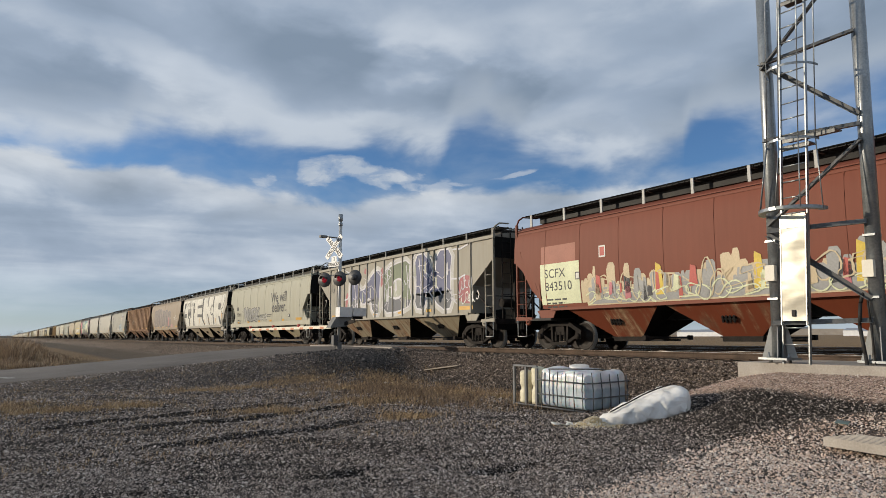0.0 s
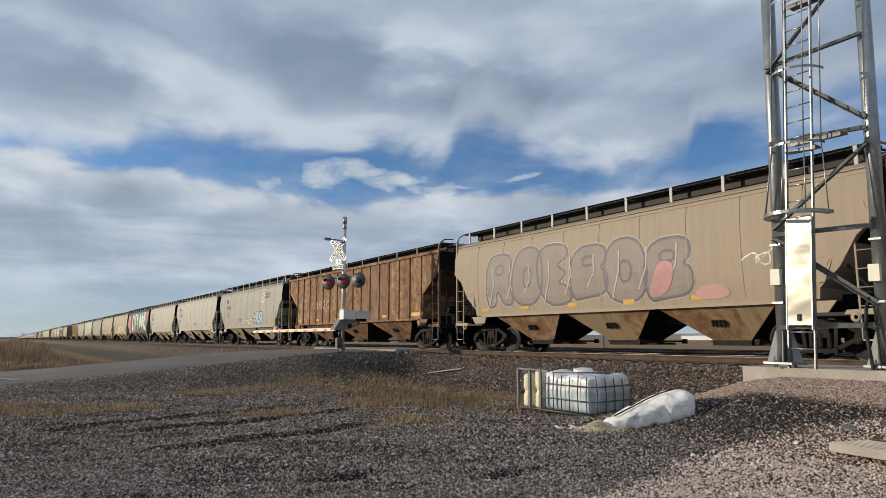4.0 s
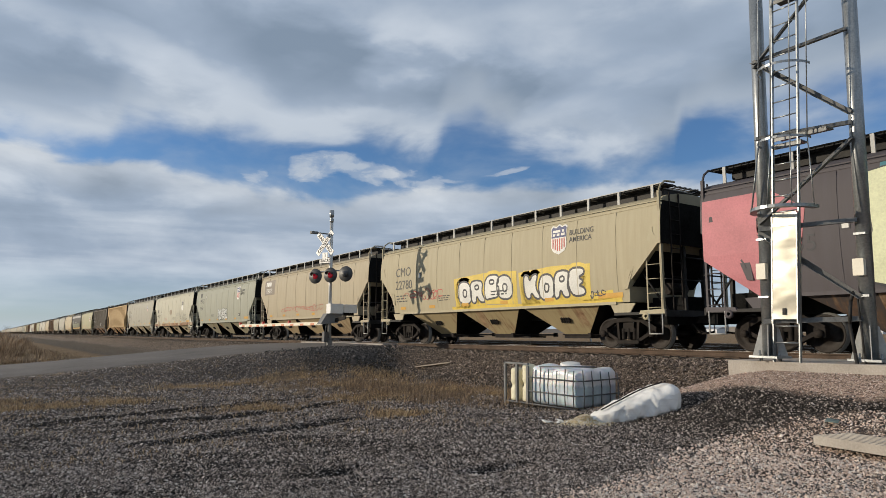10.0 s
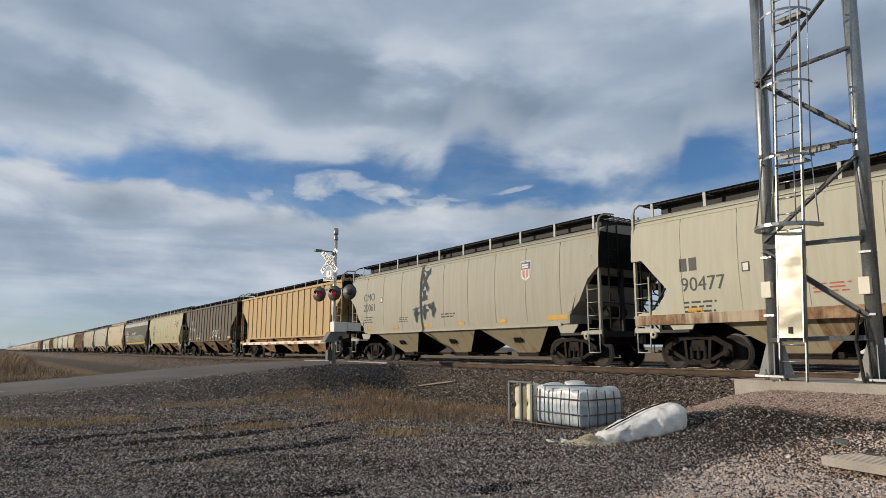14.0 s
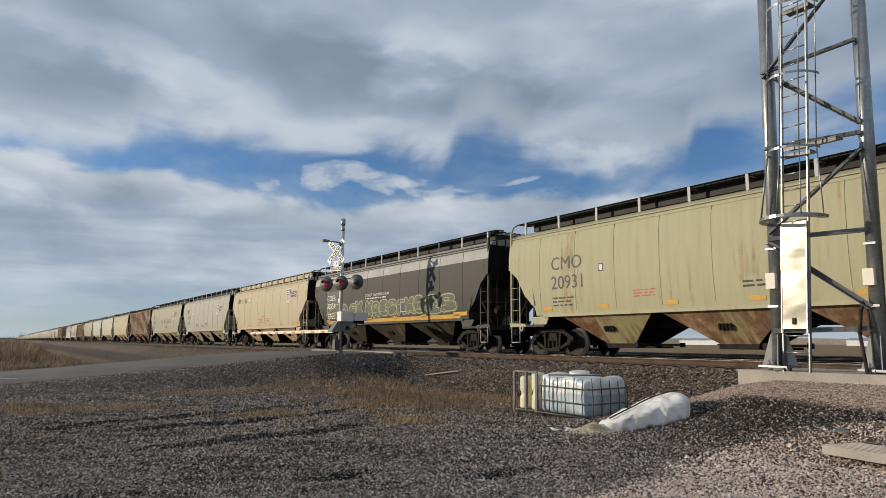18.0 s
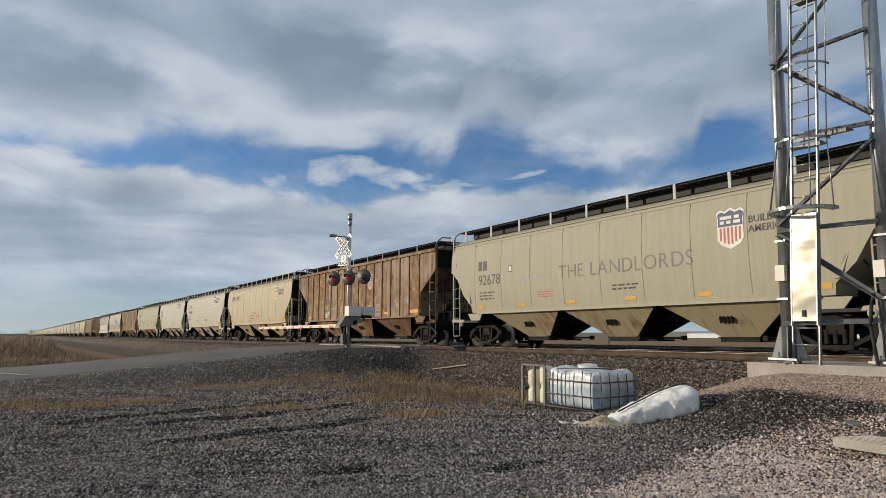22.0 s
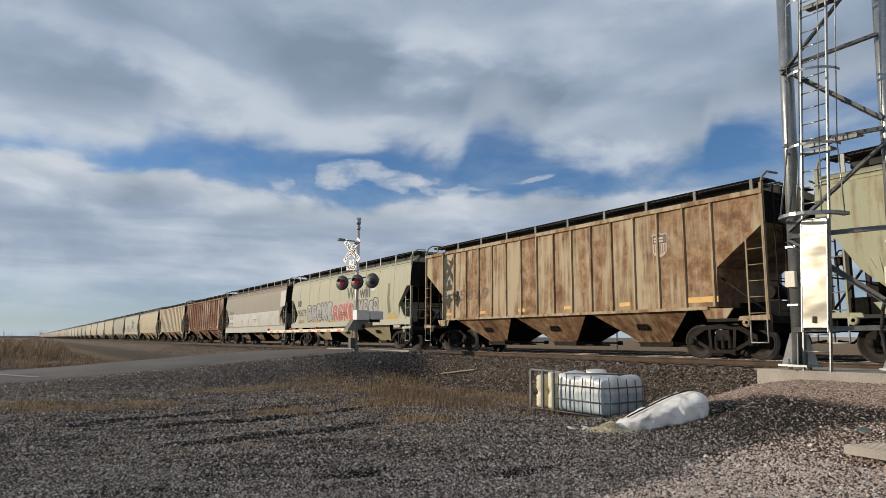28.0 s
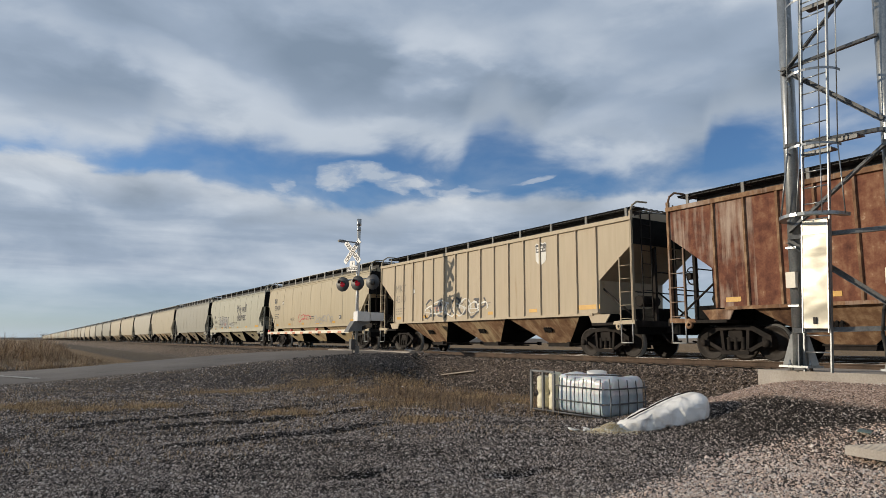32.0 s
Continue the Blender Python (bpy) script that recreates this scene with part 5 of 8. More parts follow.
def marks(n, number, u=1.3, z=2.55, size=0.5, mat=None, code=""):
    """The owner's code (plain bars where it is a trade name), the car's number under it, the weights below."""
    r = random.Random(n)
    m = mat or INK
    if code:
        writing(n, code, u, z + size * 1.02, size, m)
    else:
        for k in range(2):
            patch(n, rect(size * 0.42, size * 0.66), u + k * size * 0.56, z + size * 1.02, m, 2, "mark_bar")
    writing(n, number, u, z, size, m)
    patch(n, bars([0.95, 0.8, 0.9], 0.05, 0.07, r), u + 0.05, z - 0.32, m, 2, "weight_lines")
    if n not in (0, 18):
        patch(n, bars([1.0, 0.9], 0.05, 0.06, r), u + 6.8, 1.95, m, 2, "weight_lines")
        patch(n, bars([0.8, 0.7, 0.75], 0.035, 0.05, r), u + 3.4, 1.95, G_RED if n % 2 else m, 2, "weight_lines")
    if n % 5 == 2:
        patch(n, rect(0.30, 0.20), min(u + 11.6, made[n][2] - 3.6), 1.72, m, 2, "stencil_panel")
        patch(n, rect(0.10, 0.12), min(u + 11.6, made[n][2] - 3.6) + 0.05, 1.76, G_WHITE, 3, "stencil_window")
    patch(n, rect(0.2, 0.24), u + size * 3.4, z + size * 0.7, m, 2, "stencil_box")
    patch(n, rect(0.14, 0.18), u + size * 3.4 + 0.03, z + size * 0.7 + 0.03, G_WHITE, 3, "stencil_window")


def reflectors(n, mat=None):
    L = made[n][2]
    k = 6
    for i in range(k):
        patch(n, rect(0.42 if i < k - 1 else 0.95, 0.12 if i < k - 1 else 0.15), 1.75 + (L - 4.1) * i / (k - 1), 1.50, mat or YELLOW, 2, "reflector", "yellow reflector strip")


for n in range(len(CARS)):
    if n not in (0, 3, 29):
        reflectors(n)

rr = random.Random(21)
PALE_FILL = plain("sprayed_pale_grey", (0.42, 0.42, 0.37))
# angular sprayed shapes, in parts of their width and height
JAGGED = ([(0, 0), (0.25, 0), (0.3, 0.5), (0.6, 0), (0.95, 0.05), (1, 1), (0.75, 1), (0.7, 0.5), (0.4, 1), (0.05, 0.95)],
          [(0, 0), (0.35, 0.02), (0.4, 0.25), (0.6, 0.25), (0.62, 0), (1, 0.05), (0.75, 1), (0.3, 0.95)],
          [(0.05, 0), (1, 0.1), (0.95, 0.35), (0.45, 0.3), (0.5, 0.42), (0.85, 0.45), (0.85, 0.62), (0.5, 0.6), (0.5, 0.72), (1, 0.75), (0.9, 1), (0, 0.9)],
          [(0, 0), (0.3, 0), (0.35, 0.35), (0.7, 0), (1, 0.08), (0.65, 0.5), (1, 0.92), (0.7, 1), (0.35, 0.65), (0.3, 1), (0, 0.95)])


def jagged(n, u, z, w, h, count, fill, line, start=0, thick=0.05, label="angular sprayed letter shape"):
    """A row of angular letter shapes: a dark shape below, a paler one on it, a loose line over it."""
    q = random.Random(n + start)
    for k in range(count):
        out = JAGGED[(k + start) % 4]
        lw, lift, lean = w / count * q.uniform(0.95, 1.2), q.uniform(0, 0.12) * h, q.uniform(-0.15, 0.15)
        for grow, mat, lay in ((thick, line, 1), (0.0, fill, 2)):
            pts = [((a + lean * b) * (lw + 2 * grow) - grow, b * (h * 0.9 + 2 * grow) - grow + lift) for a, b in out]
            patch(n, (pts, [tuple(range(len(pts)))]), u + k * w / count, z, mat, lay, label=label)
        patch(n, scribble(q, lw * 0.9, h * 0.8, 2, 0.03), u + k * w / count + 0.03, z + 0.06 + lift, line, 3)


def ribbon(line, w, closed=False):
    """A sprayed line of even width along the points of line."""
    p = [Vector(q) for q in line]
    n = len(p)
    pts = []
    for k in range(n):
        a, b = (p[k - 1], p[(k + 1) % n]) if closed else (p[max(k - 1, 0)], p[min(k + 1, n - 1)])
        d = (b - a).normalized() if (b - a).length > 1e-6 else Vector((1, 0))
        e = Vector((-d.y, d.x)) * w / 2
        pts += [tuple(p[k] + e), tuple(p[k] - e)]
    return pts, [(2 * k, 2 * k + 1, (2 * k + 3) % (2 * n), (2 * k + 2) % (2 * n)) for k in range(n if closed else n - 1)]


def shape(n, line, mat, layer=2, label="", name="spray_paint"):
    """A filled sprayed shape, its corners given along the car and up."""
    patch(n, (list(line), [tuple(range(len(line)))]), 0.0, 0.0, mat, layer, name, label)


def rounded(line, times=2):
    """Cuts the corners of a closed outline."""
    p = [Vector(q) for q in line]
    for _ in range(times):
        p = [q for k in range(len(p)) for q in (p[k - 1] * 0.25 + p[k] * 0.75, p[k] * 0.75 + p[(k + 1) % len(p)] * 0.25)]
    return [tuple(q) for q in p]


# bubble letter outlines and the loops inside them, in parts of their width and height
BUBBLES = (([(0.0, 0.0), (0.45, 0.05), (1.0, 0.1), (1.0, 0.5), (0.8, 0.55), (1.0, 0.7), (0.9, 1.0), (0.0, 0.95)], [(0.35, 0.62), (0.65, 0.62), (0.65, 0.78), (0.35, 0.78)]),
           ([(0.0, 0.0), (0.35, 0.0), (0.42, 0.35), (0.65, 0.0), (1.05, 0.05), (0.8, 0.45), (1.0, 0.9), (0.5, 1.0), (0.0, 0.9)], [(0.38, 0.58), (0.65, 0.6), (0.62, 0.78), (0.36, 0.75)]),
           ([(0.1, 0.0), (0.9, 0.0), (1.05, 0.5), (0.85, 1.0), (0.15, 1.0), (-0.05, 0.5)], [(0.38, 0.32), (0.62, 0.32), (0.68, 0.6), (0.4, 0.66)]),
           ([(0.0, 0.05), (0.38, 0.0), (0.45, 0.3), (0.7, 0.0), (1.1, 0.0), (0.75, 0.5), (1.05, 1.0), (0.65, 1.0), (0.42, 0.7), (0.38, 1.0), (0.0, 1.0)], None),
           ([(0.05, 0.0), (1.0, 0.0), (0.95, 0.3), (0.6, 0.35), (0.95, 0.5), (0.6, 0.66), (1.0, 0.75), (0.95, 1.0), (0.0, 1.0)], None))


def bubbles(n, u, z, w, h, order, fill, line, edge, rim=0.09, thick=0.045, seed=0, slope=0.0):
    """A row of swollen letters: a wide edge below, the fill on it, a thin line round each, overlapping like scales."""
    q = random.Random(seed)
    step = w / len(order)
    for k, kind in enumerate(order):
        out, hole = BUBBLES[kind]
        lean, lift, hh = q.uniform(-0.12, 0.12), q.uniform(0, 0.10) * h + slope * k, h * q.uniform(0.88, 1.05)
        place = lambda c: [(u + (k + (a + lean * b) * 1.06) * step, z + lift + b * hh) for a, b in c]
        o = rounded(place(out))
        tier = 0.35 * k
        patch(n, ribbon(o, rim * 2, True), 0, 0, edge, 1 + tier * 0.1)
        shape(n, o, fill, 1.4 + tier * 0.25, "swollen sprayed letter")
        patch(n, ribbon(o, thick, True), 0, 0, line, 1.5 + tier * 0.25)
        if hole:
            patch(n, ribbon(rounded(place(hole), 1), thick, True), 0, 0, line, 1.55 + tier * 0.25)


# red car with the sprayed skyline
patch(0, rect(1.8, 1.35), 1.35, 1.50, G_CREAM, 1, "stencil_panel", "cream panel round the number")
patch(0, rect(1.6, 0.6), 1.4, 2.85, plain("patched_red", (0.30, 0.10, 0.06)), 1, "paint_patch")
marks(0, "843510", 1.55, 1.95, 0.42, code="SCFX")
patch(0, skyline(rr, 13.0), 3.2, 1.5, G_TAN, 1, label="tan sprayed skyline")
patch(0, skyline(rr, 12.6), 3.5, 1.44, G_GREY, 2, label="grey sprayed skyline")
patch(0, scribble(rr, 12.5, 0.8, 34, 0.05), 3.4, 1.5, G_TAN, 3)
patch(0, rect(12.4, 0.16), 3.4, 1.40, G_TAN, 0.9)
patch(0, scribble(rr, 12.0, 0.4, 30, 0.045), 3.4, 1.42, G_CREAM, 4)
for k in range(54):
    w_, h_ = rr.uniform(0.08, 0.28), rr.uniform(0.15, 0.6)
    patch(0, ([(0, 0), (w_, 0.05), (w_ * 0.9, h_), (w_ * 0.3, h_ * 1.1)], [(0, 1, 2, 3)]), rr.uniform(3.4, 15.2), rr.uniform(1.45, 1.8), rr.choice((G_CREAM, G_RED, G_TAN, G_GREY, G_BLACK, G_TAN, G_PINK)), 5)
for u in (6.0, 8.9, 11.2, 13.8):
    patch(0, ([(0, 0), (0.3, 0), (0.25, 0.8), (0.08, 0.9)], [(0, 1, 2, 3)]), u, 1.6, G_YELLOW, 4)
patch(0, rect(0.26, 0.36), 4.0, 2.85, G_WHITE, 2, "stencil_box")
patch(0, rect(0.18, 0.27), 4.04, 2.895, G_RED, 3, "stencil_box")
# ribbed car: five broad letters with pale edges
BLUE_GREY = plain("sprayed_blue_grey", (0.085, 0.095, 0.18))
RIB_PALE = plain("sprayed_pale_green", (0.36, 0.37, 0.30))
RIB_WHITE = plain("sprayed_worn_white", (0.47, 0.46, 0.43))
PALE_LILAC = plain("sprayed_pale_lilac", (0.56, 0.55, 0.58))
MON = (([(4.0, 1.6), (3.9, 2.9), (4.2, 3.85), (4.8, 3.2), (5.5, 2.7), (6.1, 3.3), (6.9, 3.75), (7.4, 3.6), (7.2, 2.4), (7.3, 1.55), (6.5, 1.6), (6.3, 2.5), (5.5, 1.95), (5.0, 2.6), (4.8, 1.6)], BLUE_GREY),
       ([(7.6, 3.55), (8.6, 3.85), (10.15, 3.95), (10.0, 3.0), (10.35, 1.9), (9.2, 1.6), (7.6, 1.55), (7.8, 2.6)], G_GREEN),
       ([(10.5, 4.05), (11.5, 4.1), (12.2, 2.9), (12.3, 4.1), (13.5, 4.05), (13.3, 2.8), (13.5, 1.6), (12.6, 1.55), (11.5, 2.6), (11.4, 1.6), (10.5, 1.7), (10.7, 2.8)], BLUE_GREY))
for out, mat in MON:
    o = rounded(out, 1)
    patch(1, ribbon(o, 0.42, True), 0, 0, RIB_WHITE, 1)
    shape(1, o, mat, 2, "broad sprayed letter with a pale edge")
    low = [(a, min(b, 2.25 + 0.15 * math.sin(a * 3))) for a, b in o]
    shape(1, low, plain("sprayed_slate", (0.10, 0.105, 0.12)), 2.4)
    patch(1, ribbon(o, 0.07, True), 0, 0, PALE_LILAC, 3)
shape(1, rounded([(8.4, 2.2), (9.5, 2.25), (9.5, 3.15), (8.5, 3.05)]), RIB_PALE, 3)
patch(1, ribbon(rounded([(8.4, 2.2), (9.5, 2.25), (9.5, 3.15), (8.5, 3.05)]), 0.10, True), 0, 0, PALE_LILAC, 4)
for a, b in (((4.5, 3.2), (4.6, 1.7)), ((6.7, 3.3), (6.9, 1.7)), ((8.0, 3.6), (8.1, 1.7)), ((9.8, 3.7), (9.9, 1.8)), ((10.9, 3.9), (11.0, 1.8)), ((12.9, 3.9), (13.0, 1.8)), ((11.2, 3.4), (12.7, 2.2))):
    patch(1, ribbon([a, ((a[0] + b[0]) / 2 + 0.12, (a[1] + b[1]) / 2), b], 0.06), 0, 0, PALE_LILAC, 4)
for a, b in (((4.2, 3.8), (3.4, 4.0)), ((10.2, 3.9), (10.6, 4.15)), ((13.5, 4.0), (14.6, 4.1)), ((13.4, 2.8), (14.4, 2.9)), ((4.0, 2.6), (3.3, 2.4))):
    patch(1, ribbon([a, ((a[0] + b[0]) / 2, (a[1] + b[1]) / 2 - 0.08), b], 0.07), 0, 0, PALE_LILAC, 4)
q = random.Random(31)
for k in range(26):
    a, b = q.uniform(4.0, 13.2), q.uniform(1.8, 3.7)
    line = [(a, b)]
    for _ in range(4):
        line.append((line[-1][0] + q.uniform(0.12, 0.4), line[-1][1] + q.uniform(-0.3, 0.3)))
    patch(1, ribbon(line, q.uniform(0.025, 0.05)), 0, 0, PALE_LILAC, 4.5)
for k in range(12):
    a = 3.7 + k * 0.85
    patch(1, ([(0, 0), (0.16, 0.05), (0.10, 0.55), (0.02, 0.5)], [(0, 1, 2, 3)]), a, q.uniform(1.5, 3.4), q.choice((RIB_WHITE, PALE_LILAC, RIB_PALE)), 4.7)
for u, z, w, h in ((13.9, 1.75, 0.9, 1.3), (3.45, 1.6, 0.35, 1.2), (7.35, 2.9, 0.25, 0.9), (5.6, 3.6, 0.4, 0.3)):
    patch(1, blobs(rr, w, h, 1, 0.0, int(u * 10)), u, z, plain("sprayed_dull_red", (0.34, 0.10, 0.11)), 1.5)
patch(1, scribble(rr, 0.8, 0.7, 4, 0.045), 14.0, 2.2, PALE_LILAC, 4)
patch(1, scribble(rr, 0.9, 0.9, 4, 0.05), 1.75, 2.75, G_BLACK, 3)
patch(1, scribble(rr, 0.7, 0.4, 6, 0.05), 2.3, 1.5, G_WHITE, 4)
patch(1, scribble(rr, 1.0, 0.5, 5, 0.06), 14.2, 1.75, G_WHITE, 4)
for k, ch in enumerate("781"):
    writing(1, ch, 0.75 + 0.55 * k, 2.15, 0.55, plain("faded_stencil_grey", (0.22, 0.20, 0.17)))
# slogans
for n in (2, 33):
    writing(n, "We will", 9.4, 2.78, 0.92, fat=0.02, label="dark slogan lettering")
    writing(n, "deliver.", 9.6, 2.12, 0.92, fat=0.02)
    marks(n, "90568", 1.7, 2.02, 0.42)
    jagged(n, 3.6, 1.55, 3.2, 1.05, 4, plain("sprayed_mid_grey", (0.26, 0.26, 0.24)), G_BLACK, 0)
    jagged(n, 6.95, 1.6, 1.5, 0.42, 4, PALE_FILL, G_BLACK, 1, 0.02)
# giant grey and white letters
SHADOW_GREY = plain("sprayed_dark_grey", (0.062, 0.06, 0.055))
G_CHALK = plain("sprayed_chalk_white", (0.58, 0.56, 0.49))
shape(3, [(0.15, 3.2), (1.2, 2.0), (1.45, 1.5), (13.6, 1.5), (14.0, 2.0), (14.5, 2.55), (14.95, 3.2), (14.95, 3.98), (0.15, 3.98)], G_CHALK, 1, "white sprayed letters across the whole side")
for line in ([(0.55, 3.75), (1.35, 3.8), (1.25, 3.3), (0.95, 3.2), (1.0, 2.75), (1.75, 2.7), (1.7, 2.3), (0.75, 2.35), (0.65, 3.0)],
             [(2.35, 3.25), (2.95, 2.85), (3.45, 3.25), (3.65, 2.3), (3.25, 2.25), (3.2, 2.62), (2.95, 2.42), (2.65, 2.62), (2.6, 2.25), (2.2, 2.3)],
             [(2.8, 3.97), (3.05, 3.97), (3.02, 3.2), (3.2, 3.2), (2.93, 2.95), (2.65, 3.2), (2.83, 3.2)], [(2.7, 2.3), (3.0, 2.3), (3.05, 1.55), (2.75, 1.55)],
             [(4.3, 3.6), (4.75, 3.7), (4.7, 3.15), (5.05, 3.1), (5.0, 2.7), (4.7, 2.7), (4.8, 1.55), (4.35, 1.55), (4.4, 2.5)],
             [(5.95, 3.38), (7.6, 3.4), (7.6, 3.14), (5.95, 3.1)], [(6.0, 2.58), (7.6, 2.52), (7.6, 2.26), (6.0, 2.3)],
             [(7.65, 3.97), (8.12, 3.97), (8.05, 2.15), (8.7, 1.62), (8.4, 1.52), (7.6, 2.15)],
             [(9.55, 3.97), (9.85, 3.97), (9.8, 3.1), (9.55, 3.1)], [(9.55, 2.5), (9.8, 2.5), (10.35, 1.55), (10.0, 1.52)],
             [(11.3, 3.97), (11.68, 3.97), (11.62, 3.05), (11.35, 3.1)], [(11.3, 2.42), (11.6, 2.46), (11.8, 1.55), (11.5, 1.52)],
             [(13.05, 3.28), (13.6, 3.34), (13.88, 3.12), (13.72, 2.74), (13.05, 2.78)], [(13.15, 2.2), (13.48, 2.26), (13.95, 1.6), (13.5, 1.52)]):
    shape(3, line, SHADOW_GREY, 2, "dark grey gap between the letters")
patch(3, ribbon([(10.4, 2.75), (11.0, 3.25), (11.62, 3.0), (11.5, 2.5), (10.9, 2.38)], 0.13, True), 0, 0, SHADOW_GREY, 2)
patch(3, ribbon([(14.65, 3.97), (14.85, 3.5), (14.45, 2.9), (13.95, 2.75), (14.25, 2.35), (14.6, 2.45)], 0.11), 0, 0, SHADOW_GREY, 2)
for u, z in ((6.8, 1.7), (8.65, 1.6), (10.07, 1.6), (12.26, 1.6), (14.1, 2.0)):
    patch(3, ([(0, 0), (0.1, 0.02), (0.06, 0.5), (-0.04, 0.46)], [(0, 1, 2, 3)]), u, z, YELLOW, 3, "paint_slash")
writing(3, "CMO", 1.55, 3.42, 0.5, SHADOW_GREY)
writing(3, "101168", 3.2, 3.40, 0.5, SHADOW_GREY)
# tan car with outlines
bubbles(4, 2.1, 1.5, 8.9, 1.95, (1, 2, 4, 0, 2, 0), plain("sprayed_dull_brown_grey", (0.20, 0.165, 0.14)), plain("sprayed_violet_grey", (0.10, 0.085, 0.10)), plain("sprayed_pale_outline", (0.44, 0.38, 0.34)), 0.07, 0.09, 5)
for k in range(9):
    patch(4, ribbon([(2.3 + k * 1.0, 1.7 + 0.2 * (k % 3)), (2.6 + k * 1.0, 2.5), (2.5 + k * 1.02, 3.1)], 0.05), 0, 0, plain("sprayed_ash", (0.40, 0.36, 0.34)), 4)
shape(4, rounded([(9.6, 1.6), (10.3, 1.7), (10.6, 2.5), (10.1, 2.7), (9.8, 2.2)]), plain("sprayed_dusty_pink", (0.42, 0.20, 0.19)), 4.5)
shape(4, rounded([(11.1, 1.5), (12.2, 1.5), (12.0, 1.9), (11.2, 1.85)]), plain("sprayed_dusty_pink_pale", (0.44, 0.24, 0.22)), 3)
patch(4, scribble(rr, 1.4, 0.5, 4, 0.05), 12.6, 2.2, G_WHITE, 2)
writing(5, "8820", 4.2, 2.2, 0.7, plain("faded_stencil", (0.34, 0.26, 0.18)), sx=1.6)
# plain numbered cars
writing(20, "CH-110-06", 7.35, 1.72, 0.2)
for n, num, u, z, size, code in ((6, "99546", 2.1, 2.82, 0.50, ""), (7, "113038", 1.3, 2.7, 0.52, "CMO"), (8, "106138", 1.3, 2.7, 0.52, "CMO"), (10, "22780", 1.4, 2.4, 0.56, "CMO"),
                                 (12, "99721", 1.4, 3.0, 0.52, ""), (13, "90477", 1.6, 2.05, 0.52, ""), (14, "20061", 1.4, 2.4, 0.5, "CMO"), (17, "20931", 2.2, 2.2, 0.62, "CMO"),
                                 (20, "92531", 2.0, 2.5, 0.55, ""), (21, "92678", 1.9, 2.4, 0.55, ""), (24, "104588", 1.3, 2.66, 0.50, "CMO"), (25, "104587", 1.0, 2.6, 0.5, "CMO"),
                                 (26, "20656", 2.2, 2.3, 0.66, "CMO"), (28, "90679", 1.3, 1.95, 0.6, ""), (29, "61193", 1.5, 2.1, 0.42, "NAHX"), (32, "20400", 1.4, 2.6, 0.5, "")):
    marks(n, num, u, z, size, code=code)
for n, num in ((19, "111768"), (23, "111511")):
    for k in range(2):
        patch(n, rect(0.22, 0.34), 1.4 + 0.3 * k, 3.28, INK, 2, "mark_bar")
    writing(n, num, 2.15, 3.28, 0.5)
    writing(n, "WARNING", 7.1, 2.1, 0.17, G_RED)
    for u in (6.5, 7.9):
        patch(n, bars([0.8, 0.75, 0.8], 0.05, 0.06, random.Random(n)), u, 1.95, G_RED, 2, "warning_lines")
    patch(n, rect(0.22, 0.26), 4.1, 3.3, INK, 2, "stencil_box")
    patch(n, rect(0.16, 0.20), 4.13, 3.33, BEIGE and G_CREAM, 3, "stencil_window")
for n, u, z, words, size in ((6, 11.05, 3.42, True, 0.76), (10, 11.4, 3.42, True, 0.76), (12, 11.6, 3.35, True, 0.76), (14, 13.2, 3.2, False, 0.55), (17, 12.9, 3.0, True, 0.79), (19, 12.0, 3.3, True, 0.74),
                             (20, 12.6, 3.05, True, 0.74), (21, 12.35, 3.1, True, 0.80), (23, 12.0, 3.35, True, 0.74), (24, 11.2, 3.5, True, 0.76), (25, 10.2, 3.65, True, 0.74), (22, 9.8, 3.15, False, 0.62),
                             (27, 12.8, 3.15, False, 0.55), (30, 10.2, 3.1, False, 0.5), (9, 12.55, 2.95, False, 0.76)):
    emblem(n, u, z, size, words, faded=n in (22, 27, 30))
emblem(13, 12.15, 3.0, 0.72, False, True)
emblem(28, 12.1, 3.3, 0.6, False, True)
emblem(31, 12.1, 3.5, 0.62, False, True)
# cyan piece
bubbles(6, 9.15, 1.46, 2.15, 0.92, (3, 4, 1), plain("sprayed_pale_blue", (0.36, 0.44, 0.48)), plain("sprayed_blue_black", (0.05, 0.07, 0.10)), plain("sprayed_sky_blue", (0.30, 0.46, 0.54)), 0.06, 0.06, 2, 0.03)
for k in range(6):
    patch(6, ribbon([(9.0 + 0.45 * k, 1.42), (9.1 + 0.45 * k, 1.50)], 0.3), 0, 0, plain("sprayed_mist_blue", (0.36, 0.44, 0.47)), 1)
patch(6, scribble(rr, 2.6, 0.45, 4, 0.05), 6.6, 1.5, G_WHITE, 2)
# the black, teal and pink car
L9 = made[9][2]
patch(9, rect(5.2, 0.8), 5.5, 2.4, G_TEAL, 1)
patch(9, ([(0, 0.2), (1.6, -0.9), (2.3, -0.9), (2.6, 1.2), (1.8, 1.75), (0, 1.75)], [tuple(range(6))]), 0.05, 2.1, G_PINK, 2)
shape(9, [(14.3, 2.5), (15.2, 2.2), (15.8, 2.75), (16.3, 3.0), (16.4, 4.05), (14.3, 4.05)], plain("sprayed_violet_grey_wash", (0.15, 0.125, 0.155)), 1.6)
shape(9, rounded([(15.5, 2.9), (16.2, 3.1), (16.45, 3.5), (16.4, 4.05), (15.6, 3.9), (15.8, 3.4)]), G_PINK, 2)
shape(9, [(4.2, 3.0), (13.3, 3.0), (13.6, 4.02), (4.2, 4.02)], G_TEAL, 1.5)
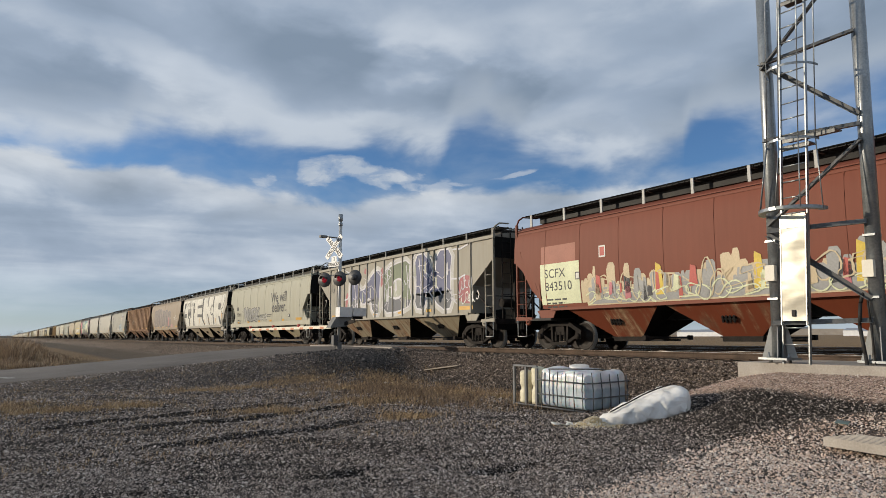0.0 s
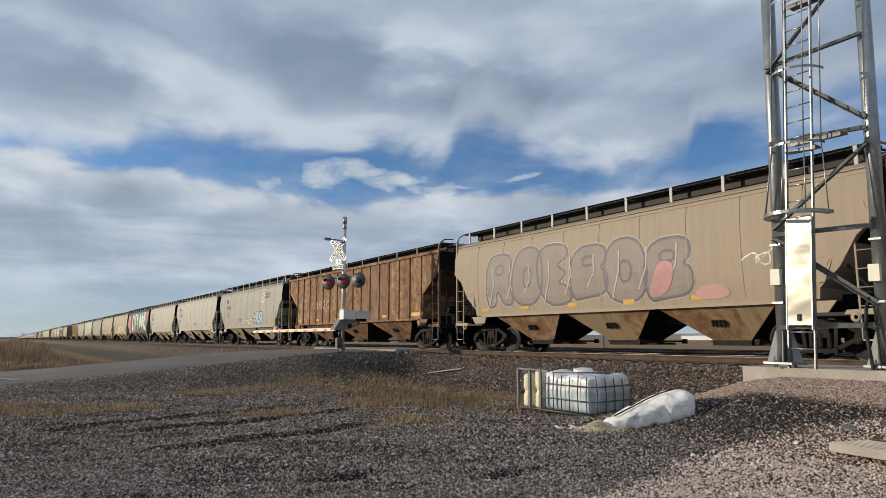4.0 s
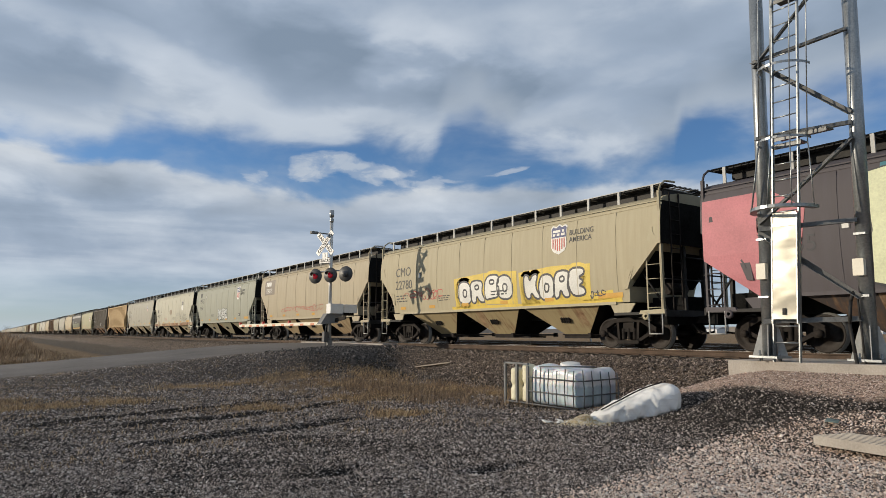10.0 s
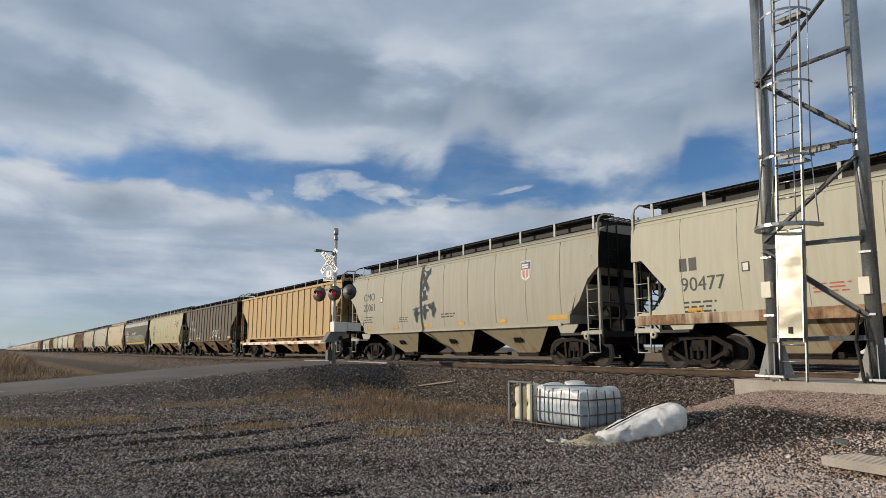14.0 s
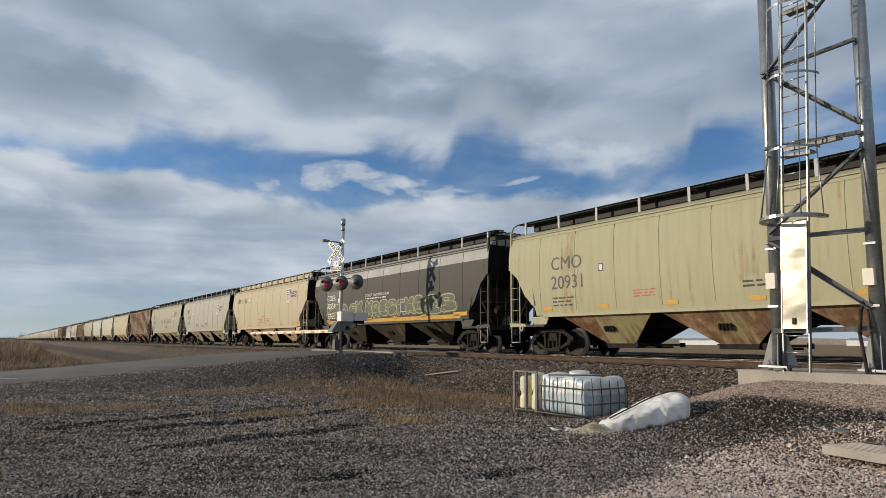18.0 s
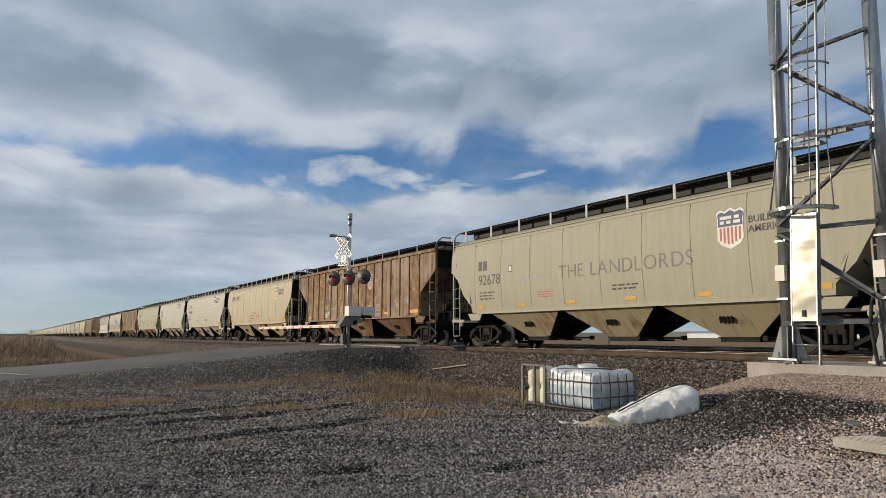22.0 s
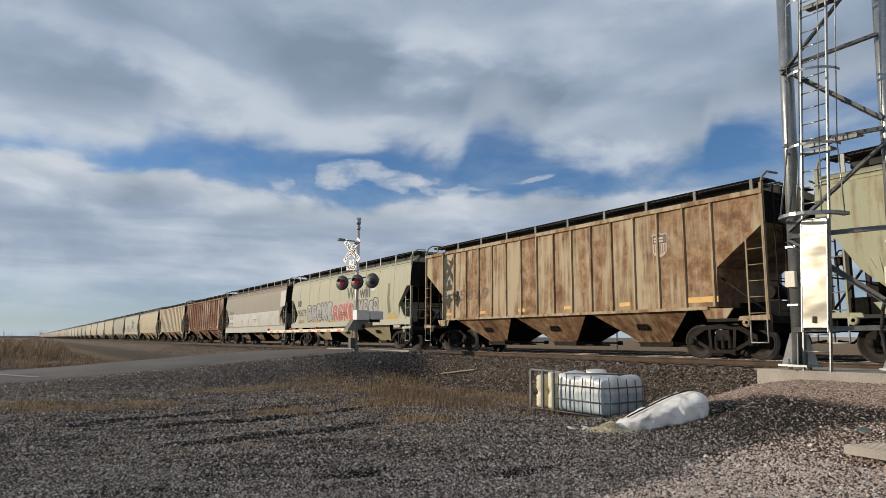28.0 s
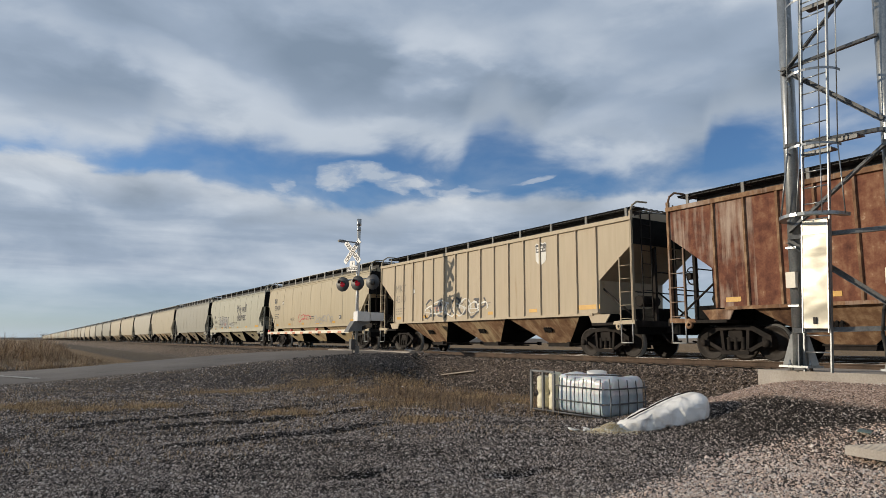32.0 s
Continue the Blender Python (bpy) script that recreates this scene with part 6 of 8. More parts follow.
for line in ([(3.9, 3.85), (4.6, 3.95), (4.3, 2.9), (4.95, 2.0), (4.2, 1.45), (3.65, 1.6), (4.0, 2.6)],
             [(5.1, 1.9), (5.35, 2.9), (5.2, 3.75), (5.75, 4.0), (5.7, 2.8), (5.95, 1.9), (5.8, 1.42), (5.6, 1.95), (5.4, 1.42), (5.3, 1.9)],
             [(6.3, 4.0), (6.85, 4.0), (6.7, 3.0), (7.15, 2.2), (7.25, 1.45), (7.1, 1.45), (7.0, 2.1), (6.6, 2.6)],
             [(7.7, 4.0), (8.1, 4.0), (8.65, 3.4), (8.25, 2.8), (8.75, 1.9), (8.85, 1.42), (8.7, 1.42), (8.55, 1.9), (8.0, 2.5), (7.85, 3.2)],
             [(13.15, 4.0), (14.35, 4.0), (14.1, 3.0), (13.8, 2.2), (14.6, 2.3), (15.0, 1.9), (15.1, 1.45), (14.9, 1.42), (14.7, 1.8), (13.3, 1.75), (13.2, 2.4), (13.6, 3.0), (13.5, 3.7)]):
    patch(9, ribbon(line, 0.16, True), 0, 0, G_BLACK, 3)
    shape(9, line, G_CREAM, 4, "pale sprayed letter shape")
for u in (10.5, 12.15):
    o = rounded([(u - 0.08, 1.42), (u + 0.06, 1.42), (u + 0.05, 1.95), (u + 0.55, 2.3), (u + 0.62, 3.0), (u + 0.35, 3.6), (u + 0.10, 3.75), (u + 0.22, 4.0), (u - 0.10, 4.0), (u - 0.08, 3.7), (u - 0.45, 3.45), (u - 0.60, 2.6), (u - 0.40, 2.1), (u - 0.08, 1.95)], 1)
    patch(9, ribbon(o, 0.16, True), 0, 0, G_BLACK, 3)
    shape(9, o, G_CREAM, 4, "pale sprayed drop shape")
patch(9, scribble(rr, 1.1, 0.6, 3, 0.06), L9 - 3.2, 3.0, G_WHITE, 5)
patch(9, scribble(rr, 0.9, 0.4, 3, 0.05), L9 - 2.9, 2.3, G_WHITE, 5)
patch(9, scribble(rr, 1.5, 0.7, 3, 0.13), L9 - 3.6, 1.6, G_CREAM, 5)
marks(9, "98635", 1.5, 2.3, 0.55, G_BLACK)
# yellow and white letters
for u, z, w, order, seed in ((6.2, 1.56, 3.2, (2, 1, 0, 2), 4), (10.05, 1.52, 2.75, (3, 2, 1, 4), 8)):
    patch(10, ribbon([(u - 0.25, z + 0.45), (u + w / 2, z + 0.55), (u + w + 0.25, z + 0.5)], 1.15), 0, 0, G_YELLOW, 1)
    bubbles(10, u, z, w, 0.92, order, G_WHITE, G_BLACK, G_YELLOW, 0.16, 0.07, seed, 0.02)
patch(10, ribbon([(5.7, 1.44), (10.0, 1.42), (14.2, 1.44)], 0.12), 0, 0, G_YELLOW, 1)
patch(10, ribbon([(13.1, 1.55), (13.9, 1.62)], 0.25), 0, 0, G_YELLOW, 1)
patch(10, scribble(rr, 0.5, 0.2, 4, 0.04), 13.1, 1.55, G_BLACK, 2)
patch(10, scribble(rr, 3.0, 0.4, 9, 0.04), 2.2, 1.9, G_RED, 2)
patch(11, rect(1.85, 0.95), 0.75, 2.95, plain("faded_panel", (0.19, 0.155, 0.115)), 1, "stencil_panel", "dark square emblem panel")
patch(11, bars([0.9], 0.28, 0.1, random.Random(8)), 1.05, 3.5, G_WHITE, 2, "mark_bar")
writing(11, "108073", 0.95, 3.08, 0.4, G_WHITE)
patch(11, scribble(rr, 6.0, 0.3, 14, 0.035), 4.0, 1.75, G_RED, 2)
jagged(12, 6.7, 1.5, 2.5, 0.9, 6, plain("sprayed_silver", (0.56, 0.58, 0.55)), G_BLACK, 1, 0.035, "white sprayed letter shape")
patch(13, scribble(rr, 4.6, 0.9, 12, 0.03), 9.6, 1.55, G_GREY, 2)
patch(13, scribble(rr, 3.0, 0.5, 7, 0.025), 11.4, 1.7, G_BLACK, 2)
patch_each(13, blobs(rr, 0.9, 0.5, 2, 0, 1), 7.2, 2.3, plain("brown_stain", (0.27, 0.19, 0.12)), 1, "stain")
for k, ch in enumerate("70401"):
    writing(16, ch, 1.7 + 0.76 * k, 2.2, 0.52, plain("faded_white", (0.52, 0.50, 0.46)), 0.01)
for k in range(2):
    patch(16, rect(0.26, 0.36), 2.46 + 0.76 * k, 2.85, G_GREY, 2, "mark_bar")
writing(16, "SOK", 9.4, 1.60, 0.85, G_WHITE, 0.0, 2, 1.1, 1, "spray_paint", "white sprayed tag", 0.3)
patch(16, scribble(rr, 1.1, 0.45, 4, 0.05), 4.5, 1.5, G_WHITE, 2)
# charcoal car
L18 = made[18][2]
patch(18, rect(L18, 0.50), 0.0, 3.62, plain("pale_upper_paint", (0.32, 0.31, 0.29)), 1, "upper_band", "pale grey upper band")
patch(18, rect(L18 - 3.8, 0.17), 1.9, 1.40, YELLOW, 2, "stripe", "orange stripe along the sill")
patch(18, rect(1.7, 1.05), 1.75, 2.15, G_DARK, 1, "stencil_panel")
marks(18, "355341", 1.85, 2.25, 0.42, G_WHITE, "COER")
writing(18, "DO NOT HAMMER ON CAR", 6.5, 2.68, 0.20, G_WHITE)
patch(18, bars([2.2], 0.05, 0.05), 6.5, 2.56, G_WHITE, 2, "small_lines")
OLIVE, LIME = plain("sprayed_olive", (0.075, 0.078, 0.05)), plain("sprayed_lime", (0.27, 0.30, 0.13))
for u, w, order, seed in ((1.9, 2.5, (1, 4, 2), 1), (4.6, 1.7, (0, 3), 2), (6.5, 2.3, (3, 1, 4), 6), (8.9, 3.2, (0, 1, 3, 2), 3), (12.2, 2.3, (4, 0), 7)):
    bubbles(18, u, 1.62, w, 0.82, order, OLIVE, LIME, OLIVE, 0.05, 0.045, seed)
    patch(18, scribble(rr, w, 0.6, int(w * 1.4), 0.03), u, 1.7, LIME, 3)
patch(18, rect(0.5, 0.5), 10.05, 1.78, G_DARK, 4, "stencil_panel")
patch(18, ribbon([(10.08, 1.81), (10.52, 1.81), (10.52, 2.25), (10.08, 2.25)], 0.04, True), 0, 0, G_WHITE, 5, "stencil_frame")
writing(21, "THE LANDLORDS", 6.4, 2.35, 0.62, plain("chalk_line", (0.15, 0.14, 0.12)), -0.004, 2, 1.0, 1, "chalk_line", "thin chalked words")
patch(21, bars([1.5], 0.1, 0.1, random.Random(6)), 4.4, 2.45, G_GREY, 2, "chalk_bars")
BROWN_FILL = plain("sprayed_dull_brown", (0.21, 0.14, 0.085))
writing(22, "86", 4.2, 2.2, 0.6, plain("stencil_dark", (0.08, 0.05, 0.03)), sx=1.8)
for k, ch in enumerate("TREECE"):
    writing(22, ch, 5.3 + 1.05 * k, 1.48, 0.85, plain("sprayed_dull_white", (0.40, 0.35, 0.28)), 0.02, 1, 1.3, 0.9, "spray_paint", "thin white sprayed letter outline")
    writing(22, ch, 5.3 + 1.05 * k, 1.48, 0.85, BROWN_FILL, -0.005, 2, 1.3, 0.9, "spray_paint")
patch(22, scribble(rr, 0.8, 0.25, 5, 0.03), 4.4, 1.6, G_WHITE, 2)
patch(22, scribble(rr, 0.55, 0.45, 8, 0.022), 12.6, 1.75, PALE_FILL, 2)
patch(22, scribble(rr, 0.5, 0.4, 8, 0.022), 13.6, 1.9, PALE_FILL, 2)
patch(26, scribble(rr, 1.6, 0.35, 6, 0.04), 5.6, 2.1, G_BLACK, 2)
writing(27, "85329", 2.2, 2.1, 0.62, plain("stencil_brown", (0.10, 0.06, 0.03)), sx=1.7)
# grey and red piece under the slogan
writing(28, "We will", 9.1, 2.70, 0.92, fat=0.02, label="dark slogan lettering")
bubbles(28, 2.95, 1.48, 4.0, 1.15, (0, 1, 2, 3, 4), G_GREY, G_BLACK, PALE_FILL, 0.06, 0.06, 3)
bubbles(28, 7.1, 1.46, 2.8, 1.1, (1, 0, 3, 4), plain("sprayed_dull_crimson", (0.36, 0.09, 0.08)), PALE_FILL, plain("sprayed_rose", (0.46, 0.30, 0.27)), 0.07, 0.05, 9)
bubbles(28, 10.0, 1.42, 3.0, 1.15, (0, 3, 0, 4, 1), G_GREY, G_BLACK, PALE_FILL, 0.07, 0.07, 11)
for k in range(10):
    patch(28, ribbon([(3.0 + k * 1.02, 1.44), (3.5 + k * 1.02, 1.40 + 0.05 * (k % 2))], 0.10), 0, 0, plain("sprayed_pale_rose", (0.44, 0.30, 0.27)), 1)
patch(28, ([(0, 0), (0.28, 0.1), (0.16, 0.8), (0.24, 1.5), (0.02, 1.5), (-0.06, 0.7)], [tuple(range(6))]), 14.0, 1.75, plain("olive_slash", (0.14, 0.13, 0.06)), 2, "paint_slash")
# two-tone grey car with a deep side beam
part("side_beam", Shape().box(-0.03, 0.03, -made[29][2] / 2 + 0.05, made[29][2] / 2 - 0.05, 0.98, 1.40, 0.01), PAINT, made[29][0], "pale deep side beam", (-1.535, 0, 0), (0.46, 0.46, 0.41, 0.05))
for n, beam, worn in ((2, (0.44, 0.42, 0.33), 0.14), (13, (0.46, 0.37, 0.26), 0.42), (28, (0.46, 0.45, 0.36), 0.12), (33, (0.44, 0.42, 0.33), 0.14)):
    half = made[n][2] / 2 - 0.02
    part("side_beam", Shape().box(-0.03, 0.03, -half, half, 1.20, 1.47, 0.01), PAINT, made[n][0], "deep side beam with peeling paint", (-1.535, 0, 0), (*beam, worn))
L29 = made[29][2]
patch(29, rect(13.5, 1.02), 1.25, 1.48, plain("pale_lower_paint", (0.45, 0.45, 0.42)), 1, "lower_band", "pale grey lower band")
patch(29, rect(L29, 0.2), 0.0, 3.92, plain("rusty_upper_paint", (0.22, 0.14, 0.09)), 1, "upper_band", "rusty brown upper band")
patch(29, rect(1.0, 1.1), 14.95, 2.75, plain("pale_square", (0.50, 0.50, 0.46)), 1, "paint_patch")
for u in (4.3, 7.1, 9.9, 12.4, 14.6):
    patch(29, ([(0, 0), (0.1, 0), (0.04, 0.5), (-0.06, 0.5)], [(0, 1, 2, 3)]), u, 1.6, YELLOW, 2, "paint_slash")
patch(31, scribble(rr, 4.6, 0.75, 8, 0.12), 4.4, 1.5, G_BLACK, 2)
patch(31, scribble(rr, 4.6, 0.7, 8, 0.08), 4.5, 1.52, G_WHITE, 3)
marks(31, "4510", 1.6, 2.3, 0.5, plain("faded_ink", (0.22, 0.19, 0.15)), "MKT")
patch(32, scribble(rr, 2.0, 0.6, 4, 0.08), 6.4, 1.6, G_RED, 2)
patch(32, scribble(rr, 3.0, 0.5, 7, 0.06), 9.0, 1.5, G_GREY, 2)
for n in (8, 24, 25):
    car, kind, L = made[n]
    for z in (2.0, 2.35, 2.7, 3.05, 3.4, 3.75):
        part("level_seam", shared(("level_seam", round(L, 1), z), lambda: Shape().prism([(0.012, z - 0.03), (-0.006, z), (0.012, z + 0.03)], "y", -L / 2 + 0.25, L / 2 - 0.25), PAINT), None, car, loc=(-side_x("round", z), 0, 0), color=(*CARS[n][1], CARS[n][2])) if z > 3.3 else part("level_seam", shared(("level_seam_short", round(L, 1), z), lambda: Shape().prism([(0.012, z - 0.03), (-0.006, z), (0.012, z + 0.03)], "y", -L / 2 + 1.95, L / 2 - 1.95), PAINT), None, car, loc=(-side_x("round", z), 0, 0), color=(*CARS[n][1], CARS[n][2]))
L19 = made[19][2]
for k in range(9):
    part("roof_panel", shared(("roof_panel", round(L19, 1)), lambda: Shape().box(-0.015, 0.015, -(L19 - 0.8) / 18 + 0.02, (L19 - 0.8) / 18 - 0.02, 4.40, 4.64, 0.006), PAINT), None, made[19][0], loc=(-1.11, -(L19 - 0.8) / 2 + (L19 - 0.8) * (k + 0.5) / 9, 0), color=(*tuple(c * 0.82 for c in CARS[19][1]), 0.05))

# ---- the signal tower ----
def guard_sheet():
    """Thin painted aluminium sheet, slightly buckled, that throws the sun back in patches."""
    m, nt, b = material("buckled_guard_sheet")
    co = node(nt, "ShaderNodeTexCoord").outputs["Object"]
    st = node(nt, "ShaderNodeMapping")
    st.inputs["Scale"].default_value = (1.0, 0.5, 1.0)
    nt.links.new(co, st.inputs[0])
    nt.links.new(ramp(nt, [(0.35, (0.43, 0.40, 0.325)), (0.65, (0.52, 0.49, 0.40))], noise_of(nt, co, 3, 4)).outputs[0], b.inputs["Base Color"])
    b.inputs["Roughness"].default_value, b.inputs["Metallic"].default_value = 0.26, 0.45
    bump(nt, b, noise_of(nt, st.outputs[0], 1.5, 2, 0.4), 0.8, 0.10)
    return m


GUARD = guard_sheet()


def build_tower():
    slab = Shape().box(12.05, 14.1, 2.0, 7.5, 0.5, 1.07, 0.03)
    solid("footing", slab, CONCRETE, "cast concrete footing under the tower", "footing", kind="structure")
    t = thing("signal_tower", "galvanised pipe signal tower with a caged ladder", "tower", m=pose(12.16, 6.70, 1.07) @ Matrix.Rotation(radians(1.2), 4, (0.69, 0.72, 0)))
    P, Q = Vector((0, 0, 0)), Vector((0.5, -1.51, 0))
    H = 9.5
    for p in (P, Q):
        part("leg", Shape().tube(p + Vector((0, 0, 0.09)), p + Vector((0, 0, H)), 0.125, 24), GALV, t)
        part("base_plate", Shape().box(p.x - 0.27, p.x + 0.27, p.y - 0.27, p.y + 0.27, 0.06, 0.10, 0.006), GALV, t)
        for k in range(8):
            a = k * math.pi / 4 + 0.4
            d = Vector((0.2 * math.cos(a), 0.2 * math.sin(a), 0))
            if k % 2 == 0:
                part("gusset", Shape().add([p + d.normalized() * 0.13 + Vector((0, 0, 0.1)), p + d.normalized() * 0.30 + Vector((0, 0, 0.1)), p + d.normalized() * 0.145 + Vector((0, 0, 0.68)), p + d.normalized() * 0.12 + Vector((0, 0, 0.68)), ], [(0, 1, 2, 3)]), POST, t).modifiers.new("thick", "SOLIDIFY").thickness = 0.016
            else:
                part("bolt", Shape().tube(p + d * 1.15, p + d * 1.15 + Vector((0, 0, 0.2)), 0.018, 8).tube(p + d * 1.15 + Vector((0, 0, 0.10)), p + d * 1.15 + Vector((0, 0, 0.135)), 0.036, 6), GALV, t)
    def brace(z0, z1, w=0.045):
        a, b = P + Vector((0, 0, z0)), Q + Vector((0, 0, z1))
        d = (b - a).normalized()
        s = Shape()
        n = Vector((-1, 0.12, 0)).normalized() * 0.15
        up = d.cross(n).normalized() * w
        pts = [a + n - up, b + n - up, b + n + up, a + n + up]
        s.add(pts + [v + n * 0.08 for v in pts], [(0, 1, 2, 3), (7, 6, 5, 4), (0, 4, 5, 1), (1, 5, 6, 2), (2, 6, 7, 3), (3, 7, 4, 0)])
        e = [a + n + up, b + n + up, b + n * 1.5 + up, a + n * 1.5 + up]
        s.add(e + [v - up.normalized() * 0.012 for v in e], [(0, 1, 2, 3), (7, 6, 5, 4), (0, 4, 5, 1), (1, 5, 6, 2), (2, 6, 7, 3), (3, 7, 4, 0)])
        part("brace", s, SHADED_GALV, t, "galvanised angle brace")
    for z0, z1 in ((0.74, 0.80), (2.42, 1.17), (2.49, 2.55), (2.6, 4.05), (4.28, 4.34), (5.86, 4.52), (5.83, 6.12), (5.72, 7.60), (7.75, 7.8), (9.2, 8.0)):
        brace(z0, z1)
    # ladder on the yard side, leaning a little across the legs
    def plumb(s):
        s.v = [(x, y - 0.037 * (z - 0.8), z) for x, y, z in s.v]
        return s
    lx, ly = -0.10, -0.395
    for k in (-1, 1):
        part("ladder_rail", plumb(Shape().box(lx - 0.035, lx + 0.035, ly + k * 0.24 - 0.012, ly + k * 0.24 + 0.012, 0.0, H)), GALV, t)
    z = 0.35
    while z < H:
        part("rung", plumb(Shape().tube((lx, ly - 0.24, z), (lx, ly + 0.24, z), 0.013, 8)), GALV, t)
        z += 0.305
    part("ladder_guard", plumb(Shape().box(lx - 0.075, lx - 0.055, ly - 0.225, ly + 0.225, 0.78, 2.76, 0.004)), GUARD, t, "bright aluminium anti-climb door")
    part("guard_edge", plumb(Shape().box(lx - 0.085, lx - 0.05, ly - 0.24, ly - 0.223, 0.70, 2.72).box(lx - 0.085, lx - 0.05, ly + 0.223, ly + 0.24, 0.70, 2.72)), ALU, t)
    part("guard_band", plumb(Shape().box(lx - 0.088, lx - 0.076, ly - 0.225, ly + 0.225, 2.50, 2.56)), GALV, t)
    part("latch", plumb(Shape().box(lx - 0.10, lx - 0.076, ly - 0.03, ly + 0.03, 0.86, 0.98, 0.006)), BLACK, t)
    # safety cage
    hoops = [2.80, 4.10, 5.50, 6.90, 8.30]
    n = 14
    arc = [(-math.pi * 0.5 - math.pi * i / n) for i in range(n + 1)]
    for j, z in enumerate(hoops):
        rad = 0.60 if j == 0 else 0.47
        s = Shape()
        pts = [(lx + rad * 1.1 * math.cos(a), ly + rad * math.sin(a), z) for a in arc]
        rows = [[(p[0], p[1], z + (0.022 if j else 0.03)) for p in pts], [(p[0], p[1], z - (0.022 if j else 0.03)) for p in pts]]
        if j == 0:
            rows.append([(lx + 0.8 * (p[0] - lx), ly + 0.8 * (p[1] - ly), z - 0.03) for p in pts])
        s.add([p for row in rows for p in row], [(k * (n + 1) + i, k * (n + 1) + i + 1, (k + 1) * (n + 1) + i + 1, (k + 1) * (n + 1) + i) for k in range(len(rows) - 1) for i in range(n)])
        ob = part("cage_hoop", plumb(s), GALV, t)
        ob.modifiers.new("thick", "SOLIDIFY").thickness = 0.008
    for k in (1, 4, 7, 10, 13):
        a = arc[k]
        s = Shape()
        zs = [(0.60, 2.80), (0.47, 4.10), (0.47, H)]
        s.pipe([(lx + q * 1.1 * math.cos(a), ly + q * math.sin(a), z) for q, z in zs], 0.011, 5)
        part("cage_bar", plumb(s), GALV, t)
    for p, z, dy in ((P, 1.93, 0.0), (Q, 1.95, 0.03)):
        part("junction_box", Shape().box(p.x - 0.24, p.x - 0.145, p.y - 0.1 + dy, p.y + 0.08 + dy, z - 0.4, z - 0.1, 0.012), CREAM, t, "cream junction box")
    for z, reach in ((4.22, 0.95), (4.08, 0.5), (6.95, 0.5)):
        part("stand_off", plumb(Shape().box(lx - 0.03, lx + 0.25, ly + 0.2 - reach, ly + 0.2, z - 0.012, z + 0.012).box(lx - 0.03, lx - 0.015, ly + 0.2 - reach, ly + 0.2, z - 0.07, z + 0.012)), SHADED_GALV, t, "steel channel stand-off")
    for p in (P, Q):
        for z in (1.2, 2.3):
            part("clamp", Shape().box(p.x - 0.165, p.x + 0.10, p.y - 0.10, p.y + 0.10, z - 0.02, z + 0.02, 0.004), GALV, t)
    s = Shape()
    s.pipe([Q + Vector(v) for v in ((-0.17, 0.14, 1.3), (-0.24, 0.17, 1.1), (-0.26, 0.2, 0.7), (-0.3, 0.12, 0.2), (-0.33, 0.05, -0.3))], 0.03, 8)
    part("conduit", s, BLACK, t, "black cable conduit")
    s = Shape()
    s.pipe([Q + Vector(v) for v in ((-0.15, 0.1, 1.25), (-0.2, 0.05, 0.8), (-0.24, 0.0, 0.2), (-0.3, -0.06, -0.3))], 0.018, 8)
    part("conduit", s, BLACK, t)


build_tower()


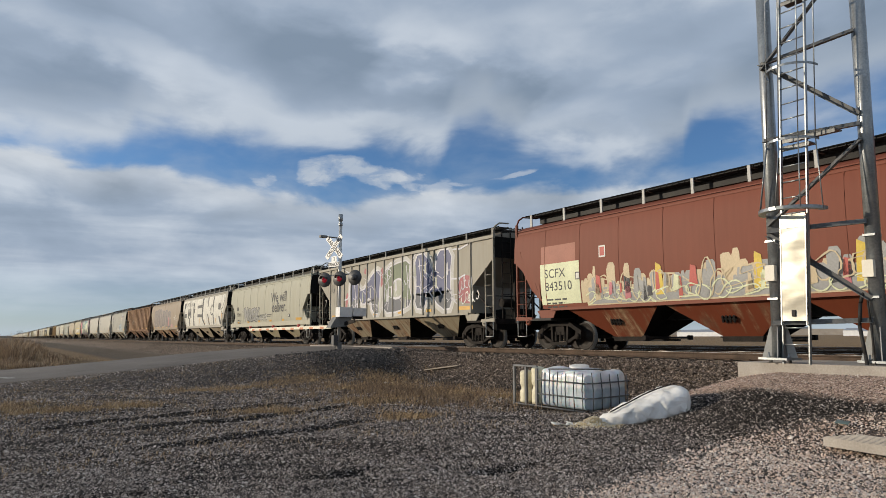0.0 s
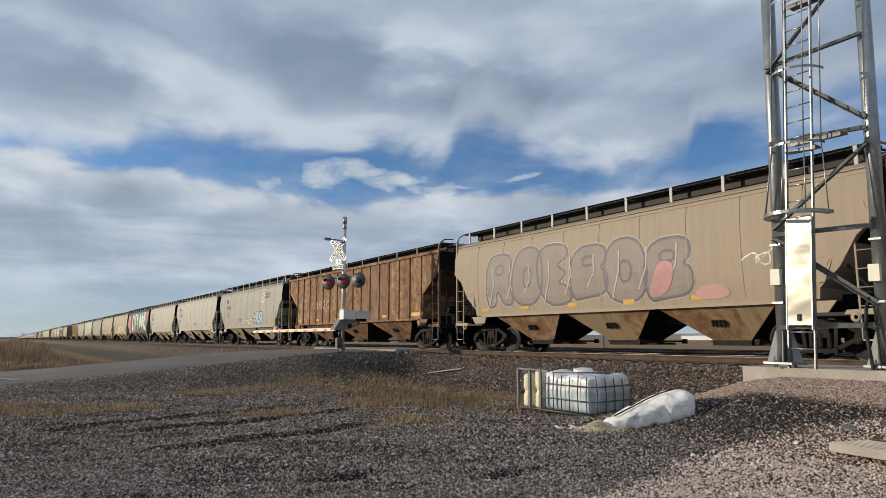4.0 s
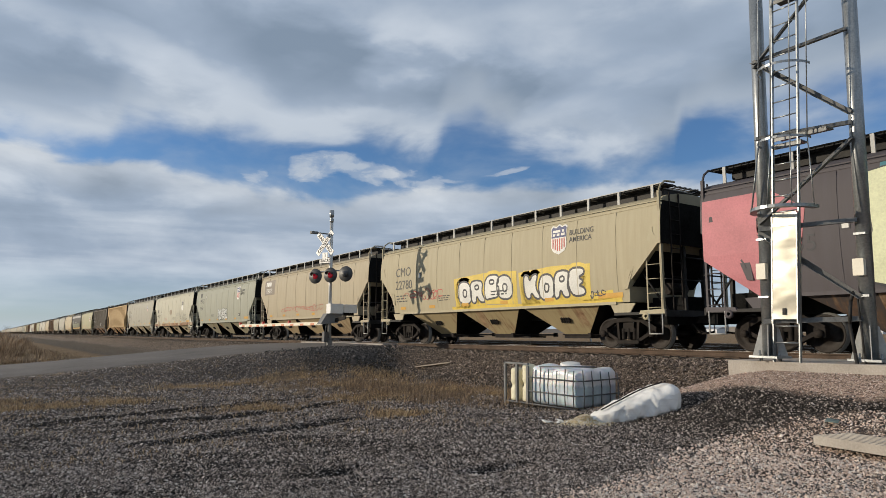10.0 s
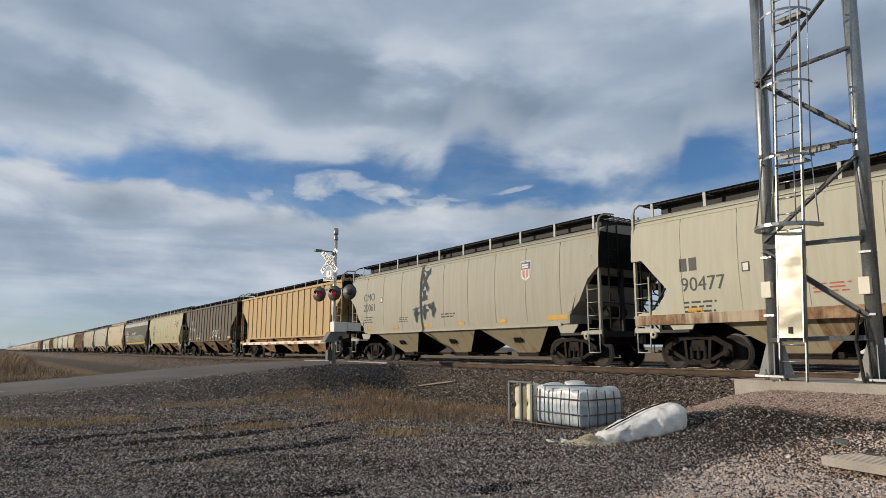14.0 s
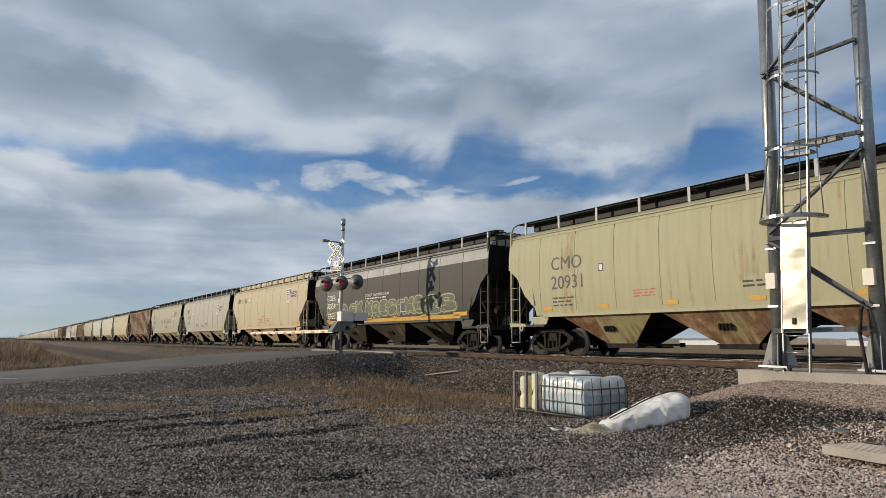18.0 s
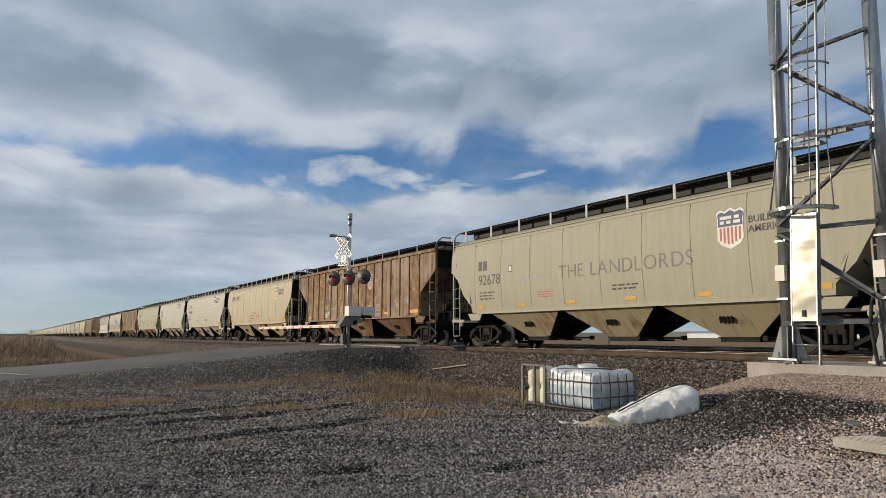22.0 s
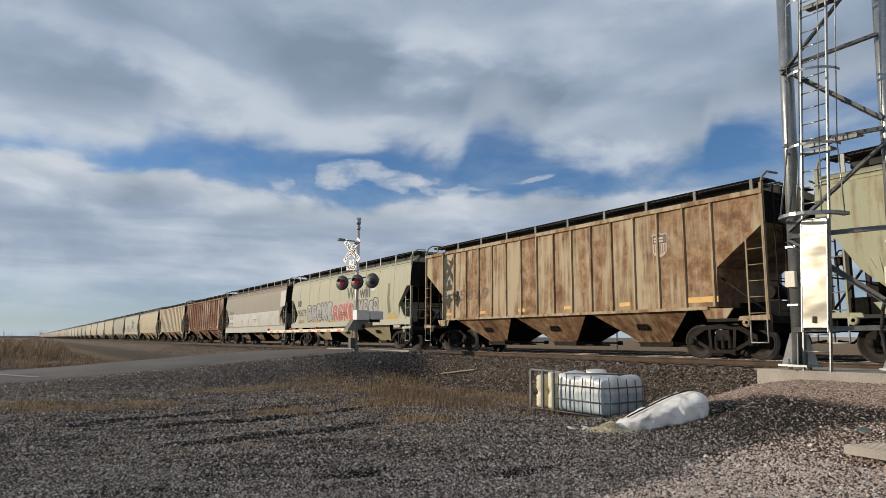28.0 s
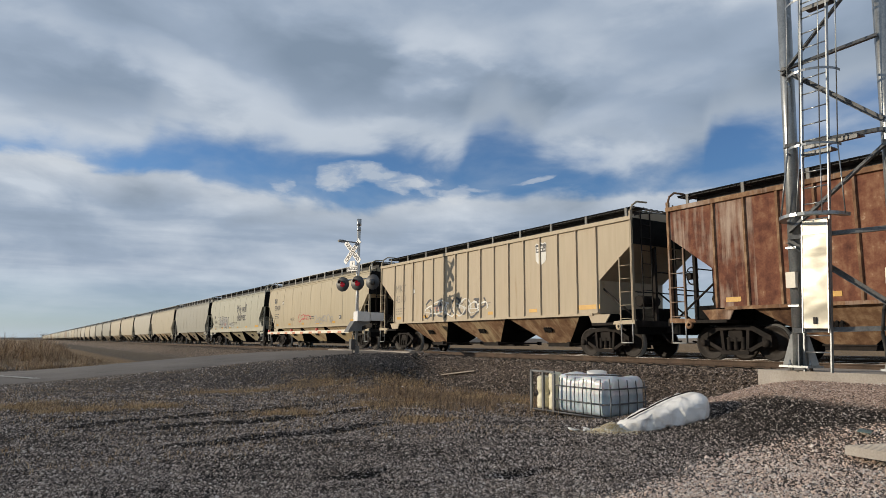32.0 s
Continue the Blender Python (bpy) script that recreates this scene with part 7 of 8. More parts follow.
# ---- the crossing signal ----
PALE_MAST = surface("aluminium_mast", (0.50, 0.49, 0.46), (0.64, 0.63, 0.60), 0.4, 0.4, 2, 25, 0.08)
LAMP_GREY = surface("faded_black_lamp", (0.045, 0.045, 0.047), (0.085, 0.084, 0.083), 0.5, 0, 3, 25, 0.05)
ORANGE_BAND = surface("faded_orange_band", (0.50, 0.16, 0.07), (0.66, 0.27, 0.13), 0.5, 0, 3, 30, 0.1)
ARM_CREAM = surface("cream_arm", (0.66, 0.60, 0.46), (0.78, 0.72, 0.58), 0.45, 0, 2, 30, 0.1)
def build_signal():
    m = pose(12.06, 26.0, float(height(12.0, 24.0)) + 0.02)
    t = thing("crossing_signal", "crossing signal mast with crossbuck, red lamps and lowered gate", "crossing signal", m=m)
    part("mast", Shape().tube((0, 0, 0), (0, 0, 5.5), 0.075, 16), PALE_MAST, t)
    part("bell", Shape().lathe([(0.0, 5.5), (0.07, 5.5), (0.09, 5.56), (0.09, 5.66), (0.05, 5.72), (0.10, 5.76), (0.10, 6.05), (0.0, 6.07)], pose(0, 0, 0), 14), GALV, t)
    part("base", Shape().box(-0.17, 0.17, -0.17, 0.17, -0.2, 0.06, 0.02).box(-0.10, 0.10, -0.10, 0.10, 0.06, 0.45, 0.03), DULL, t)
    face = pose(0, 0, 0, 0, 0, 18)              # turned a little towards the yard
    def facing(x, y, z):
        return face @ pose(x, y, z)
    for k, word in ((1, "RAILROAD"), (-1, "CROSSING")):
        b = part("crossbuck_blade", Shape().box(-0.01, 0.01, -0.66, 0.66, -0.12, 0.12, 0.006), WHITE, t, "white crossbuck blade", facing(-0.30 - 0.022 * (k < 0), 0.05, 4.56) @ pose(0, 0, 0, 45 * k, 0, 0))
        pts, fs = letter_mesh(word, 0.235, 0.008)
        w = max(p[0] for p in pts)
        s = Shape().add([(-0.0125, w / 2 - p[0] if True else 0, p[1] - 0.08) for p in pts], fs)
        part("lettering", s, INK, b)
    plate = part("track_plate", Shape().box(-0.01, 0.01, -0.16, 0.16, -0.12, 0.12, 0.006), WHITE, t, loc=facing(-0.30, 0.05, 4.03))
    for text, z, size, par in (("3", -0.08, 0.24, plate),):
        pts, fs = letter_mesh(text, size)
        w = max(p[0] for p in pts)
        part("lettering", Shape().add([(-0.0125, w / 2 - p[0], p[1] + z) for p in pts], fs), INK, par)
    plate = part("track_plate", Shape().box(-0.01, 0.01, -0.34, 0.34, -0.10, 0.10, 0.006), WHITE, t, loc=facing(-0.30, 0.05, 3.80))
    pts, fs = letter_mesh("TRACKS", 0.19, 0.007)
    w = max(p[0] for p in pts)
    part("lettering", Shape().add([(-0.0125, w / 2 - p[0], p[1] - 0.06) for p in pts], fs), INK, plate)
    part("lamp_arm", Shape().tube((0.0, -1.25, 3.36), (0.0, 0.95, 3.36), 0.03, 8), GALV, t, loc=face)
    def lamp(x, y, z, turn):
        a = pose(x, y, z, 0, 0, turn)
        u = part("lamp", Shape().lathe([(0.0, -0.02), (0.325, -0.02), (0.33, 0.0), (0.325, 0.015), (0.0, 0.015)], pose(0, 0, 0, 0, -90, 0), 24), LAMP_GREY, t, "black round lamp backing", a)
        part("housing", Shape().lathe([(0.13, 0.02), (0.13, -0.12), (0.07, -0.17), (0.0, -0.17)], pose(0, 0, 0, 0, -90, 0), 18), LAMP_GREY, u)
        part("lens", Shape().lathe([(0.125, 0.016), (0.12, 0.03), (0.08, 0.045), (0.0, 0.05)], pose(0, 0, 0, 0, -90, 0), 18), LENS, u, "red glass lens")
        arc = [math.pi * (0.05 + 0.9 * i / 10) for i in range(11)]
        v = [(d, 0.15 * math.cos(q), 0.15 * math.sin(q)) for q in arc for d in (-0.02, -0.30 * (0.5 + 0.5 * math.sin(q)))]
        hood = Shape().add(v, [(2 * i, 2 * i + 2, 2 * i + 3, 2 * i + 1) for i in range(10)], True)
        h = part("hood", hood, LAMP_GREY, u)
        h.modifiers.new("thick", "SOLIDIFY").thickness = 0.006
    f = face.to_3x3()
    for y, turn in ((0.80, 34), (-0.16, 34), (-1.10, 214)):
        p = f @ Vector((-0.16, y, 3.17))
        lamp(p.x, p.y, p.z, turn)
    # gate drive and arm; the arm reaches over the road
    part("gate_drive", Shape().prism([(-0.52, 1.05), (0.28, 1.12), (0.56, 1.52), (-0.22, 1.52)], "y", -0.22, 0.20), DULL, t, "grey cast gate mechanism")
    part("drive_lid", Shape().box(-0.12, 0.46, -0.32, 0.10, 1.52, 1.94, 0.03), WHITE, t, "white mechanism cover")
    part("relay_box", Shape().box(0.56, 1.18, -0.26, 0.10, 1.56, 1.92, 0.03), WHITE, t, "white relay box")
    part("box_bracket", Shape().box(0.40, 1.10, -0.10, 0.0, 1.44, 1.56, 0.01), GRIME, t)
    part("counterweight", Shape().bar((0.05, 1.2), (-1.2, 1.34), 0.16, 0.15, 0.20), GRIME, t)
    part("junction_base", Shape().box(-0.30, -0.10, -0.14, 0.10, 0.30, 0.74, 0.03), LAMP_GREY, t)
    part("bell_bracket", Shape().tube((0, 0, 4.98), (-0.75, 0.12, 5.02), 0.03, 8).box(-0.92, -0.62, 0.02, 0.2, 4.96, 5.06, 0.02), DULL, t)
    arm = part("gate_arm", Shape().box(-0.025, 0.025, 0.2, 11.6, 1.03, 1.17, 0.006), ARM_CREAM, t, "cream and faded orange striped gate arm", pose(-0.25, 0, 0))
    for k in range(9):
        part("stripe", Shape().box(-0.029, 0.029, 1.0 + k * 1.2, 1.42 + k * 1.2, 1.027, 1.12), ORANGE_BAND, arm)
    for y in (4.0, 7.6, 11.4):
        part("arm_lamp", Shape().box(-0.05, 0.05, y - 0.07, y + 0.07, 1.15, 1.28, 0.015), REDPAINT, arm)
    part("conduit", Shape().pipe([(-0.12, 0.1, 0.0), (-0.12, 0.14, 0.8), (-0.1, 0.12, 1.1)], 0.02), GALV, t)


build_signal()


def zt(x, y):
    return float(height(x, y) + rough_ground(x, y))


# ---- the broken tank cage and the bag ----
CAGE = surface("weathered_cage_wire", (0.07, 0.072, 0.076), (0.14, 0.145, 0.15), 0.6, 0.3, 3, 30, 0.1)


def build_tote():
    x, y = 9.93, 9.44
    t = thing("tank_cage", "broken plastic tank on its side in a bent wire cage", "tank", m=pose(x, y, zt(x, y) - 0.01, 0.6, 0, 2))
    m, nt, b = material("milky_plastic")
    co = node(nt, "ShaderNodeTexCoord").outputs["Object"]
    up = node(nt, "ShaderNodeSeparateXYZ")
    nt.links.new(co, up.inputs[0])
    level = maths(nt, "ADD", up.outputs[2], maths(nt, "MULTIPLY", noise_of(nt, co, 5, 4), 0.16))
    filled = ramp(nt, [(0.54, 1.0), (0.60, 0.0)], level).outputs[0]
    shell = ramp(nt, [(0.35, (0.56, 0.58, 0.60)), (0.65, (0.74, 0.75, 0.75))], noise_of(nt, co, 3, 4)).outputs[0]
    wet = ramp(nt, [(0.35, (0.30, 0.36, 0.41)), (0.65, (0.44, 0.50, 0.54))], noise_of(nt, co, 3, 4)).outputs[0]
    nt.links.new(mixc(nt, filled, shell, wet), b.inputs["Base Color"])
    b.inputs["Roughness"].default_value = 0.35
    b.inputs["Subsurface Weight"].default_value = 0.15
    bump(nt, b, noise_of(nt, co, 6, 3), 0.3, 0.03)
    W, D, Hh = 1.18, 1.42, 0.84
    bm = bmesh.new()
    bmesh.ops.create_cube(bm, size=1.0)
    for v in bm.verts:
        v.co = Vector(((v.co.x + 0.5) * W + 0.03, (v.co.y + 0.5) * D + 0.03, (v.co.z + 0.5) * (Hh - 0.04) + 0.04))
    bmesh.ops.bevel(bm, geom=bm.edges[:], offset=0.11, segments=4, affect="EDGES", profile=0.5)
    bmesh.ops.subdivide_edges(bm, edges=[e for e in bm.edges if e.calc_length() > 0.3], cuts=11, use_grid_fill=True)
    for v in bm.verts:
        px, py, pz = v.co
        ribs = 0.022 * math.sin(py * 31) * (1 if px < 0.12 else 0) + 0.016 * math.sin(px * 24) * (1 if py < 0.12 else 0)
        sag = max(0.0, pz - 0.45) * (0.20 * max(0.0, px - 0.35) + 0.10 * math.sin(py * 8 + px * 3) + 0.07 * math.sin(px * 10 - pz * 7))
        v.co += Vector((ribs if px < 0.12 else 0.0, ribs if py < 0.12 else 0.0, -sag))
    me = bpy.data.meshes.new("bottle")
    bm.to_mesh(me)
    bm.free()
    me.polygons.foreach_set("use_smooth", [True] * len(me.polygons))
    me.materials.append(m)
    part("bottle", me, None, t, "milky white plastic bottle")
    part("lid", Shape().lathe([(0.20, 0.0), (0.22, 0.02), (0.22, 0.10), (0.19, 0.11), (0.0, 0.10)], pose(0.75, 0.95, 0.80, 4, -6, 0), 20), WHITE, t, "white screw lid")
    part("lid", Shape().lathe([(0.13, 0.0), (0.145, 0.01), (0.145, 0.07), (0.0, 0.07)], pose(0.62, 0.45, 0.80, -5, 4, 0), 18), POST, t, "grey vent cap")
    w, d, far = W + 0.06, D + 0.06, 2.25
    # hoops round the bottle; the lowest and the top one run on to the tipped pallet frame
    for z, end in ((0.03, far), (0.30, d), (0.60, d)):
        part("cage_ring", Shape().pipe([(-0.01, end, z), (-0.01, 0.12, z - 0.004), (0.05, 0.03, z), (0.14, -0.01, z), (w, 0.0, z + 0.01), (w, d, z)], 0.020 if end == far else 0.016, 6), CAGE, t, "grey steel cage tube")
    part("cage_ring", Shape().pipe([(0.0, 1.15, 0.84), (0.02, 0.10, 0.89), (0.5, 0.04, 0.87)], 0.017, 6), CAGE, t, "bent top tube")
    for k in range(6):
        yy = 0.17 + k * 0.235
        part("cage_upright", Shape().pipe([(-0.02, yy, 0.03), (-0.03, yy + 0.01, 0.45), (-0.015, yy - 0.01, 0.80 + 0.03 * math.sin(k * 2.1))], 0.013, 6), CAGE, t)
    for k in range(5):
        xx = 0.07 + k * 0.27
        part("cage_upright", Shape().pipe([(xx, -0.02, 0.03), (xx + 0.005, -0.03, 0.45), (xx - 0.015, -0.01, 0.82 - 0.02 * k)], 0.013, 6), CAGE, t)
    part("base_rail", Shape().box(-0.02, 0.03, 0.05, far, 0.0, 0.05, 0.008), GRIME, t)
    # the pallet that has come off the bottle: square tube frame with yellowed lattice blocks
    for yy, top in ((far, 0.90), (1.86, 0.88), (1.52, 0.84)):
        part("frame_post", Shape().box(-0.03, 0.02, yy - 0.028, yy + 0.028, -0.06 if yy == far else 0.02, top, 0.006), CAGE, t)
    for z in (0.88,):
        part("frame_rail", Shape().box(-0.03, 0.02, 1.50, far + 0.03, z - 0.02, z + 0.02, 0.006), CAGE, t)
    JUG = plain("yellowed_plastic", (0.70, 0.65, 0.47), 0.5)
    for y0, y1, z1 in ((1.90, 2.22, 0.78), (1.52, 1.84, 0.88)):
        blk = Shape().lathe([(0.0, 0.05)] + [(0.13 * (0.78 if k in (6, 7) else 1.0 if k % 2 else 0.93), 0.05 + (z1 - 0.10) * k / 14) for k in range(15)] + [(0.09, z1 - 0.02), (0.0, z1)], pose(0, 0, 0) , 14)
        blk.v = [(px * 1.25 + 0.20, py * (y1 - y0) / 0.26 + (y0 + y1) / 2, pz) for px, py, pz in blk.v]
        part("pallet_block", blk, JUG, t, "yellowed plastic pallet block")


build_tote()


def build_pad():
    t = thing("walkway_slab", "grey ribbed walkway slab lying on the gravel", "slab", m=pose(10.14, 3.98, zt(9.8, 4.1) - 0.005, 0, 1.5, -10))
    part("slab", Shape().box(-1.0, 0.75, -1.0, 0.42, -0.08, 0.04, 0.012), CONCRETE, t)
    for k in range(14):
        part("rib", Shape().box(-0.96 + k * 0.125, -0.92 + k * 0.125, -0.98, 0.40, 0.04, 0.05), CONCRETE, t)
    solid("scrap_sheet", Shape().box(-0.24, 0.24, -0.08, 0.08, 0, 0.015, 0.004), plain("green_scrap", (0.12, 0.18, 0.17)), "scrap of grey-green sheet on the gravel", "scrap", m=pose(10.2, 4.75, zt(10.2, 4.75) + 0.02, 4, 0, 20))


build_pad()


# ---- loose stones and dead grass ----
def stones_mesh(name, pts, sizes, mat, rng):
    """Small angular stones, one closed lump each, joined."""
    n = len(pts)
    base = np.array([(1, 0.1, 0), (0.0, 0.95, 0), (-0.95, -0.1, 0), (0.05, -0.95, 0), (0.15, 0.05, 1.05), (-0.15, 0.0, 0.8)])
    faces = np.array([(0, 1, 4), (1, 5, 4), (1, 2, 5), (2, 3, 5), (3, 4, 5), (3, 0, 4)])
    a = rng.uniform(0, 6.28, n)
    v = base[None] * (1 + rng.uniform(-0.32, 0.32, (n, 6, 3))) * sizes[:, None, None] * np.array([1.15, 0.9, 0.85])
    tilt = rng.uniform(-0.55, 0.55, (n, 2))
    v[..., 2] += v[..., 0] * tilt[:, :1] + v[..., 1] * tilt[:, 1:]
    c, s = np.cos(a)[:, None], np.sin(a)[:, None]
    x = v[..., 0] * c - v[..., 1] * s
    y = v[..., 0] * s + v[..., 1] * c
    v = np.stack([x, y, v[..., 2]], -1) + pts[:, None]
    f = (faces[None] + 6 * np.arange(n)[:, None, None]).reshape(-1, 3)
    me = bpy.data.meshes.new(name)
    me.from_pydata(v.reshape(-1, 3).tolist(), [], f.tolist())
    me.polygons.foreach_set("use_smooth", [True] * len(f))
    me.materials.append(mat)
    return me


def stone_material(name, stops):
    m, nt, b = material(name)
    geo = node(nt, "ShaderNodeNewGeometry")
    c = ramp(nt, stops, geo.outputs["Random Per Island"]).outputs[0]
    g = noise_of(nt, geo.outputs["Position"], 60, 3)
    nt.links.new(mixc(nt, maths(nt, "MULTIPLY", g, 0.25), c, (0.05, 0.042, 0.036)), b.inputs["Base Color"])
    b.inputs["Roughness"].default_value = 0.9
    b.inputs["Specular IOR Level"].default_value = 0.2
    return m


DARK_STONE = stone_material("dark_stone", [(0.0, (0.045, 0.038, 0.034)), (0.3, (0.135, 0.110, 0.094)), (0.65, (0.33, 0.272, 0.23)), (0.9, (0.54, 0.46, 0.40)), (1.0, (0.74, 0.67, 0.60))])
PINK_STONE = stone_material("pink_stone", [(0.0, (0.06, 0.052, 0.048)), (0.16, (0.17, 0.145, 0.13)), (0.25, (0.60, 0.43, 0.33)), (0.6, (0.86, 0.66, 0.52)), (1.0, (0.92, 0.82, 0.72))])
COAL_STONE = stone_material("coal_black_stone", [(0.0, (0.014, 0.014, 0.014)), (0.5, (0.055, 0.050, 0.047)), (0.9, (0.14, 0.125, 0.115)), (1.0, (0.30, 0.27, 0.245))])
ROSY_STONE = stone_material("rosy_stone", [(0.0, (0.16, 0.115, 0.09)), (0.4, (0.62, 0.44, 0.345)), (0.8, (0.80, 0.63, 0.52)), (1.0, (0.86, 0.77, 0.69))])
# darker stones for the band by the bag: its shadow is in their colour
SHADED_STONE = stone_material("shaded_stone", [(0.0, (0.03, 0.028, 0.027)), (0.45, (0.16, 0.13, 0.112)), (0.75, (0.40, 0.33, 0.28)), (1.0, (0.70, 0.61, 0.53))])
BALLAST_STONE = stone_material("ballast_stone", [(0.0, (0.03, 0.023, 0.018)), (0.5, (0.17, 0.132, 0.103)), (0.9, (0.38, 0.30, 0.24)), (1.0, (0.58, 0.48, 0.40))])


def build_bag():
    x, y = 9.70, 8.08
    m, nt, b = material("woven_bag")
    co = node(nt, "ShaderNodeTexCoord").outputs["Object"]
    n = noise_of(nt, co, 2.2, 5)
    nt.links.new(ramp(nt, [(0.35, (0.66, 0.63, 0.58)), (0.58, (0.85, 0.83, 0.79))], n).outputs[0], b.inputs["Base Color"])
    b.inputs["Roughness"].default_value = 0.7
    bump(nt, b, maths(nt, "ADD", noise_of(nt, co, 5, 4, 0.6, 1.0), maths(nt, "MULTIPLY", noise_of(nt, co, 90, 2), 0.06)), 0.55, 0.05)
    t = thing("bulk_bag", "burst white woven bag spilling grain on the gravel", "bag", m=pose(x, y, zt(x, y) - 0.10, 0, -8, -25))
    def sack_fill(u):
        return float(np.interp(u, [-1, -0.85, -0.6, -0.3, 0.1, 0.5, 0.8, 0.93, 1.0], [0.04, 0.26, 0.52, 0.72, 0.90, 1.08, 1.18, 0.95, 0.3]))
    s = Shape()
    nu, nv = 64, 40
    vs = []
    for i in range(nu + 1):
        u = -1 + 2 * i / nu
        for j in range(nv):
            a = 2 * math.pi * j / nv
            k = max(sack_fill(u), 0.04)
            wd = 0.44 * max(k, 0.35 if abs(u) < 0.97 else 0.1)
            hz = 0.245 * k
            c, sn = math.cos(a), math.sin(a)
            c2, s2 = math.copysign(abs(c) ** 0.55, c), math.copysign(abs(sn) ** 0.62, sn)
            fold = 0.014 * math.sin(u * 7 + 3 * c) * math.sin(3 * a + u * 5) + 0.010 * math.sin(u * 19 + 4 * a) * math.sin(u * 5 + a) + 0.006 * math.sin(u * 31 - 7 * a)
            sag = -0.05 * max(0.0, c) * (1 if sn > 0 else 0) * k
            vs.append((u * 0.95 + 0.07 * s2 * (u > 0.8) * k + fold, wd * c2 + fold, max(-0.04, hz + hz * s2 + fold * 1.3 + sag)))
    s.add(vs, [(i * nv + j, (i + 1) * nv + j, (i + 1) * nv + (j + 1) % nv, i * nv + (j + 1) % nv) for i in range(nu) for j in range(nv)], True)
    part("sack", s, m, t)
    vs = []
    for i in range(17):
        u = -0.55 + 1.3 * i / 16
        x, y, z = u * 0.95, -0.10 + 0.05 * math.sin(u * 5), 0.49 * sack_fill(u) + 0.030
        vs += [(x, y - 0.016, z), (x, y + 0.016, z), (x, y + 0.016, z + 0.018), (x, y - 0.016, z + 0.018)]
    st = Shape().add(vs, [(4 * i + j, 4 * i + (j + 1) % 4, 4 * i + 4 + (j + 1) % 4, 4 * i + 4 + j) for i in range(16) for j in range(4)] + [(3, 2, 1, 0), (64, 65, 66, 67)])
    part("strap", st, GRIME, t, "dark carrying strap")
    rng = np.random.default_rng(15)
    mm = (t.matrix_basis @ pose(-0.85, -0.05, 0)).translation
    n = 2600
    gx, gy = mm.x + rng.normal(0, 0.24, n), mm.y + rng.normal(0, 0.20, n)
    rise = 0.16 * np.exp(-(((gx - mm.x) / 0.24) ** 2 + ((gy - mm.y) / 0.2) ** 2))
    size = rng.uniform(0.008, 0.017, n)
    gz = height(gx, gy) + rough_ground(gx, gy) + rise * rng.uniform(0, 1, n) ** 0.3 + 0.008
    GR = stone_material("spilt_grain", [(0.0, (0.50, 0.36, 0.18)), (0.4, (0.74, 0.58, 0.32)), (0.75, (0.84, 0.74, 0.54)), (1.0, (0.90, 0.87, 0.80))])
    tagged(new("grain_heap", stones_mesh("grain_heap", np.stack([gx, gy, gz], -1), size, GR, rng)), "spilt grain beside the burst bag", "grain", kind="stuff")


build_bag()


def build_scraps():
    """Torn white paper bits by the grain and a weathered plank at the foot of the bank."""
    r = random.Random(17)
    paper = plain("torn_white_paper", (0.74, 0.73, 0.69), 0.8, 0.1)
    for k in range(9):
        x, y = 8.35 + r.uniform(0, 0.65), 8.45 + r.uniform(-0.15, 0.45)
        s = Shape()
        a, w = r.uniform(0.07, 0.16), r.uniform(0.02, 0.05)
        rows = [(-a, 0.005), (-a * 0.3, 0.02 + r.uniform(0, 0.02)), (a * 0.4, 0.012), (a, 0.03)]
        s.add([(u, -w, h) for u, h in rows] + [(u, w * r.uniform(0.6, 1), h + 0.008) for u, h in rows], [(i, i + 1, 5 + i, 4 + i) for i in range(3)], True)
        ob = solid("paper_scrap", s, paper, "torn white paper scrap on the gravel", "scrap", "paper scraps", m=pose(x, y, zt(x, y) + 0.012, 0, 0, r.uniform(0, 180)))
        ob.modifiers.new("thick", "SOLIDIFY").thickness = 0.003
    board = surface("weathered_board", (0.30, 0.24, 0.18), (0.50, 0.43, 0.34), 0.9, 0, 2, 40, 0.4)
    a, b = (Vector((x, y, zt(x, y) + 0.03)) for x, y in ((12.75, 20.1), (13.3, 18.8)))
    mid = (a + b) / 2
    n = (b - a).length / 2
    lift = math.degrees(math.asin((b.z - a.z) / (2 * n)))
    solid("plank", Shape().box(-n, n, -0.07, 0.07, 0.0, 0.04, 0.008), board, "weathered plank lying at the foot of the bank", "plank", m=pose(mid.x, mid.y, mid.z, 0, -lift, math.degrees(math.atan2(b.y - a.y, b.x - a.x))))


def wobble(x, y):
    return 0.5 * np.sin(1.3 * x + 0.8 * np.sin(1.1 * y)) + 0.4 * np.sin(2.3 * y - 0.9 * x) + 0.25 * np.sin(5.1 * x + 3.3 * y)


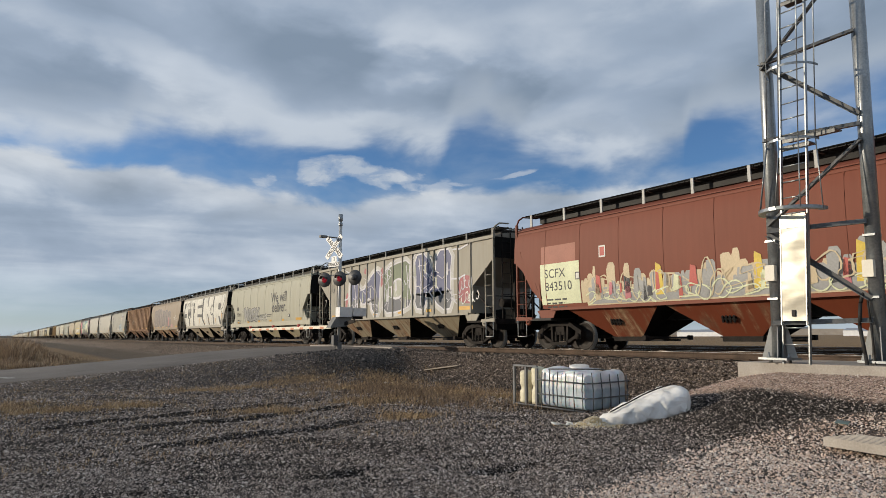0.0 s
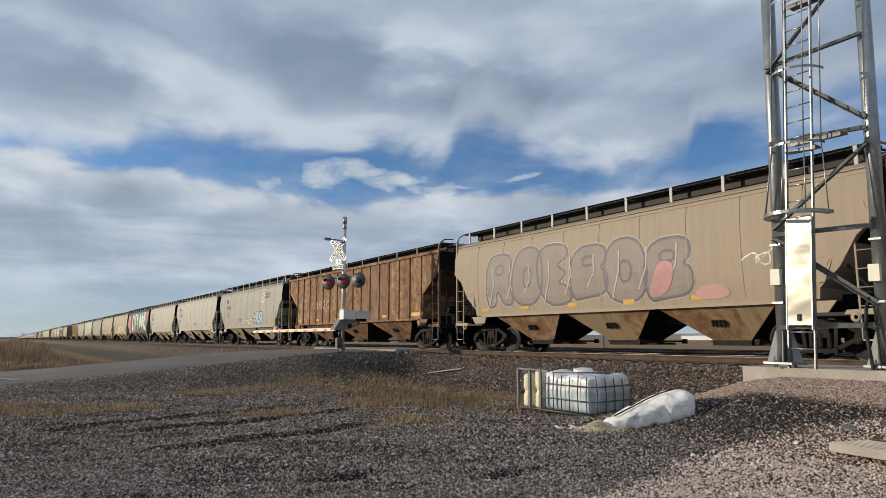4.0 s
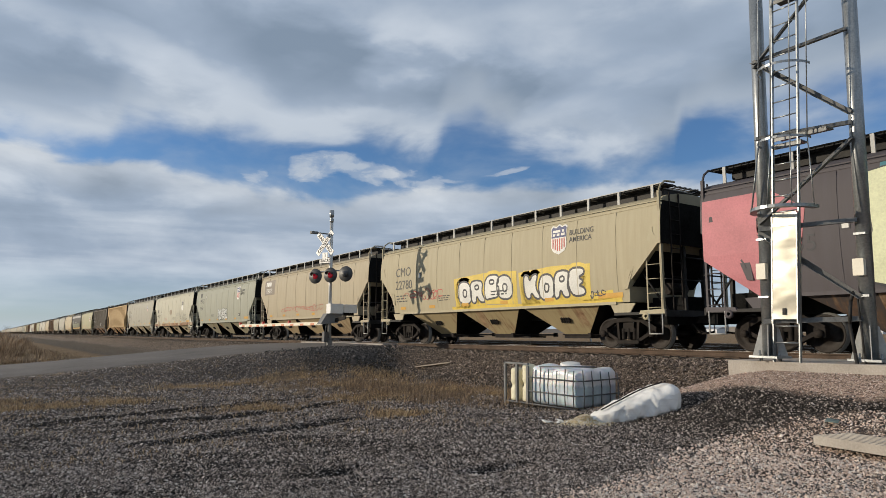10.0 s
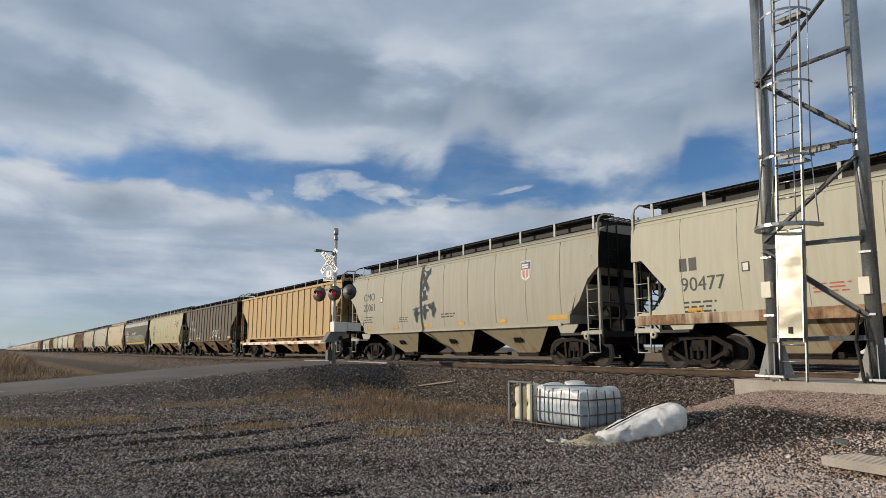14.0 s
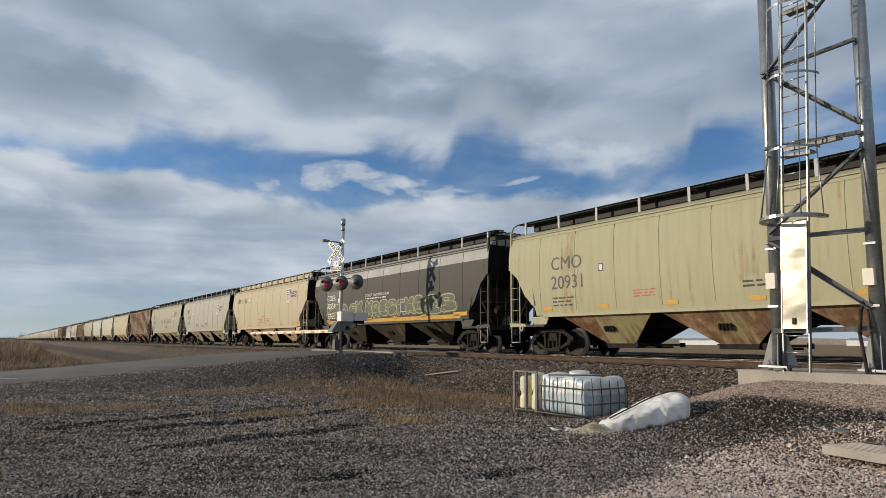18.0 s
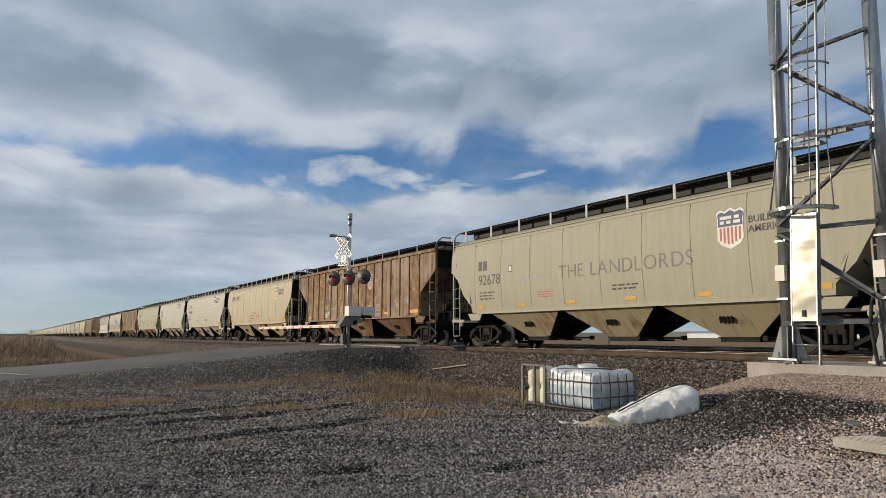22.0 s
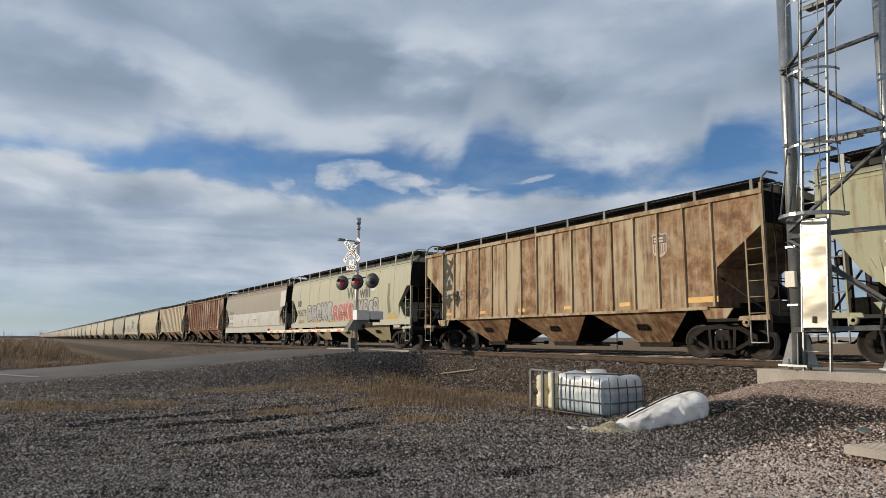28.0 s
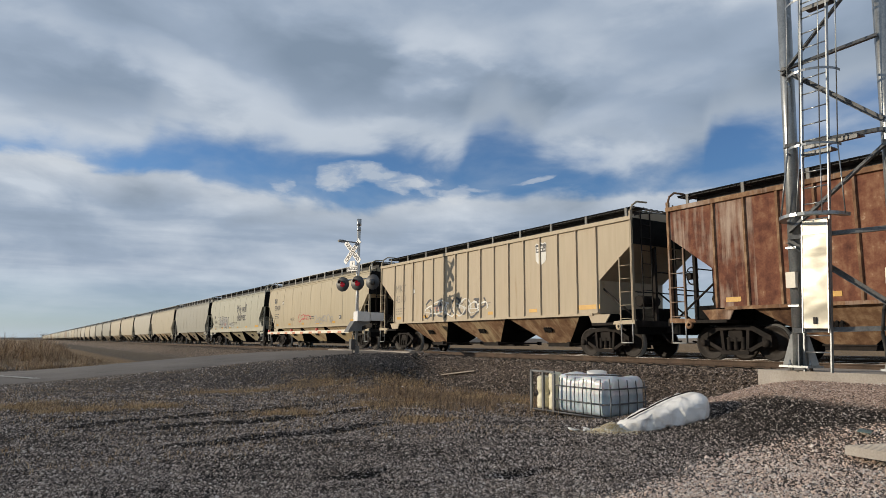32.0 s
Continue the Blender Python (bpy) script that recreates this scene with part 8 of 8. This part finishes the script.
def scatter_stones():
    rng = np.random.default_rng(7)
    # thickest where the camera stands nearest
    n = 350000
    d = 5.5 * (36.0 / 5.5) ** (rng.uniform(0, 1, n) ** 1.35)
    az = np.radians(rng.uniform(-2, 72, n))
    x, y = d * np.sin(az), d * np.cos(az)
    keep = (x < 14.4) & (y < ROAD[0] - 0.5) & ~((x > 12.0) & (y > 1.9) & (y < 7.8))
    x, y, d = x[keep], y[keep], d[keep]
    z = height(x, y) + rough_ground(x, y)
    size = rng.lognormal(-4.70, 0.30, len(x)) * (0.74 + d / 17)
    jit = 0.18 * wobble(x, y) + rng.normal(0, 0.16, len(x))
    lo = y + jit < np.interp(x, [p[0] for p in PINK_EDGE], [p[1] for p in PINK_EDGE])
    hi = (x + 0.6 * jit > 11.0) & (y + jit < 8.6)
    pink = (lo | hi) & (rng.uniform(0, 1, len(x)) > 0.04)
    dip = (y + 2 * jit < 8.6) & (x + 3 * jit > 7.8) & (x < 11.3) & ~pink
    size = np.where(pink, size * 1.08, size)
    rosy = pink & ~lo
    pink = pink & lo
    size = np.where(rosy, size * 0.62, size)
    bank = (x > 12.4) & ~pink & ~rosy
    size = np.where(bank, size * 1.35, size)
    pts = np.stack([x, y, z + size * 0.5], -1)
    straw = np.zeros(len(x))
    for cx, cy, rx, ry in STRAW:
        straw = np.maximum(straw, 1.25 - ((x - cx) / rx) ** 2 - ((y - cy) / ry) ** 2)
    bare = (straw + rng.normal(0, 0.25, len(x)) > 0.55) & ~bank | (wobble(x * 0.55, y * 0.5) > 0.45) & ~pink & ~bank & (rng.uniform(0, 1, len(x)) < 0.4)
    for name, sel, mat, label in (("swale_gravel", dip & ~bank, SHADED_STONE, "stones in the dip, dark in colour for the shadow there"), ("rosy_gravel", rosy, ROSY_STONE, "fine reddish gravel on the tower's mound"), ("dark_gravel", ~pink & ~rosy & ~bank & ~bare & ~dip, DARK_STONE, "loose dark crushed stone over the yard"), ("pink_gravel", pink, PINK_STONE, "loose pink and grey gravel round the tower"),
                                  ("ballast", bank, BALLAST_STONE, "brown ballast stones on the bank")):
        tagged(new(name, stones_mesh(name, pts[sel], size[sel], mat, rng)), label, "gravel", kind="stuff")
    # the rest of the ballast bank and between the near rails
    n = 26000
    x = rng.uniform(12.5, 18.4, n)
    y = 4 + 76 * rng.uniform(0, 1, n) ** 1.6
    keep = ((y < ROAD[0] - 0.4) | (y > ROAD[1] + 0.4)) & ~((x < 14.2) & (y < 7.9))
    x, y = x[keep], y[keep]
    size = rng.lognormal(-3.55, 0.3, len(x))
    pts = np.stack([x, y, height(x, y) + size * 0.2], -1)
    tagged(new("track_ballast", stones_mesh("track_ballast", pts, size, BALLAST_STONE, rng)), "brown ballast stones along the rails", "gravel", kind="stuff")


scatter_stones()
build_scraps()


def gravel_pile():
    """A low heap of black crushed stone at the foot of the signal."""
    rng = np.random.default_rng(12)
    n = 15000
    a, q = rng.uniform(0, 6.28, n), np.minimum(np.abs(rng.normal(0, 0.55, n)) + 0.25 * rng.uniform(0, 1, n), 1.5)
    x, y = 11.6 + 2.0 * q * np.cos(a), 23.3 + 2.7 * q * np.sin(a)
    size = rng.lognormal(-3.75, 0.35, n)
    pts = np.stack([x, y, height(x, y) + size * 0.3 + 0.10 * np.maximum(0, 1 - q ** 2)], -1)
    tagged(new("gravel_pile", stones_mesh("gravel_pile", pts, size, COAL_STONE, rng)), "low heap of black crushed stone by the signal", "gravel", kind="stuff")


gravel_pile()


def straw_material(name, lo, hi):
    m, nt, b = material(name)
    geo = node(nt, "ShaderNodeNewGeometry")
    nt.links.new(ramp(nt, [(0.0, lo), (1.0, hi)], geo.outputs["Random Per Island"]).outputs[0], b.inputs["Base Color"])
    b.inputs["Roughness"].default_value = 0.8
    return m


def blades_mesh(name, pts, h, lean, width, mat, rng):
    """Thin bent blades with a little thickness: three-sided, two lengths each."""
    n = len(pts)
    a = rng.uniform(0, 6.28, n)
    d = np.stack([np.cos(a), np.sin(a), np.zeros(n)], -1)
    w = np.stack([-np.sin(a), np.cos(a), np.zeros(n)], -1) * width[:, None]
    up = np.array([0, 0, 1.0])
    mid = pts + up * (h * 0.55)[:, None] + d * (lean * 0.35)[:, None]
    tip = pts + up * (h * (1 - 0.3 * np.minimum(lean / h, 1)))[:, None] + d * lean[:, None]
    th = d * width[:, None] * 0.6
    v = np.stack([pts - w, pts + w, pts + th, mid - w * 0.7, mid + w * 0.7, mid + th * 0.7, tip], 1)
    faces = np.array([(0, 1, 4, 3), (1, 2, 5, 4), (2, 0, 3, 5)])
    tri = np.array([(3, 4, 6), (4, 5, 6), (5, 3, 6)])
    k = 7 * np.arange(n)[:, None, None]
    me = bpy.data.meshes.new(name)
    me.from_pydata(v.reshape(-1, 3).tolist(), [], (faces[None] + k).reshape(-1, 4).tolist() + (tri[None] + k).reshape(-1, 3).tolist())
    me.materials.append(mat)
    return me


def grow_grass():
    rng = np.random.default_rng(3)
    dry = straw_material("dead_grass", (0.15, 0.088, 0.045), (0.60, 0.43, 0.235))
    # tufts in the yard
    spots = []
    for cx, cy, rx, ry in STRAW:
        for _ in range(int(170 * rx * ry) + 20):
            px, py = cx + rx * rng.normal(0, 0.62), cy + ry * rng.normal(0, 0.62)
            if wobble(px * 2.3, py * 2.6) > -0.35:
                spots.append((px, py, 0.4 + 0.8 * rng.uniform() ** 2))
    for _ in range(1900):
        spots.append((rng.uniform(-6, 12.4), rng.uniform(9.0, 25.0), 0.35 + 0.4 * rng.uniform()))
    pts, hs = [], []
    for x, y, k in spots:
        m = int(rng.integers(8, 24) * k)
        px, py = x + rng.normal(0, 0.13, m), y + rng.normal(0, 0.13, m)
        pts.append(np.stack([px, py, height(px, py) + rough_ground(px, py) - 0.01], -1))
        hs.append(rng.uniform(0.05, 0.20, m) * k)
    pts, hs = np.concatenate(pts), np.concatenate(hs)
    tagged(new("dead_grass", blades_mesh("dead_grass", pts, hs, hs * rng.uniform(0.2, 1.2, len(hs)), np.full(len(hs), 0.0058), dry, rng)), "low tufts of dead grass in the gravel", "grass", kind="stuff")
    # knee-high brown weeds at the foot of the bank
    brown = straw_material("brown_weeds", (0.07, 0.042, 0.028), (0.38, 0.265, 0.16))
    pts, hs = [], []
    for _ in range(1100):
        x, y = rng.normal(9.6, 1.5), rng.normal(15.6, 2.6)
        if x > 12.2 or y < 10.6 or wobble(x * 1.7, y * 1.5) < -0.3:
            continue
        m = int(rng.integers(6, 18))
        px, py = x + rng.normal(0, 0.12, m), y + rng.normal(0, 0.12, m)
        pts.append(np.stack([px, py, height(px, py) + rough_ground(px, py) - 0.01], -1))
        hs.append(rng.uniform(0.06, 0.34, m) * rng.uniform(0.5, 1))
    pts, hs = np.concatenate(pts), np.concatenate(hs)
    tagged(new("brown_weeds", blades_mesh("brown_weeds", pts, hs, hs * rng.uniform(0.1, 0.9, len(hs)), np.full(len(hs), 0.0055), brown, rng)), "dry brown weeds at the foot of the ballast bank", "weeds", kind="stuff")
    # tall grass beyond the road
    gold = straw_material("tall_dry_grass", (0.13, 0.075, 0.045), (0.56, 0.40, 0.235))
    n = 60000
    y = 38.5 + 60 * rng.uniform(0, 1, n) ** 1.8
    x = rng.uniform(-12, 5.5, n) - (y - 38.5) * 0.05
    lim = 5.0 - 0.055 * (y - 38) + 0.8 * np.sin(y * 0.9)
    keep = (x < lim) & (wobble(x * 1.9, y * 1.4) + rng.normal(0, 0.25, n) > 0.05)
    x, y = x[keep], y[keep]
    edge = np.clip((lim[keep] - x) / 2.5, 0.1, 1)
    # brush, higher than a man, at the far side; low tufts towards the road and the tracks
    tall = np.clip((2.0 + 0.06 * (y - 40) - x) / 1.4, 0, 1) * np.clip((y - 43) / 4, 0, 1)
    bush = np.clip(0.80 + 0.45 * wobble(x * 2.3 + 4, y * 0.9), 0.25, 1.3)
    h = rng.uniform(0.08, 0.42, len(x)) * np.maximum(edge, 0.3) + rng.uniform(0.30, 1.65, len(x)) * tall * bush
    pts = np.stack([x, y, height(x, y) - 0.02], -1)
    tagged(new("tall_grass", blades_mesh("tall_grass", pts, h, h * rng.uniform(0.2, 1.1, len(h)), rng.uniform(0.008, 0.02, len(h)), gold, rng)), "tall golden dry grass beyond the road", "grass", kind="stuff")


grow_grass()


# ---- beyond the tracks ----
def build_distance():
    WOOD = surface("bare_twigs", (0.07, 0.055, 0.045), (0.16, 0.13, 0.10), 0.9, 0, 0.3, 3)
    rng = random.Random(9)
    DIRT = surface("dry_field", (0.30, 0.26, 0.22), (0.40, 0.36, 0.31), 0.95, 0, 0.05, 0.6)
    WALL = surface("pale_metal_cladding", (0.50, 0.51, 0.52), (0.64, 0.65, 0.66), 0.6, 0, 0.4, 6)
    ROOFM = surface("grey_metal_roof", (0.25, 0.26, 0.28), (0.36, 0.37, 0.39), 0.5, 0.2, 0.4, 6)
    # bins and sheds far off
    for x, y, w, d, h in ((620, 420, 60, 20, 7), (700, 300, 34, 18, 8), (560, 230, 26, 14, 6)):
        b = thing("shed", "distant pale metal farm shed", "shed", "distant sheds", m=pose(x, y, 0.0))
        part("wall", Shape().box(-d / 2, d / 2, -w / 2, w / 2, -0.5, h * 0.7), WALL, b)
        part("roof", Shape().prism([(-d / 2 - 0.4, h * 0.7), (d / 2 + 0.4, h * 0.7), (0, h)], "y", -w / 2 - 0.4, w / 2 + 0.4), ROOFM, b)
    # low rise on the skyline
    s = Shape()
    n = 60
    top = []
    for i in range(n + 1):
        a = radians(-20 + 130 * i / n)
        r_ = 3600
        top.append((r_ * math.sin(a), r_ * math.cos(a), 7 + 4 * math.sin(i * 0.21) + 3 * math.sin(i * 0.53 + 1) + 17 * float(smooth01(14, 40, -20 + 130 * i / n))))
    s.add([(p[0], p[1], -5) for p in top] + [(p[0] * 1.0, p[1] * 1.0, max(3, p[2])) for p in top] + [(p[0] * 1.15, p[1] * 1.15, -5) for p in top],
          [(i, i + 1, n + 2 + i, n + 1 + i) for i in range(n)] + [(n + 1 + i, n + 2 + i, 2 * n + 3 + i, 2 * n + 2 + i) for i in range(n)])
    solid("backdrop", s, DIRT, "low dry hills on the horizon", "hills", kind="structure")
    # a bare tree far down the line
    for x, y, h in ((16.0, 930, 14.0),):
        t = thing("tree", "bare tree far down the line", "tree", "far trees", m=pose(x, y, 0))
        part("trunk", Shape().tube((0, 0, -0.2), (0, 0, h * 0.45), 0.18, 8, 0.10), WOOD, t)
        c = Shape()
        for k in range(60):
            a, e = rng.uniform(0, 6.28), rng.uniform(0.2, 1.4)
            p = Vector((0, 0, h * rng.uniform(0.25, 0.45)))
            for q in range(3):
                nx = p + Vector((math.cos(a) * math.cos(e), math.sin(a) * math.cos(e), math.sin(e))) * h * 0.17
                c.tube(p, nx, 0.05 / (q + 1), 4, 0.03 / (q + 1), False)
                p = nx
                a, e = a + rng.uniform(-0.8, 0.8), e + rng.uniform(-0.4, 0.3)
        part("crown", c, WOOD, t)
    # back of an octagonal sign beyond the tracks
    t = thing("road_sign", "back of an octagonal road sign on a steel post", "road sign", m=pose(31.0, 28.5, float(height(31.0, 28.5))))
    part("post", Shape().box(-0.03, 0.03, -0.03, 0.03, -0.2, 2.6), GALV, t)
    part("plate", Shape().lathe([(0.0, -0.004), (0.40, -0.004), (0.40, 0.004), (0.0, 0.004)], pose(0, 0, 2.45, 0, 90, 0) @ pose(0, 0, 0, 0, 0, 22.5), 8, False), GALV, t)


build_distance()


# ---- the train runs by ----
def travelled(t):
    return 16.15 * min(t, 4.0) + 16.4 * max(0.0, t - 4.0)


def motions():
    for car, y in cars:
        walk(car, [(t, pose(TRACK_X, y - travelled(t), RAIL_Z)) for t in range(0, 33, 2)])
    for k, group in wheels.items():
        first = group[0]
        walk(first, [(i / FPS, pose(0, k * 0.89, 0.457) @ Matrix.Rotation(travelled(i / FPS) / 0.457, 4, "X")) for i in range(int(32 * FPS) + 1)])
        keys = first.animation_data
        for w in group[1:]:
            w.rotation_mode = "QUATERNION"
            own = w.animation_data_create()
            own.action, own.action_slot = keys.action, keys.action_slot


motions()
